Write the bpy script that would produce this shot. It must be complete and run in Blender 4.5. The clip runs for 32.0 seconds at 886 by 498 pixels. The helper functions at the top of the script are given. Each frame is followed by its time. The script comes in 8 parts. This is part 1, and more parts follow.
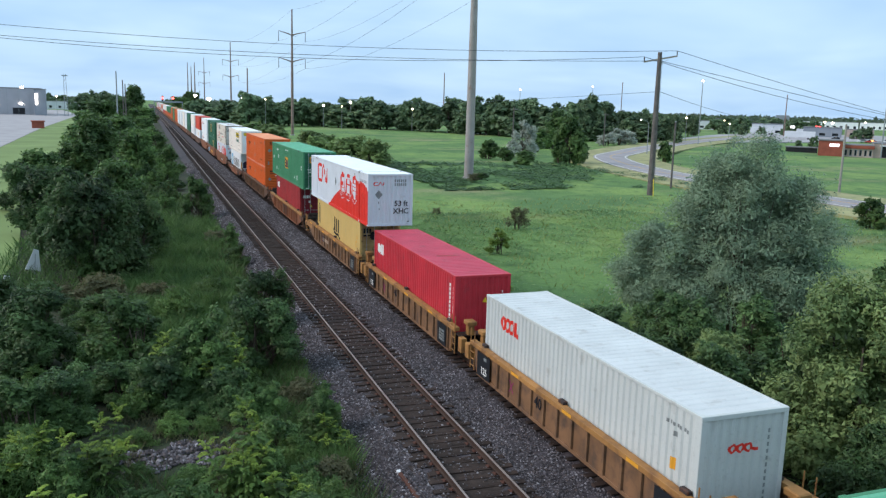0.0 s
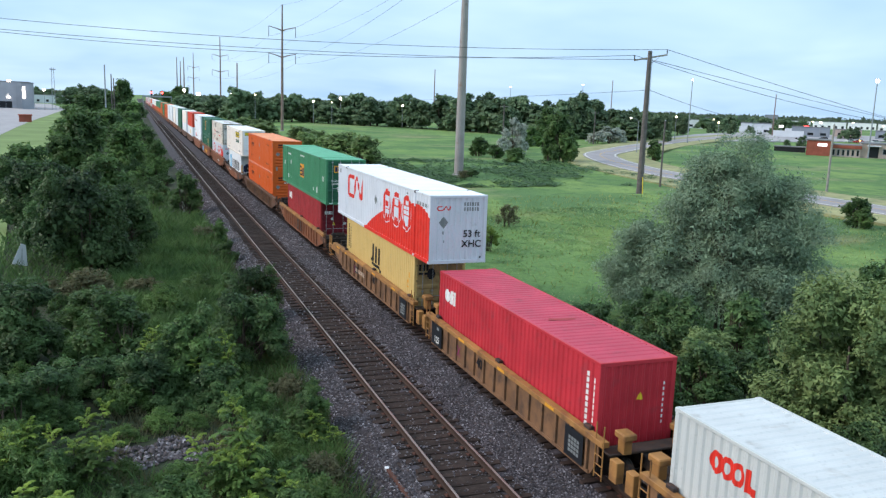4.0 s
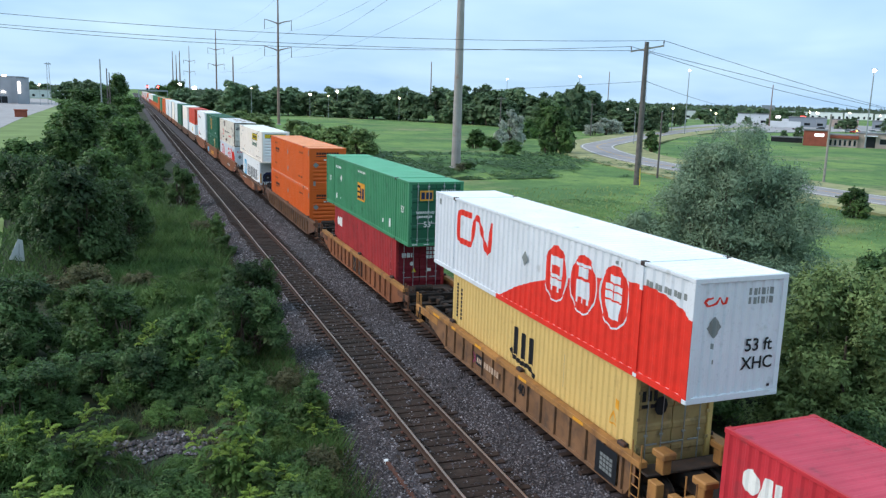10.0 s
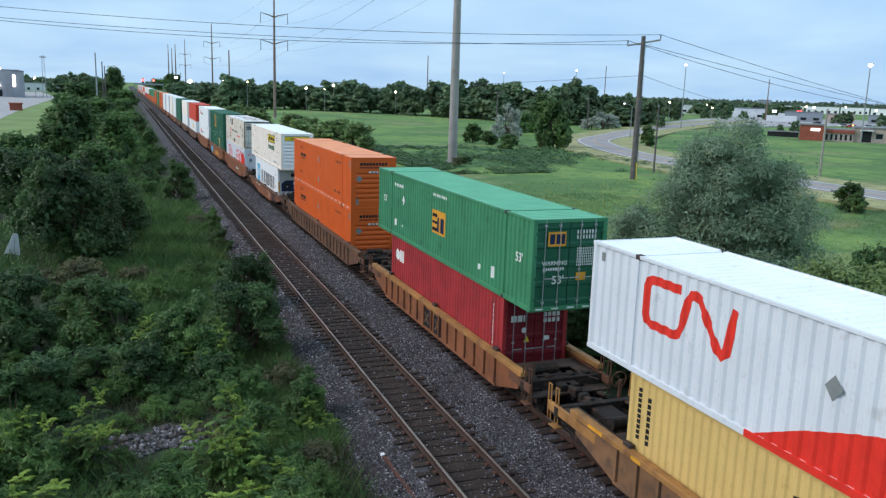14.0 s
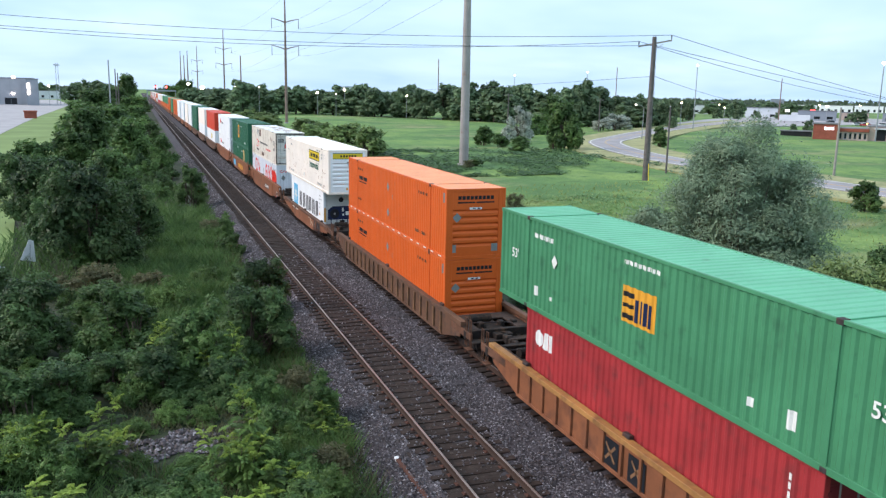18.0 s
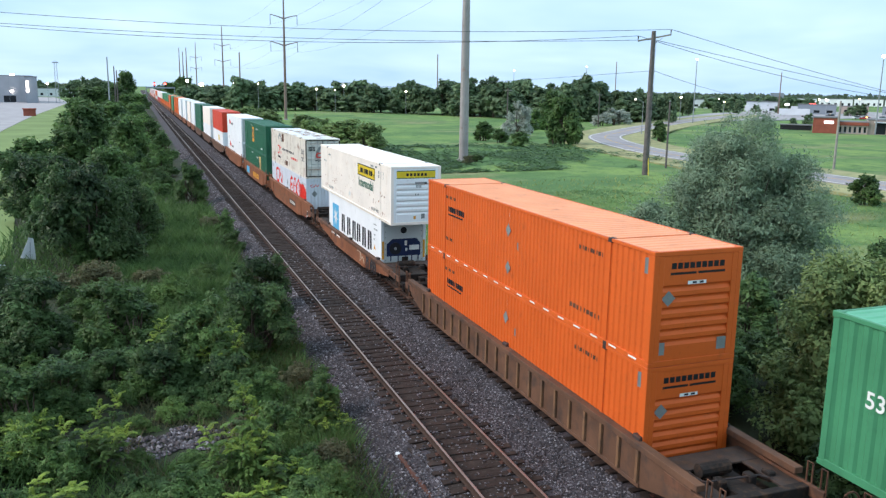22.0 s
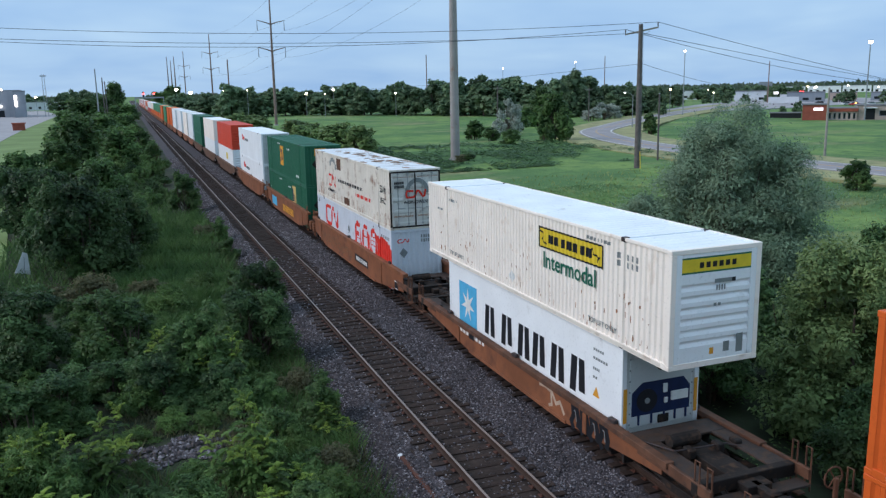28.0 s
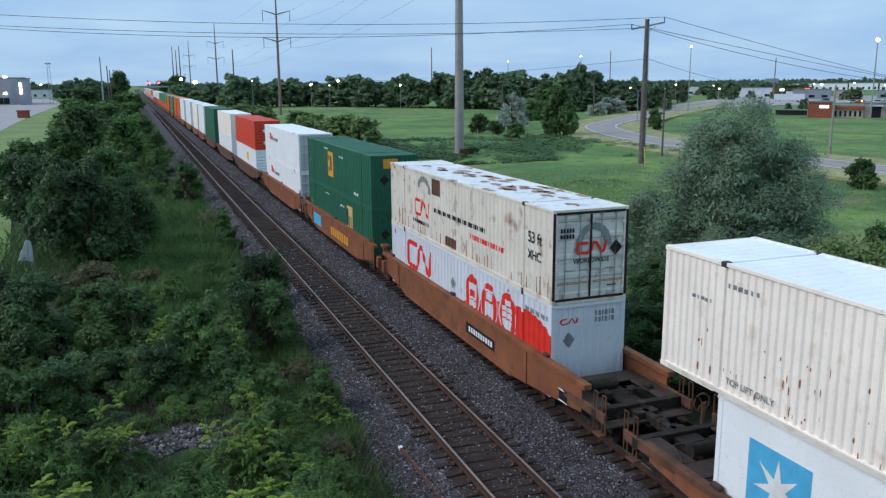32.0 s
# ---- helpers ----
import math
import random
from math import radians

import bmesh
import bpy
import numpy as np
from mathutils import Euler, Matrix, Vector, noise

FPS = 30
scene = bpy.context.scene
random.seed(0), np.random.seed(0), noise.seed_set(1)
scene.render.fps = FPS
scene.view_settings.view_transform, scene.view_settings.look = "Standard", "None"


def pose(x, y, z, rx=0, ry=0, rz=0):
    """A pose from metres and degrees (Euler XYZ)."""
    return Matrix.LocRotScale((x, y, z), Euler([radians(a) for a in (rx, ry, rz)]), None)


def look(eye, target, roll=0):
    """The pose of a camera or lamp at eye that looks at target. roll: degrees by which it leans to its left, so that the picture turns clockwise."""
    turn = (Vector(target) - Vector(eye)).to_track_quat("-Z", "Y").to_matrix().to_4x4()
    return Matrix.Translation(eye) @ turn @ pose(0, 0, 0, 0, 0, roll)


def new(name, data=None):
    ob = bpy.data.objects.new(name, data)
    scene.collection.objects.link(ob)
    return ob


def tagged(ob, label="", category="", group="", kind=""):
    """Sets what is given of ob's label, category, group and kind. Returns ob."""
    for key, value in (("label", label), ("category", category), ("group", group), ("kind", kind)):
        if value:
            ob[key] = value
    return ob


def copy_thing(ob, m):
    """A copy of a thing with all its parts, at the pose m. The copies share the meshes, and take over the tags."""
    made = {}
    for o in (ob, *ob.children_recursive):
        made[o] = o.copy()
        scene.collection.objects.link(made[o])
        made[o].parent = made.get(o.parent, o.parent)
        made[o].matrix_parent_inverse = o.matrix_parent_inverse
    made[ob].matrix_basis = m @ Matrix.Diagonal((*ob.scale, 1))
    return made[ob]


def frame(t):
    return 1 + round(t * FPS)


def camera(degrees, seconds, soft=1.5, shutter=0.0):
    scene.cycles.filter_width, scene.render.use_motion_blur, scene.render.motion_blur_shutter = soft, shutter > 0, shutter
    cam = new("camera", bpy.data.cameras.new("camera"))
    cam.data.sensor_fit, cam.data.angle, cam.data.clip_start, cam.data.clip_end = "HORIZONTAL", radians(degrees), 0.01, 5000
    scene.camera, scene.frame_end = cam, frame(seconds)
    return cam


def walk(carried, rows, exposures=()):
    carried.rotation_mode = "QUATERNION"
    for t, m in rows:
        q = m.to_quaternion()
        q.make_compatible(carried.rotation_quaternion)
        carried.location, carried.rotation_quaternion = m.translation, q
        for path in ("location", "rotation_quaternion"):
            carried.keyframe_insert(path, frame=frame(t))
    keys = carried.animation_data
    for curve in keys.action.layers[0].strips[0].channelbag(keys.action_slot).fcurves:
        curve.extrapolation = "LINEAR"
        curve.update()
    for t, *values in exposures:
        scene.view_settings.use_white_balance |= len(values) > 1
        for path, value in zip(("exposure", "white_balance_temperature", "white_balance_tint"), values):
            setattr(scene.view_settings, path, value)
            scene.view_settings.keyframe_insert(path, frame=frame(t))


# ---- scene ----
EYE = 9.87
TRAIN_X = 12.587
TRACK_X = 8.21
GROUND = -1.0

cam = camera(57.47, 32.0, soft=1.32)
walk(cam, [
    (0.0, pose(0, 0, EYE, 80.016, -1.571, -19.955)),
    (0.5, pose(0, 0, EYE, 80.019, -1.618, -20.061)),
    (1.0, pose(0, 0, EYE, 79.969, -1.978, -20.024)),
    (1.5, pose(0, 0, EYE, 79.876, -2.209, -20.018)),
    (2.0, pose(0, 0, EYE, 79.896, -2.161, -20.108)),
    (2.5, pose(0, 0, EYE, 79.886, -1.965, -20.200)),
    (3.0, pose(0, 0, EYE, 79.888, -1.824, -20.369)),
    (3.5, pose(0, 0, EYE, 79.842, -1.881, -20.526)),
    (5.5, pose(0, 0, EYE, 79.689, -2.265, -20.677)),
    (6.0, pose(0, 0, EYE, 79.560, -2.418, -20.532)),
    (6.5, pose(0, 0, EYE, 79.509, -2.141, -20.474)),
    (7.0, pose(0, 0, EYE, 79.460, -2.215, -20.323)),
    (7.5, pose(0, 0, EYE, 79.475, -2.307, -20.385)),
    (8.0, pose(0, 0, EYE, 79.520, -2.088, -20.557)),
    (8.5, pose(0, 0, EYE, 79.498, -1.778, -20.688)),
    (9.0, pose(0, 0, EYE, 79.432, -1.659, -20.820)),
    (9.5, pose(0, 0, EYE, 79.416, -1.621, -20.861)),
    (10.0, pose(0, 0, EYE, 79.312, -1.675, -20.858)),
    (10.5, pose(0, 0, EYE, 79.185, -1.756, -20.912)),
    (11.0, pose(0, 0, EYE, 79.093, -1.759, -21.031)),
    (11.5, pose(0, 0, EYE, 79.067, -1.824, -21.049)),
    (12.0, pose(0, 0, EYE, 78.975, -1.948, -20.947)),
    (12.5, pose(0, 0, EYE, 78.921, -2.013, -20.894)),
    (13.0, pose(0, 0, EYE, 78.902, -1.948, -20.839)),
    (13.5, pose(0, 0, EYE, 78.858, -1.858, -20.896)),
    (14.0, pose(0, 0, EYE, 78.904, -1.758, -21.098)),
    (14.5, pose(0, 0, EYE, 79.101, -1.417, -21.087)),
    (16.5, pose(0, 0, EYE, 79.017, -1.463, -20.624)),
    (17.0, pose(0, 0, EYE, 79.071, -1.385, -20.661)),
    (17.5, pose(0, 0, EYE, 79.140, -1.235, -20.666)),
    (18.0, pose(0, 0, EYE, 79.100, -1.105, -20.342)),
    (18.5, pose(0, 0, EYE, 78.965, -0.845, -20.002)),
    (19.0, pose(0, 0, EYE, 78.888, -0.650, -20.007)),
    (19.5, pose(0, 0, EYE, 78.806, -0.688, -20.086)),
    (20.0, pose(0, 0, EYE, 78.831, -0.872, -20.150)),
    (20.5, pose(0, 0, EYE, 78.726, -1.110, -20.200)),
    (21.0, pose(0, 0, EYE, 78.752, -1.001, -20.306)),
    (21.5, pose(0, 0, EYE, 78.786, -0.881, -20.367)),
    (22.0, pose(0, 0, EYE, 78.799, -0.820, -20.392)),
    (22.5, pose(0, 0, EYE, 78.827, -0.745, -20.488)),
    (23.0, pose(0, 0, EYE, 78.907, -0.736, -20.616)),
    (23.5, pose(0, 0, EYE, 78.885, -0.701, -20.637)),
    (24.0, pose(0, 0, EYE, 78.817, -0.605, -20.579)),
    (24.5, pose(0, 0, EYE, 78.838, -0.534, -20.585)),
    (25.0, pose(0, 0, EYE, 78.935, -0.427, -20.751)),
    (25.5, pose(0, 0, EYE, 79.137, -0.249, -21.043)),
    (27.5, pose(0, 0, EYE, 78.883, 0.846, -21.281)),
    (28.0, pose(0, 0, EYE, 78.801, 1.107, -21.123)),
    (28.5, pose(0, 0, EYE, 78.762, 1.087, -21.106)),
    (29.0, pose(0, 0, EYE, 78.798, 0.775, -21.278)),
    (29.5, pose(0, 0, EYE, 78.903, 0.643, -21.388)),
    (30.0, pose(0, 0, EYE, 78.972, 0.717, -21.197)),
    (30.5, pose(0, 0, EYE, 78.653, 0.343, -20.754)),
    (31.0, pose(0, 0, EYE, 78.385, 0.435, -20.678)),
    (31.5, pose(0, 0, EYE, 78.357, 0.616, -20.753)),
    (32.0, pose(0, 0, EYE, 78.307, 0.406, -20.779)),
], exposures=[(0.0, 0.34, 6300, 18), (3.0, 0.46, 6300, 18), (6.0, 0.52, 6400, 21), (10.0, 0.41, 6250, 16), (12.0, 0.28, 6200, 16), (14.5, 0.23, 6150, 16), (17.0, 0.66, 6450, 22),
               (21.0, 0.64, 6400, 20), (24.0, 0.48, 6300, 17), (25.5, 0.28, 6250, 17), (27.5, 0.05, 5950, 19), (29.0, -0.15, 5900, 19), (31.0, -0.15, 5900, 19), (32.0, -0.02, 5950, 18)])


# ---- light ----
world = bpy.data.worlds.new("sky")
scene.world = world
world.use_nodes = True
wn, wl = world.node_tree.nodes, world.node_tree.links
wn.clear()
SUN_EL, SUN_AZ = radians(34), radians(-72)


def sky_nodes():
    out = wn.new("ShaderNodeOutputWorld")
    bg = wn.new("ShaderNodeBackground")
    sky = wn.new("ShaderNodeTexSky")
    sky.sky_type, sky.sun_disc = "NISHITA", False
    sky.sun_elevation, sky.sun_rotation = SUN_EL, SUN_AZ
    sky.air_density, sky.dust_density, sky.ozone_density = 1.0, 0.6, 2.5
    dim = wn.new("ShaderNodeVectorMath")
    dim.operation = "SCALE"
    dim.inputs["Scale"].default_value = SKY_CLEAR
    wl.new(sky.outputs[0], dim.inputs[0])
    co = wn.new("ShaderNodeTexCoord")
    sep = wn.new("ShaderNodeSeparateXYZ")
    wl.new(co.outputs["Generated"], sep.inputs[0])
    # flat cloud deck: direction divided by its height
    lift = wn.new("ShaderNodeMath")
    lift.operation = "MAXIMUM"
    lift.inputs[1].default_value = 0.0
    wl.new(sep.outputs["Z"], lift.inputs[0])
    add = wn.new("ShaderNodeMath")
    add.inputs[1].default_value = 0.16
    wl.new(lift.outputs[0], add.inputs[0])
    div = wn.new("ShaderNodeVectorMath")
    div.operation = "DIVIDE"
    wl.new(co.outputs["Generated"], div.inputs[0])
    wl.new(add.outputs[0], div.inputs[1])
    n1 = wn.new("ShaderNodeTexNoise")
    n1.inputs["Scale"].default_value, n1.inputs["Detail"].default_value = 1.1, 3
    n1.inputs["Roughness"].default_value = 0.5
    n1.inputs["Distortion"].default_value = 0.3
    wl.new(div.outputs[0], n1.inputs["Vector"])
    # paler overhead than along the horizon
    rise = wn.new("ShaderNodeMath")
    rise.operation = "MULTIPLY_ADD"
    rise.inputs[1].default_value = 0.9
    wl.new(lift.outputs[0], rise.inputs[0])
    wl.new(n1.outputs[0], rise.inputs[2])
    ramp = wn.new("ShaderNodeValToRGB")
    ramp.color_ramp.elements[0].position, ramp.color_ramp.elements[0].color = 0.30, (0.35, 0.585, 0.83, 1)
    ramp.color_ramp.elements[1].position, ramp.color_ramp.elements[1].color = 0.95, (0.62, 0.86, 0.96, 1)
    wl.new(rise.outputs[0], ramp.inputs[0])
    bright = wn.new("ShaderNodeVectorMath")
    bright.operation = "SCALE"
    bright.inputs["Scale"].default_value = SKY_CLOUD
    wl.new(ramp.outputs[0], bright.inputs[0])
    mix = wn.new("ShaderNodeMix")
    mix.data_type = "RGBA"
    mix.inputs[0].default_value = 0.88
    wl.new(dim.outputs[0], mix.inputs[6])
    wl.new(bright.outputs[0], mix.inputs[7])
    wl.new(mix.outputs[2], bg.inputs[0])
    bg.inputs[1].default_value = 1.0
    wl.new(bg.outputs[0], out.inputs[0])


SKY_CLEAR, SKY_CLOUD = 0.10, 0.92
sky_nodes()
sun = new("sun", bpy.data.lights.new("sun", "SUN"))
sun.data.energy, sun.data.angle, sun.data.color = 1.8, radians(30), (1.0, 0.90, 0.78)
sun.matrix_world = look((math.sin(SUN_AZ) * 60, math.cos(SUN_AZ) * 60, math.tan(SUN_EL) * 60), (0, 0, 0))


# ---- materials ----
def surface(name, col, rough=0.6, metal=0.0, var=0.12, scale=1.2, fine=30.0, bump=0.15, dirt=None, amount=0.4,
            streak=0.0, each=0.0, island=0.0, spec=0.3):
    """Painted, rusted, mineral or woven surface with stains at two scales."""
    m = bpy.data.materials.new(name)
    m.use_nodes = True
    n, l = m.node_tree.nodes, m.node_tree.links
    p = n["Principled BSDF"]
    p.inputs["Roughness"].default_value, p.inputs["Metallic"].default_value = rough, metal
    p.inputs["Specular IOR Level"].default_value = spec
    co = n.new("ShaderNodeTexCoord")

    def noise_node(sc, detail, stretch=None):
        t = n.new("ShaderNodeTexNoise")
        t.inputs["Scale"].default_value, t.inputs["Detail"].default_value = sc, detail
        src = co.outputs["Object"]
        if stretch:
            mp = n.new("ShaderNodeMapping")
            mp.inputs["Scale"].default_value = stretch
            l.new(src, mp.inputs[0])
            src = mp.outputs[0]
        l.new(src, t.inputs["Vector"])
        return t

    def blend(a, b, fac):
        x = n.new("ShaderNodeMix")
        x.data_type = "RGBA"
        for sock, val in ((6, a), (7, b), (0, fac)):
            if isinstance(val, (tuple, float)):
                x.inputs[sock].default_value = val
            else:
                l.new(val, x.inputs[sock])
        return x.outputs[2]

    def band(src, lo, hi):
        r = n.new("ShaderNodeMapRange")
        r.inputs[1].default_value, r.inputs[2].default_value = lo, hi
        l.new(src, r.inputs[0])
        return r.outputs[0]

    big, small = noise_node(scale, 4), noise_node(fine, 3)
    lo = tuple(max(c * (1 - var), 0) for c in col) + (1,)
    hi = tuple(min(c * (1 + var), 1) for c in col) + (1,)
    c = blend(lo, hi, band(big.outputs[0], 0.3, 0.7))
    c = blend(c, tuple(v * 0.6 for v in col) + (1,), band(small.outputs[0], 0.58, 1.1))
    if dirt:
        d = noise_node(scale * 2.3, 7)
        c = blend(c, tuple(dirt) + (1,), band(d.outputs[0], 0.72 - amount * 0.4, 0.95 - amount * 0.3))
    if streak:
        st = noise_node(1.0, 4, (7.0, 7.0, 0.35))
        c = blend(c, tuple(v * 0.45 for v in (dirt or col)) + (1,), band(st.outputs[0], 0.80 - streak * 0.3, 1.15))
    if each:
        oi = n.new("ShaderNodeObjectInfo")
        h = n.new("ShaderNodeHueSaturation")
        h.inputs["Value"].default_value = 1
        l.new(c, h.inputs["Color"])
        mr = n.new("ShaderNodeMapRange")
        mr.inputs[3].default_value, mr.inputs[4].default_value = 1 - each, 1 + each
        l.new(oi.outputs["Random"], mr.inputs[0])
        l.new(mr.outputs[0], h.inputs["Value"])
        c = h.outputs[0]
    if island:
        gi = n.new("ShaderNodeNewGeometry")
        h = n.new("ShaderNodeHueSaturation")
        l.new(c, h.inputs["Color"])
        mr = n.new("ShaderNodeMapRange")
        mr.inputs[3].default_value, mr.inputs[4].default_value = 1 - island, 1 + island
        l.new(gi.outputs["Random Per Island"], mr.inputs[0])
        l.new(mr.outputs[0], h.inputs["Value"])
        c = h.outputs[0]
    l.new(c, p.inputs["Base Color"])
    if bump:
        b = n.new("ShaderNodeBump")
        b.inputs["Strength"].default_value, b.inputs["Distance"].default_value = bump, 0.02
        l.new(small.outputs[0], b.inputs["Height"])
        l.new(b.outputs[0], p.inputs["Normal"])
    return m


def leafy(name, dark, light, glow=0.25, yellow=None):
    """Leaves: colour varies leaf by leaf and clump by clump; some light comes through."""
    m = bpy.data.materials.new(name)
    m.use_nodes = True
    n, l = m.node_tree.nodes, m.node_tree.links
    p, out = n["Principled BSDF"], n["Material Output"]
    p.inputs["Roughness"].default_value = 0.55
    p.inputs["Specular IOR Level"].default_value = 0.25
    gi, co = n.new("ShaderNodeNewGeometry"), n.new("ShaderNodeTexCoord")
    oi = n.new("ShaderNodeObjectInfo")
    t = n.new("ShaderNodeTexNoise")
    t.inputs["Scale"].default_value, t.inputs["Detail"].default_value = 0.9, 3
    l.new(co.outputs["Object"], t.inputs["Vector"])
    a = n.new("ShaderNodeMath")
    a.operation = "MULTIPLY_ADD"
    a.inputs[1].default_value, a.inputs[2].default_value = 0.26, -0.02
    l.new(gi.outputs["Random Per Island"], a.inputs[0])
    s = n.new("ShaderNodeMath")
    s.use_clamp = True
    l.new(t.outputs[0], s.inputs[0])
    l.new(a.outputs[0], s.inputs[1])
    r = n.new("ShaderNodeValToRGB")
    r.color_ramp.elements[0].position, r.color_ramp.elements[0].color = 0.36, tuple(dark) + (1,)
    r.color_ramp.elements[1].position, r.color_ramp.elements[1].color = 0.82, tuple(light) + (1,)
    l.new(s.outputs[0], r.inputs[0])
    h = n.new("ShaderNodeHueSaturation")
    mr = n.new("ShaderNodeMapRange")
    mr.inputs[3].default_value, mr.inputs[4].default_value = 0.75, 1.3
    l.new(oi.outputs["Random"], mr.inputs[0])
    l.new(mr.outputs[0], h.inputs["Value"])
    l.new(r.outputs[0], h.inputs["Color"])
    l.new(h.outputs[0], p.inputs["Base Color"])
    tr = n.new("ShaderNodeBsdfTranslucent")
    l.new(h.outputs[0], tr.inputs[0])
    mx = n.new("ShaderNodeMixShader")
    mx.inputs[0].default_value = glow
    l.new(p.outputs[0], mx.inputs[1])
    l.new(tr.outputs[0], mx.inputs[2])
    l.new(mx.outputs[0], out.inputs[0])
    return m


def glowing(name, col, power):
    m = bpy.data.materials.new(name)
    m.use_nodes = True
    p = m.node_tree.nodes["Principled BSDF"]
    p.inputs["Base Color"].default_value = tuple(col) + (1,)
    p.inputs["Emission Color"].default_value = tuple(col) + (1,)
    p.inputs["Emission Strength"].default_value = power
    return m


def meadow(name):
    """Rough pasture: deep green, fresh green and dry straw in drifts at three scales."""
    m = bpy.data.materials.new(name)
    m.use_nodes = True
    n, l = m.node_tree.nodes, m.node_tree.links
    p = n["Principled BSDF"]
    p.inputs["Roughness"].default_value, p.inputs["Specular IOR Level"].default_value = 0.9, 0.2
    co = n.new("ShaderNodeTexCoord")

    def spots(scale, detail, lo, hi, stretch=(1, 1, 1)):
        mp = n.new("ShaderNodeMapping")
        mp.inputs["Scale"].default_value = stretch
        l.new(co.outputs["Object"], mp.inputs[0])
        t = n.new("ShaderNodeTexNoise")
        t.inputs["Scale"].default_value, t.inputs["Detail"].default_value, t.inputs["Roughness"].default_value = scale, detail, 0.62
        l.new(mp.outputs[0], t.inputs["Vector"])
        r = n.new("ShaderNodeMapRange")
        r.inputs[1].default_value, r.inputs[2].default_value = lo, hi
        l.new(t.outputs[0], r.inputs[0])
        return r.outputs[0], t.outputs[0]

    def over(a, col, fac):
        x = n.new("ShaderNodeMix")
        x.data_type = "RGBA"
        if isinstance(a, tuple):
            x.inputs[6].default_value = a + (1,)
        else:
            l.new(a, x.inputs[6])
        x.inputs[7].default_value = col + (1,)
        l.new(fac, x.inputs[0])
        return x.outputs[2]

    c = over((0.140, 0.246, 0.072), (0.088, 0.176, 0.058), spots(0.028, 6, 0.45, 0.56)[0])
    c = over(c, (0.200, 0.305, 0.085), spots(0.09, 6, 0.50, 0.62, (1.0, 0.6, 1))[0])
    c = over(c, (0.275, 0.270, 0.135), spots(0.035, 8, 0.54, 0.65, (0.8, 1.6, 1))[0])
    c = over(c, (0.068, 0.138, 0.046), spots(0.4, 6, 0.54, 0.72)[0])
    fine = spots(2.6, 4, 0.45, 0.85)
    c = over(c, (0.074, 0.140, 0.050), fine[0])
    l.new(c, p.inputs["Base Color"])
    b = n.new("ShaderNodeBump")
    b.inputs["Strength"].default_value, b.inputs["Distance"].default_value = 0.8, 0.15
    l.new(fine[1], b.inputs["Height"])
    l.new(b.outputs[0], p.inputs["Normal"])
    return m


def crushed(name):
    """Crushed stone: most pieces mid grey, some dark, a few nearly white or brownish."""
    m = bpy.data.materials.new(name)
    m.use_nodes = True
    n, l = m.node_tree.nodes, m.node_tree.links
    p = n["Principled BSDF"]
    p.inputs["Roughness"].default_value = 0.85
    gi, r = n.new("ShaderNodeNewGeometry"), n.new("ShaderNodeValToRGB")
    e = r.color_ramp.elements
    e[0].position, e[0].color = 0.0, (0.026, 0.022, 0.023, 1)
    e[1].position, e[1].color = 1.0, (0.40, 0.38, 0.41, 1)
    for at, col in ((0.30, (0.052, 0.044, 0.051)), (0.50, (0.102, 0.089, 0.104)), (0.60, (0.105, 0.076, 0.068)), (0.70, (0.135, 0.122, 0.138)), (0.92, (0.215, 0.200, 0.220))):
        k = e.new(at)
        k.color = col + (1,)
    l.new(gi.outputs["Random Per Island"], r.inputs[0])
    t, co = n.new("ShaderNodeTexNoise"), n.new("ShaderNodeTexCoord")
    t.inputs["Scale"].default_value = 0.8
    l.new(co.outputs["Object"], t.inputs["Vector"])
    mr, h = n.new("ShaderNodeMapRange"), n.new("ShaderNodeHueSaturation")
    mr.inputs[1].default_value, mr.inputs[2].default_value, mr.inputs[3].default_value, mr.inputs[4].default_value = 0.3, 0.7, 0.60, 1.02
    l.new(t.outputs[0], mr.inputs[0])
    l.new(mr.outputs[0], h.inputs["Value"])
    l.new(r.outputs[0], h.inputs["Color"])
    l.new(h.outputs[0], p.inputs["Base Color"])
    return m


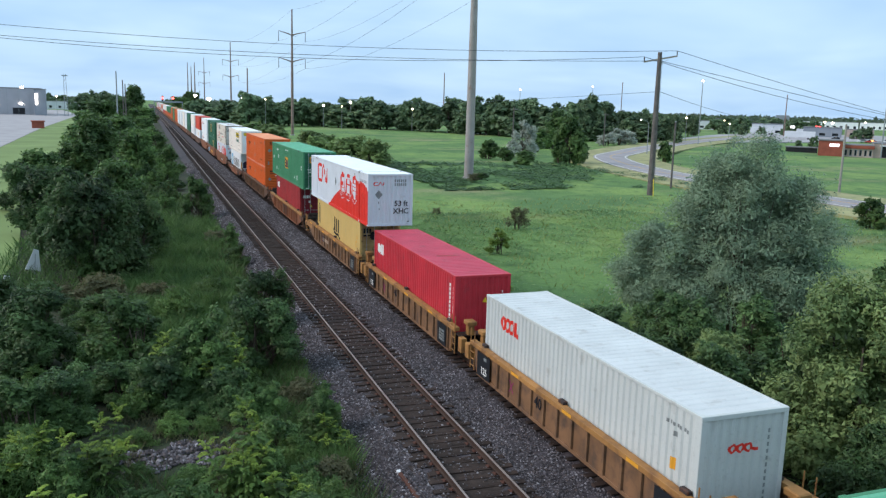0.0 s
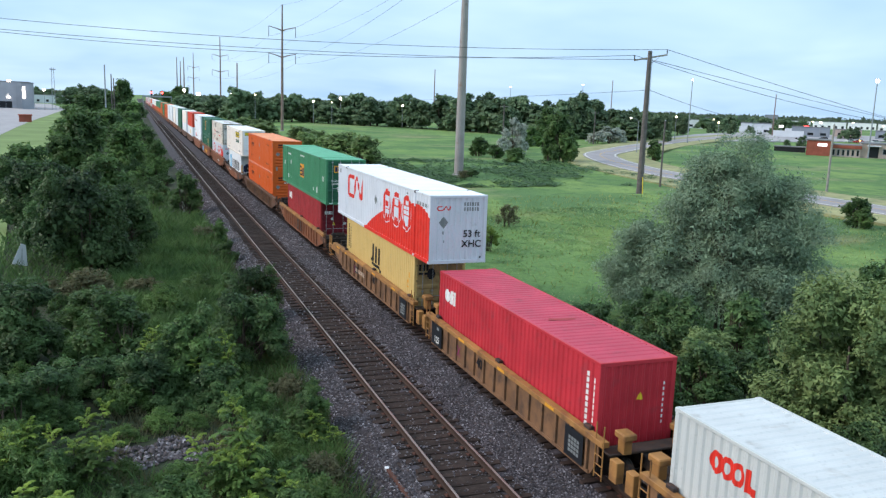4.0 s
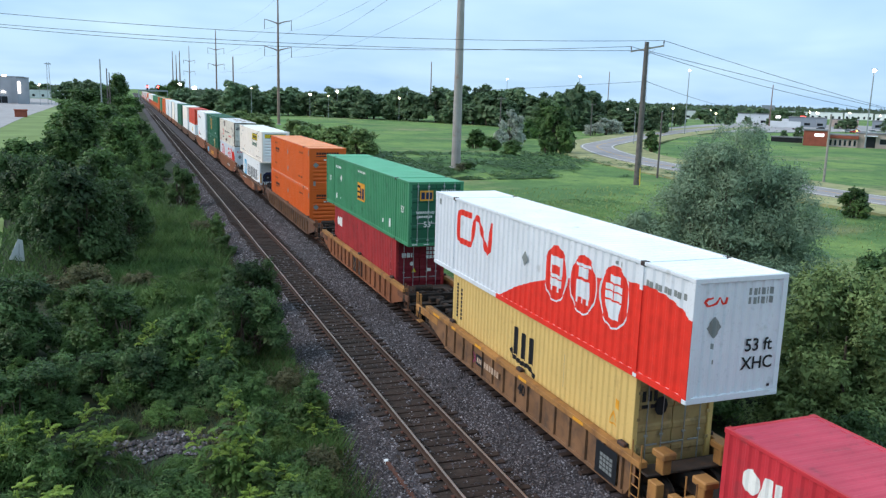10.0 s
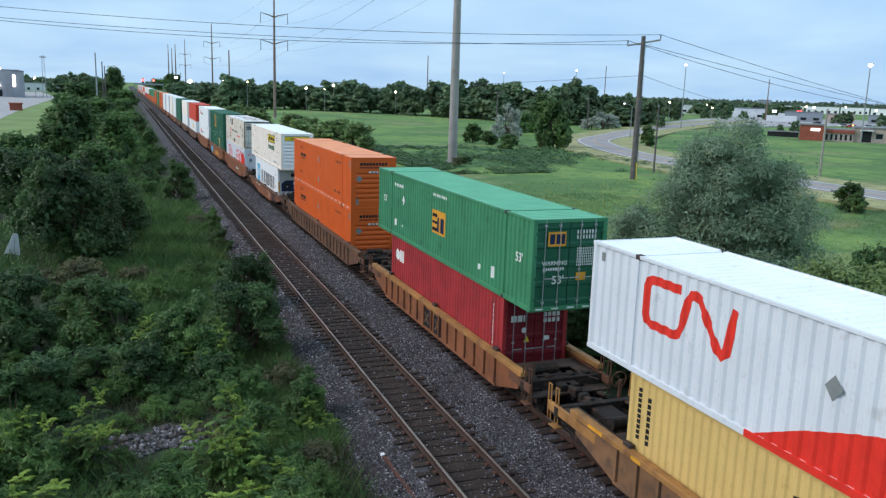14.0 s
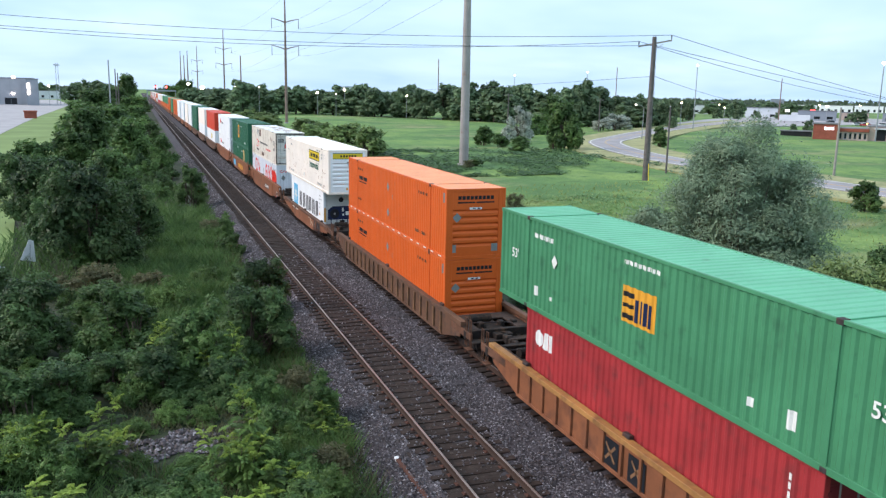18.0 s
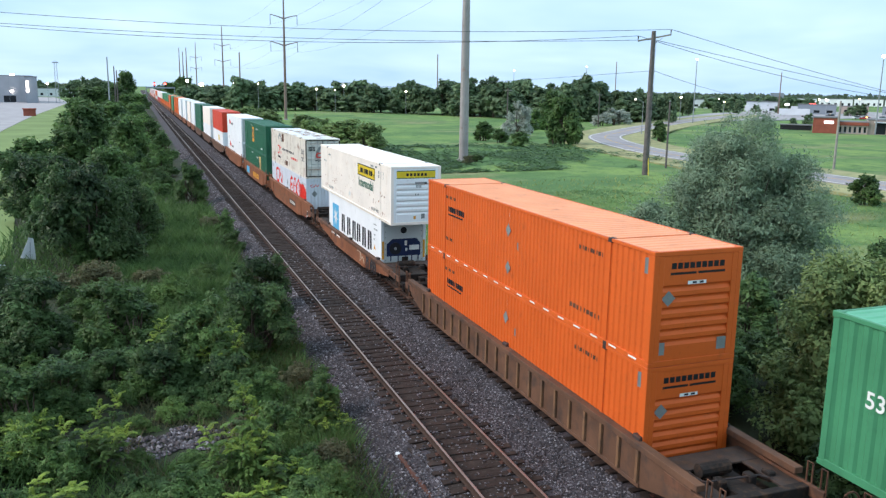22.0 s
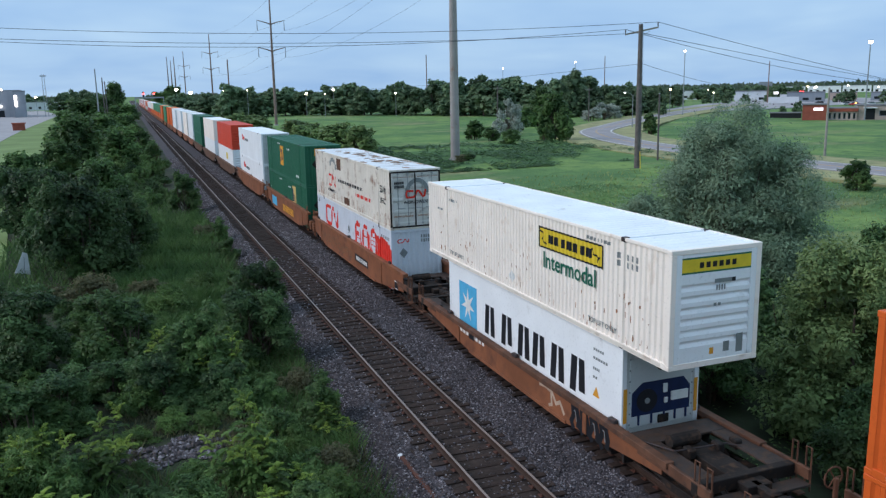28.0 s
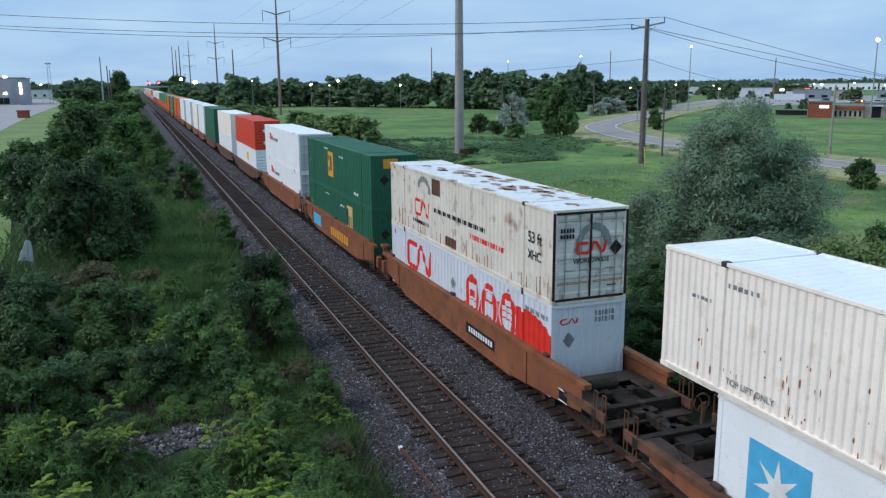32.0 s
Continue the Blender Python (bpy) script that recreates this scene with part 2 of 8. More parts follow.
RUST = (0.16, 0.055, 0.022)
GRIME = (0.05, 0.04, 0.035)
M = {
    "rusty": surface("rust_brown_steel", (0.135, 0.062, 0.036), 0.75, 0.1, 0.3, 1.5, 20, 0.2, (0.05, 0.035, 0.03), 0.55, 0.3),
    "chalk": surface("pale_tan_chalk", (0.46, 0.34, 0.25), 0.8, 0, 0.25, 3, 20, 0.0),
    "stain": surface("pale_rust_stain", (0.36, 0.24, 0.17), 0.8, 0, 0.35, 3, 20, 0.0),
    "speck": surface("orange_rust_speck", (0.36, 0.15, 0.06), 0.8, 0, 0.3, 3, 20, 0.0),
    "steel_black": surface("sooty_steel", (0.024, 0.019, 0.017), 0.75, 0.2, 0.3, 2, 25, 0.3, (0.11, 0.06, 0.035), 0.5),
    "deck": surface("worn_grey_deck", (0.056, 0.042, 0.037), 0.7, 0.2, 0.25, 2, 30, 0.3, (0.10, 0.055, 0.03), 0.6),
    "tan": surface("tan_car_paint", (0.200, 0.104, 0.052), 0.65, 0, 0.22, 1.0, 18, 0.1, (0.075, 0.05, 0.038), 0.62, 0.4),
    "yellow": surface("ochre_yellow_paint", (0.36, 0.175, 0.055), 0.6, 0, 0.22, 1.0, 18, 0.1, (0.16, 0.075, 0.035), 0.62, 0.2),
    "brown": surface("dark_brown_car_paint", (0.125, 0.062, 0.036), 0.7, 0, 0.25, 1.0, 20, 0.15, (0.05, 0.035, 0.03), 0.55, 0.4),
    "burnt": surface("burnt_orange_car_paint", (0.235, 0.086, 0.038), 0.65, 0, 0.2, 0.8, 15, 0.1, (0.12, 0.05, 0.03), 0.6, 0.4),
    "black_panel": surface("black_placard_paint", (0.014, 0.016, 0.02), 0.5, 0, 0.2, 3, 20, 0.05),
    "white_mark": surface("white_marking", (0.75, 0.75, 0.72), 0.6, 0, 0.1, 3, 20, 0.0),
    "black_mark": surface("black_marking", (0.012, 0.013, 0.017), 0.55, 0, 0.2, 3, 20, 0.0),
    "blue_mark": surface("dark_blue_marking", (0.009, 0.02, 0.07), 0.55, 0, 0.2, 3, 20, 0.0),
    "red_mark": surface("red_marking", (0.72, 0.035, 0.02), 0.55, 0, 0.1, 3, 20, 0.0),
    "yellow_mark": surface("yellow_marking", (0.75, 0.55, 0.03), 0.55, 0, 0.1, 3, 20, 0.0),
    "amber_mark": surface("amber_marking", (0.72, 0.33, 0.03), 0.55, 0, 0.1, 3, 20, 0.0),
    "sky_mark": surface("light_blue_marking", (0.09, 0.42, 0.68), 0.55, 0, 0.1, 3, 20, 0.0),
    "green_mark": surface("dark_green_marking", (0.012, 0.12, 0.075), 0.55, 0, 0.1, 3, 20, 0.0),
    "grey_mark": surface("grey_placard", (0.24, 0.26, 0.26), 0.5, 0.2, 0.15, 3, 20, 0.0),
    "pink_mark": surface("magenta_chalk", (0.30, 0.05, 0.13), 0.8, 0, 0.2, 3, 20, 0.0),
    "casting": surface("rusty_casting", (0.055, 0.045, 0.045), 0.7, 0.3, 0.3, 4, 30, 0.2, RUST, 0.5),
    "rod": surface("galvanised_rod", (0.42, 0.43, 0.43), 0.45, 0.6, 0.2, 3, 25, 0.05, RUST, 0.3),
}
PAINT = {
    "white_grey": surface("pale_grey_container_paint", (0.54, 0.565, 0.55), 0.5, 0, 0.05, 0.7, 12, 0.03, (0.30, 0.28, 0.25), 0.25, 0.12),
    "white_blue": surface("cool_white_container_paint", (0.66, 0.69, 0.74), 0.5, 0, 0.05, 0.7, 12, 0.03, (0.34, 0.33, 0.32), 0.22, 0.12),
    "cream": surface("rust_stained_white_paint", (0.72, 0.66, 0.57), 0.6, 0, 0.08, 0.9, 9, 0.05, (0.23, 0.10, 0.05), 0.42, 0.3),
    "ivory": surface("chalky_white_container_paint", (0.93, 0.84, 0.75), 0.55, 0, 0.05, 0.8, 12, 0.03, (0.62, 0.46, 0.34), 0.28, 0.16),
    "white": surface("clean_white_container_paint", (0.85, 0.87, 0.88), 0.45, 0, 0.04, 0.7, 12, 0.02, (0.45, 0.44, 0.42), 0.2, 0.1),
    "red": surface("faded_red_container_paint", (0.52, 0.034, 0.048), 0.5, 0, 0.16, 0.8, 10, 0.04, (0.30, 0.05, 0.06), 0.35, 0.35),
    # pinker than the side red: sky reflection on top painted in
    "roof_red": surface("sky_lit_red_roof_paint", (0.52, 0.06, 0.10), 0.6, 0, 0.12, 0.8, 10, 0.04, (0.16, 0.05, 0.06), 0.28),
    "red_old": surface("dull_red_container_paint", (0.36, 0.032, 0.035), 0.6, 0, 0.2, 0.8, 10, 0.05, (0.16, 0.03, 0.03), 0.45, 0.3),
    "wine": surface("wine_red_door_paint", (0.20, 0.015, 0.025), 0.5, 0, 0.15, 1, 12, 0.04, GRIME, 0.3),
    "mustard": surface("mustard_yellow_container_paint", (0.66, 0.46, 0.165), 0.5, 0, 0.05, 0.8, 10, 0.03, (0.40, 0.25, 0.09), 0.2, 0.15),
    "mustard_door": surface("grimy_mustard_door_paint", (0.42, 0.30, 0.13), 0.6, 0, 0.2, 1.5, 10, 0.06, (0.10, 0.07, 0.04), 0.5, 0.5),
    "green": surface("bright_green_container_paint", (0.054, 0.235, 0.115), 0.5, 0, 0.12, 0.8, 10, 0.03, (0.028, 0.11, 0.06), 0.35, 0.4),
    # side green made paler: skylight on the roof put into the colour
    "roof_green": surface("sky_lit_green_roof_paint", (0.12, 0.42, 0.25), 0.5, 0, 0.08, 0.8, 10, 0.03, (0.08, 0.22, 0.13), 0.25),
    "green_dark": surface("dark_green_container_paint", (0.018, 0.115, 0.062), 0.5, 0, 0.1, 0.8, 10, 0.03, (0.02, 0.06, 0.04), 0.3, 0.12),
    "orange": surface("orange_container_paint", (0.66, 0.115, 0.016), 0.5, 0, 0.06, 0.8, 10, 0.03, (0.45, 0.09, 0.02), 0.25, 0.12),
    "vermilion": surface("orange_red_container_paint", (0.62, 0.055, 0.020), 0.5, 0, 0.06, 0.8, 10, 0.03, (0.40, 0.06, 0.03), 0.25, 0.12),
    # side orange lightened, so the roof colour itself carries the bright sky
    "roof_orange": surface("sky_lit_orange_roof_paint", (0.86, 0.34, 0.17), 0.55, 0, 0.08, 0.8, 10, 0.03, (0.45, 0.15, 0.08), 0.25),
    # weather stains on a white raised to hold the sky's brightness from above
    "roof_white": surface("sky_bright_weathered_white_roof", (0.89, 0.92, 0.94), 0.5, 0.0, 0.06, 0.8, 10, 0.03, (0.42, 0.38, 0.34), 0.2),
    "roof_dull": surface("dull_white_roof", (0.60, 0.62, 0.62), 0.5, 0.0, 0.08, 0.8, 10, 0.03, (0.36, 0.33, 0.30), 0.3),
    "roof_rusty": surface("rust_patched_white_roof", (0.78, 0.80, 0.82), 0.55, 0, 0.08, 0.7, 9, 0.05, (0.34, 0.24, 0.18), 0.36),
    "door_grey": surface("dull_grey_door_paint", (0.70, 0.68, 0.63), 0.55, 0, 0.12, 1.2, 10, 0.05, (0.20, 0.13, 0.09), 0.45, 0.5),
}
G = {
    "ballast": surface("grey_ballast", (0.060, 0.052, 0.060), 0.9, 0, 0.35, 6, 9, 0.9, (0.035, 0.032, 0.035), 0.6),
    "stone": crushed("crushed_stone"),
    "fouled": surface("oil_fouled_ballast", (0.034, 0.023, 0.019), 0.9, 0, 0.35, 5, 9, 0.9, (0.075, 0.06, 0.055), 0.4),
    "tie": surface("creosoted_oak_tie", (0.032, 0.020, 0.016), 0.85, 0, 0.3, 3, 18, 0.4, (0.058, 0.036, 0.027), 0.4, 0, 0.3),
    "rail": surface("rusty_rail_side", (0.058, 0.034, 0.025), 0.75, 0.2, 0.2, 1, 20, 0.2),
    "head": surface("polished_rail_head", (0.36, 0.28, 0.25), 0.38, 0.8, 0.15, 1, 20, 0.05),
    "plate": surface("rusted_tie_plate", (0.095, 0.040, 0.028), 0.8, 0.2, 0.2, 3, 20, 0.2),
    "field": meadow("meadow_grass"),
    "lawn": surface("mown_grass", (0.170, 0.240, 0.080), 0.9, 0, 0.2, 0.08, 3, 0.4, (0.12, 0.17, 0.04), 0.4),
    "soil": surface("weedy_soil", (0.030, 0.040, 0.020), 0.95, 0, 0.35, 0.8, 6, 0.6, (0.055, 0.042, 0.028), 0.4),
    "dry": surface("dry_yellow_grass", (0.300, 0.290, 0.140), 0.9, 0, 0.3, 0.3, 5, 0.5, (0.14, 0.20, 0.07), 0.5),
    "asphalt": surface("pale_worn_asphalt", (0.30, 0.28, 0.29), 0.85, 0, 0.12, 0.3, 12, 0.2, (0.15, 0.14, 0.14), 0.35),
    "line": surface("road_line_paint", (0.66, 0.66, 0.62), 0.7, 0, 0.1, 2, 10, 0.05),
    "line_y": surface("yellow_road_line", (0.55, 0.34, 0.12), 0.7, 0, 0.1, 2, 10, 0.05),
    "lot": surface("parking_lot_concrete", (0.36, 0.34, 0.35), 0.85, 0, 0.12, 0.2, 6, 0.2),
    "monopole": surface("weathering_steel_monopole", (0.34, 0.31, 0.30), 0.65, 0.2, 0.12, 0.5, 12, 0.1, (0.26, 0.13, 0.09), 0.3, 0.3),
    "pole_far": surface("rust_brown_steel_pole", (0.25, 0.175, 0.15), 0.7, 0.1, 0.2, 0.5, 10, 0.1),
    "wood_pole": surface("weathered_pole_wood", (0.135, 0.118, 0.112), 0.85, 0, 0.25, 1.5, 25, 0.3, (0.05, 0.04, 0.035), 0.4, 0.4),
    "wood_grey": surface("grey_pole_wood", (0.30, 0.28, 0.25), 0.85, 0, 0.2, 1.5, 25, 0.3),
    "wire": surface("dark_cable", (0.05, 0.055, 0.065), 0.6, 0.2, 0.1, 3, 20, 0.0),
    "insulator": surface("glazed_insulator", (0.10, 0.09, 0.09), 0.3, 0, 0.1, 3, 20, 0.0),
    "galv": surface("galvanised_pole", (0.33, 0.35, 0.37), 0.5, 0.5, 0.1, 2, 20, 0.05),
    "bark": surface("grey_brown_bark", (0.085, 0.065, 0.05), 0.9, 0, 0.3, 2, 14, 0.6),
    "brick": surface("red_brick_facade", (0.30, 0.085, 0.055), 0.85, 0, 0.15, 0.8, 10, 0.2),
    "beige": surface("beige_stucco", (0.46, 0.36, 0.31), 0.85, 0, 0.1, 0.5, 8, 0.1),
    "pale": surface("white_metal_cladding", (0.66, 0.68, 0.71), 0.6, 0, 0.08, 0.2, 4, 0.05),
    "bright": surface("clean_white_cladding", (0.86, 0.87, 0.88), 0.6, 0, 0.05, 0.2, 4, 0.03),
    "dark": surface("black_painted_steel", (0.025, 0.025, 0.028), 0.6, 0.2, 0.2, 1, 10, 0.1),
    "grey": surface("pale_grey_wall_panel", (0.40, 0.40, 0.43), 0.6, 0, 0.08, 0.2, 4, 0.05),
    "slate": surface("blue_grey_wall_panel", (0.26, 0.29, 0.33), 0.6, 0, 0.1, 0.2, 4, 0.05),
    "glass": surface("dark_window_glass", (0.02, 0.025, 0.03), 0.08, 0, 0.2, 1, 10, 0.0),
    "roof_flat": surface("grey_flat_roof", (0.20, 0.20, 0.21), 0.85, 0, 0.1, 0.3, 5, 0.1),
    "tyre": surface("black_rubber", (0.02, 0.02, 0.02), 0.8, 0, 0.2, 3, 20, 0.1),
}
LEAF = {
    "dark": leafy("dark_green_leaves", (0.022, 0.050, 0.020), (0.106, 0.190, 0.062)),
    "mid": leafy("mid_green_leaves", (0.034, 0.075, 0.026), (0.152, 0.262, 0.074)),
    "lime": leafy("young_lime_leaves", (0.117, 0.200, 0.030), (0.318, 0.430, 0.080)),
    "willow": leafy("grey_green_willow_leaves", (0.098, 0.152, 0.100), (0.240, 0.325, 0.210), 0.35),
    "silver": leafy("silver_olive_leaves", (0.230, 0.270, 0.225), (0.520, 0.560, 0.490)),
    "fresh": leafy("fresh_green_leaves", (0.044, 0.096, 0.027), (0.155, 0.255, 0.066)),
    "dry": leafy("brownish_weed_leaves", (0.074, 0.076, 0.038), (0.185, 0.180, 0.088)),
    # leaf green lifted and paled: distance haze is part of this colour
    "far": leafy("haze_pale_tree_leaves", (0.090, 0.152, 0.082), (0.195, 0.280, 0.140), 0.3),
    # greyed green, with the haze of the horizon mixed into it
    "horizon": leafy("haze_grey_wood_leaves", (0.074, 0.105, 0.065), (0.159, 0.200, 0.120), 0.3),
    "maple": leafy("light_green_maple_leaves", (0.118, 0.190, 0.068), (0.285, 0.385, 0.138)),
    "weed": leafy("blue_green_weed_leaves", (0.045, 0.112, 0.045), (0.120, 0.230, 0.082), 0.2),
    "grass": leafy("tall_grass_blades", (0.036, 0.080, 0.026), (0.105, 0.190, 0.055), 0.3),
    "pale": leafy("pale_meadow_weed_leaves", (0.212, 0.250, 0.070), (0.350, 0.370, 0.120), 0.1),
}


# ---- mesh building ----
class Geo:
    """Vertices and faces of one mesh."""

    def __init__(self):
        self.v, self.f = [], []

    def add(self, verts, faces):
        k = len(self.v)
        self.v += [tuple(p) for p in verts]
        self.f += [tuple(k + i for i in face) for face in faces]
        return self

    def box(self, x0, y0, z0, x1, y1, z1, b=0.0):
        if x0 > x1: x0, x1 = x1, x0
        if y0 > y1: y0, y1 = y1, y0
        if z0 > z1: z0, z1 = z1, z0
        if b <= 0:
            vs = [(x, y, z) for z in (z0, z1) for y in (y0, y1) for x in (x0, x1)]
            return self.add(vs, [(0, 2, 3, 1), (4, 5, 7, 6), (0, 1, 5, 4), (2, 6, 7, 3), (0, 4, 6, 2), (1, 3, 7, 5)])
        b = min(b, (x1 - x0) * 0.45, (y1 - y0) * 0.45, (z1 - z0) * 0.45)
        vs = []
        for sz, z, zi in ((0, z0, z0 + b), (1, z1, z1 - b)):
            for sy, y, yi in ((0, y0, y0 + b), (1, y1, y1 - b)):
                for sx, x, xi in ((0, x0, x0 + b), (1, x1, x1 - b)):
                    vs += [(x, yi, zi), (xi, y, zi), (xi, yi, z)]

        def c(sx, sy, sz):
            return (sz * 4 + sy * 2 + sx) * 3
        fs = []
        for s in (0, 1):
            q = [c(s, 0, 0), c(s, 1, 0), c(s, 1, 1), c(s, 0, 1)]
            fs.append(tuple(q if s else q[::-1]))
            q = [c(0, s, 0) + 1, c(1, s, 0) + 1, c(1, s, 1) + 1, c(0, s, 1) + 1]
            fs.append(tuple(q[::-1] if s else q))
            q = [c(0, 0, s) + 2, c(1, 0, s) + 2, c(1, 1, s) + 2, c(0, 1, s) + 2]
            fs.append(tuple(q if s else q[::-1]))
        for a in (0, 1):
            for e in (0, 1):
                fs.append((c(a, e, 0), c(a, e, 1), c(a, e, 1) + 1, c(a, e, 0) + 1))
                fs.append((c(a, 0, e), c(a, 1, e), c(a, 1, e) + 2, c(a, 0, e) + 2))
                fs.append((c(0, a, e) + 1, c(1, a, e) + 1, c(1, a, e) + 2, c(0, a, e) + 2))
        for i in range(8):
            fs.append((i * 3, i * 3 + 1, i * 3 + 2))
        return self.add(vs, fs)

    def tube(self, points, radii, n=8, caps=True):
        """A tapered tube along a line of points."""
        pts = [Vector(p) for p in points]
        if not isinstance(radii, (list, tuple)):
            radii = [radii] * len(pts)
        k = len(self.v)
        for i, p in enumerate(pts):
            d = (pts[min(i + 1, len(pts) - 1)] - pts[max(i - 1, 0)]).normalized()
            a = d.cross(Vector((0, 0, 1)) if abs(d.z) < 0.9 else Vector((1, 0, 0))).normalized()
            b = d.cross(a)
            for j in range(n):
                w = math.tau * j / n
                self.v.append(tuple(p + (a * math.cos(w) + b * math.sin(w)) * radii[i]))
        for i in range(len(pts) - 1):
            for j in range(n):
                self.f.append((k + i * n + j, k + i * n + (j + 1) % n, k + (i + 1) * n + (j + 1) % n, k + (i + 1) * n + j))
        if caps:
            self.f.append(tuple(k + j for j in range(n))[::-1])
            self.f.append(tuple(k + (len(pts) - 1) * n + j for j in range(n)))
        return self

    def sweep(self, profile, p0, p1):
        """An (x, z) outline drawn along y from p0 to p1 (x, y, z shifts)."""
        k, n = len(self.v), len(profile)
        for q in (p0, p1):
            self.v += [(q[0] + x, q[1], q[2] + z) for x, z in profile]
        self.f += [(k + i, k + (i + 1) % n, k + n + (i + 1) % n, k + n + i) for i in range(n)]
        self.f += [tuple(k + i for i in range(n))[::-1], tuple(k + n + i for i in range(n))]
        return self

    def mesh(self, name):
        me = bpy.data.meshes.new(name)
        me.from_pydata(self.v, [], self.f)
        bm = bmesh.new()
        bm.from_mesh(me)
        bmesh.ops.recalc_face_normals(bm, faces=bm.faces)
        bm.to_mesh(me)
        bm.free()
        return me


def raw_mesh(name, verts, sides, smooth=False):
    """A mesh from an array of separate polygons with a fixed number of corners."""
    me = bpy.data.meshes.new(name)
    nv = len(verts)
    nf = nv // sides
    me.vertices.add(nv)
    me.vertices.foreach_set("co", np.ascontiguousarray(verts, dtype=np.float32).ravel())
    me.loops.add(nv)
    me.loops.foreach_set("vertex_index", np.arange(nv, dtype=np.int32))
    me.polygons.add(nf)
    me.polygons.foreach_set("loop_start", np.arange(0, nv, sides, dtype=np.int32))
    me.update(calc_edges=True)
    return me


def part(name, geo, material, parent, label=""):
    me = geo if isinstance(geo, bpy.types.Mesh) else geo.mesh(name)
    if not me.materials:
        me.materials.append(material)
    ob = new(name, me)
    ob.parent = parent
    if label:
        ob["label"] = label
    return ob


def thing(name, label, category, group="", at=(0, 0, 0), turn=0.0, kind=""):
    ob = new(name)
    ob.empty_display_size = 0.2
    ob.matrix_basis = pose(*at, 0, 0, turn)
    return tagged(ob, label, category, group, kind)


def solo(name, geo, material, label, category="", group="", kind="", at=(0, 0, 0), turn=0.0):
    me = geo if isinstance(geo, bpy.types.Mesh) else geo.mesh(name)
    me.materials.append(material)
    ob = new(name, me)
    ob.matrix_basis = pose(*at, 0, 0, turn)
    return tagged(ob, label, category, group, kind)


# ---- ground, trackbed, road ----
def ramped(lo, hi, step, grow, limit):
    """Grid lines with even steps from lo to hi, then growing steps out to the limit on both sides."""
    xs, s = list(np.arange(lo, hi + 0.01, step)), step
    while xs[-1] < limit:
        s *= grow
        xs.append(xs[-1] + s)
        xs.insert(0, xs[0] - s)
    return xs


def ground_height(x, y):
    if 4.0 < x < 17.5:
        return GROUND - 0.05
    k = min(1.0, min(abs(x - 4.0), abs(x - 17.5)) / 4)
    return GROUND + k * 0.22 * noise.noise((x * 0.11, y * 0.11, 0)) + k * 0.35 * noise.noise((x * 0.02, y * 0.02, 7)) - 0.05 * k


def build_ground():
    xs, ys = ramped(-40, 110, 2.0, 1.25, 4200), ramped(0, 240, 2.5, 1.25, 4600)
    vs = [(x, y, ground_height(x, y)) for y in ys for x in xs]
    n = len(xs)
    fs = [(j * n + i, j * n + i + 1, (j + 1) * n + i + 1, (j + 1) * n + i) for j in range(len(ys) - 1) for i in range(n - 1)]
    g = Geo().add(vs, fs)
    return solo("ground", g, G["field"], "rough green meadow with pale and dry patches", "ground", kind="structure")


def patch(name, outline, material, label, z):
    """A flat piece of ground cover with an uneven rim."""
    pts = []
    for i, (x, y) in enumerate(outline):
        x2, y2 = outline[(i + 1) % len(outline)]
        for k in range(6):
            u = k / 6
            px, py = x + (x2 - x) * u, y + (y2 - y) * u
            pts.append((px + 0.35 * noise.noise((px * 0.4, py * 0.4, 3)), py + 0.5 * noise.noise((px * 0.4, py * 0.4, 9)), z))
    low = [(x, y, z - 0.5) for x, y, _ in pts]
    k = len(pts)
    g = Geo().add(pts + low, [tuple(range(k))] + [(i, (i + 1) % k, k + (i + 1) % k, k + i) for i in range(k)])
    return solo(name, g, material, label, "ground", kind="structure")


build_ground()
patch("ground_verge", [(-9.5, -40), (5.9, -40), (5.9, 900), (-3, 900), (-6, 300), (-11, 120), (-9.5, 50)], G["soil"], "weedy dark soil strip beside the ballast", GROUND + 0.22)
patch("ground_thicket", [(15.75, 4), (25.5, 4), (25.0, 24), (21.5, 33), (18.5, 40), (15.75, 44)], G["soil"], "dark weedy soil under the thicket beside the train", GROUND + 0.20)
patch("ground_lawn", [(-60, 20), (-9.3, 20), (-8.2, 58), (-12.5, 100), (-13, 170), (-22, 285), (-34, 530), (-60, 530)], G["lawn"], "mown pale green lawn beside the shrubs", GROUND + 0.30)
patch("pavement_lot", [(-150, 150), (-28, 186), (-32.2, 294), (-36.6, 520), (-60, 700), (-150, 700)], G["lot"], "pale concrete parking lot beyond the lawn", GROUND + 0.36)

BED = ((5.2, -1.10), (5.7, -0.80), (6.6, -0.34), (6.85, -0.25), (9.55, -0.25), (10.05, -0.34), (10.75, -0.34), (11.25, -0.25),
       (13.95, -0.25), (14.3, -0.32), (15.2, -0.80), (15.9, -1.10))


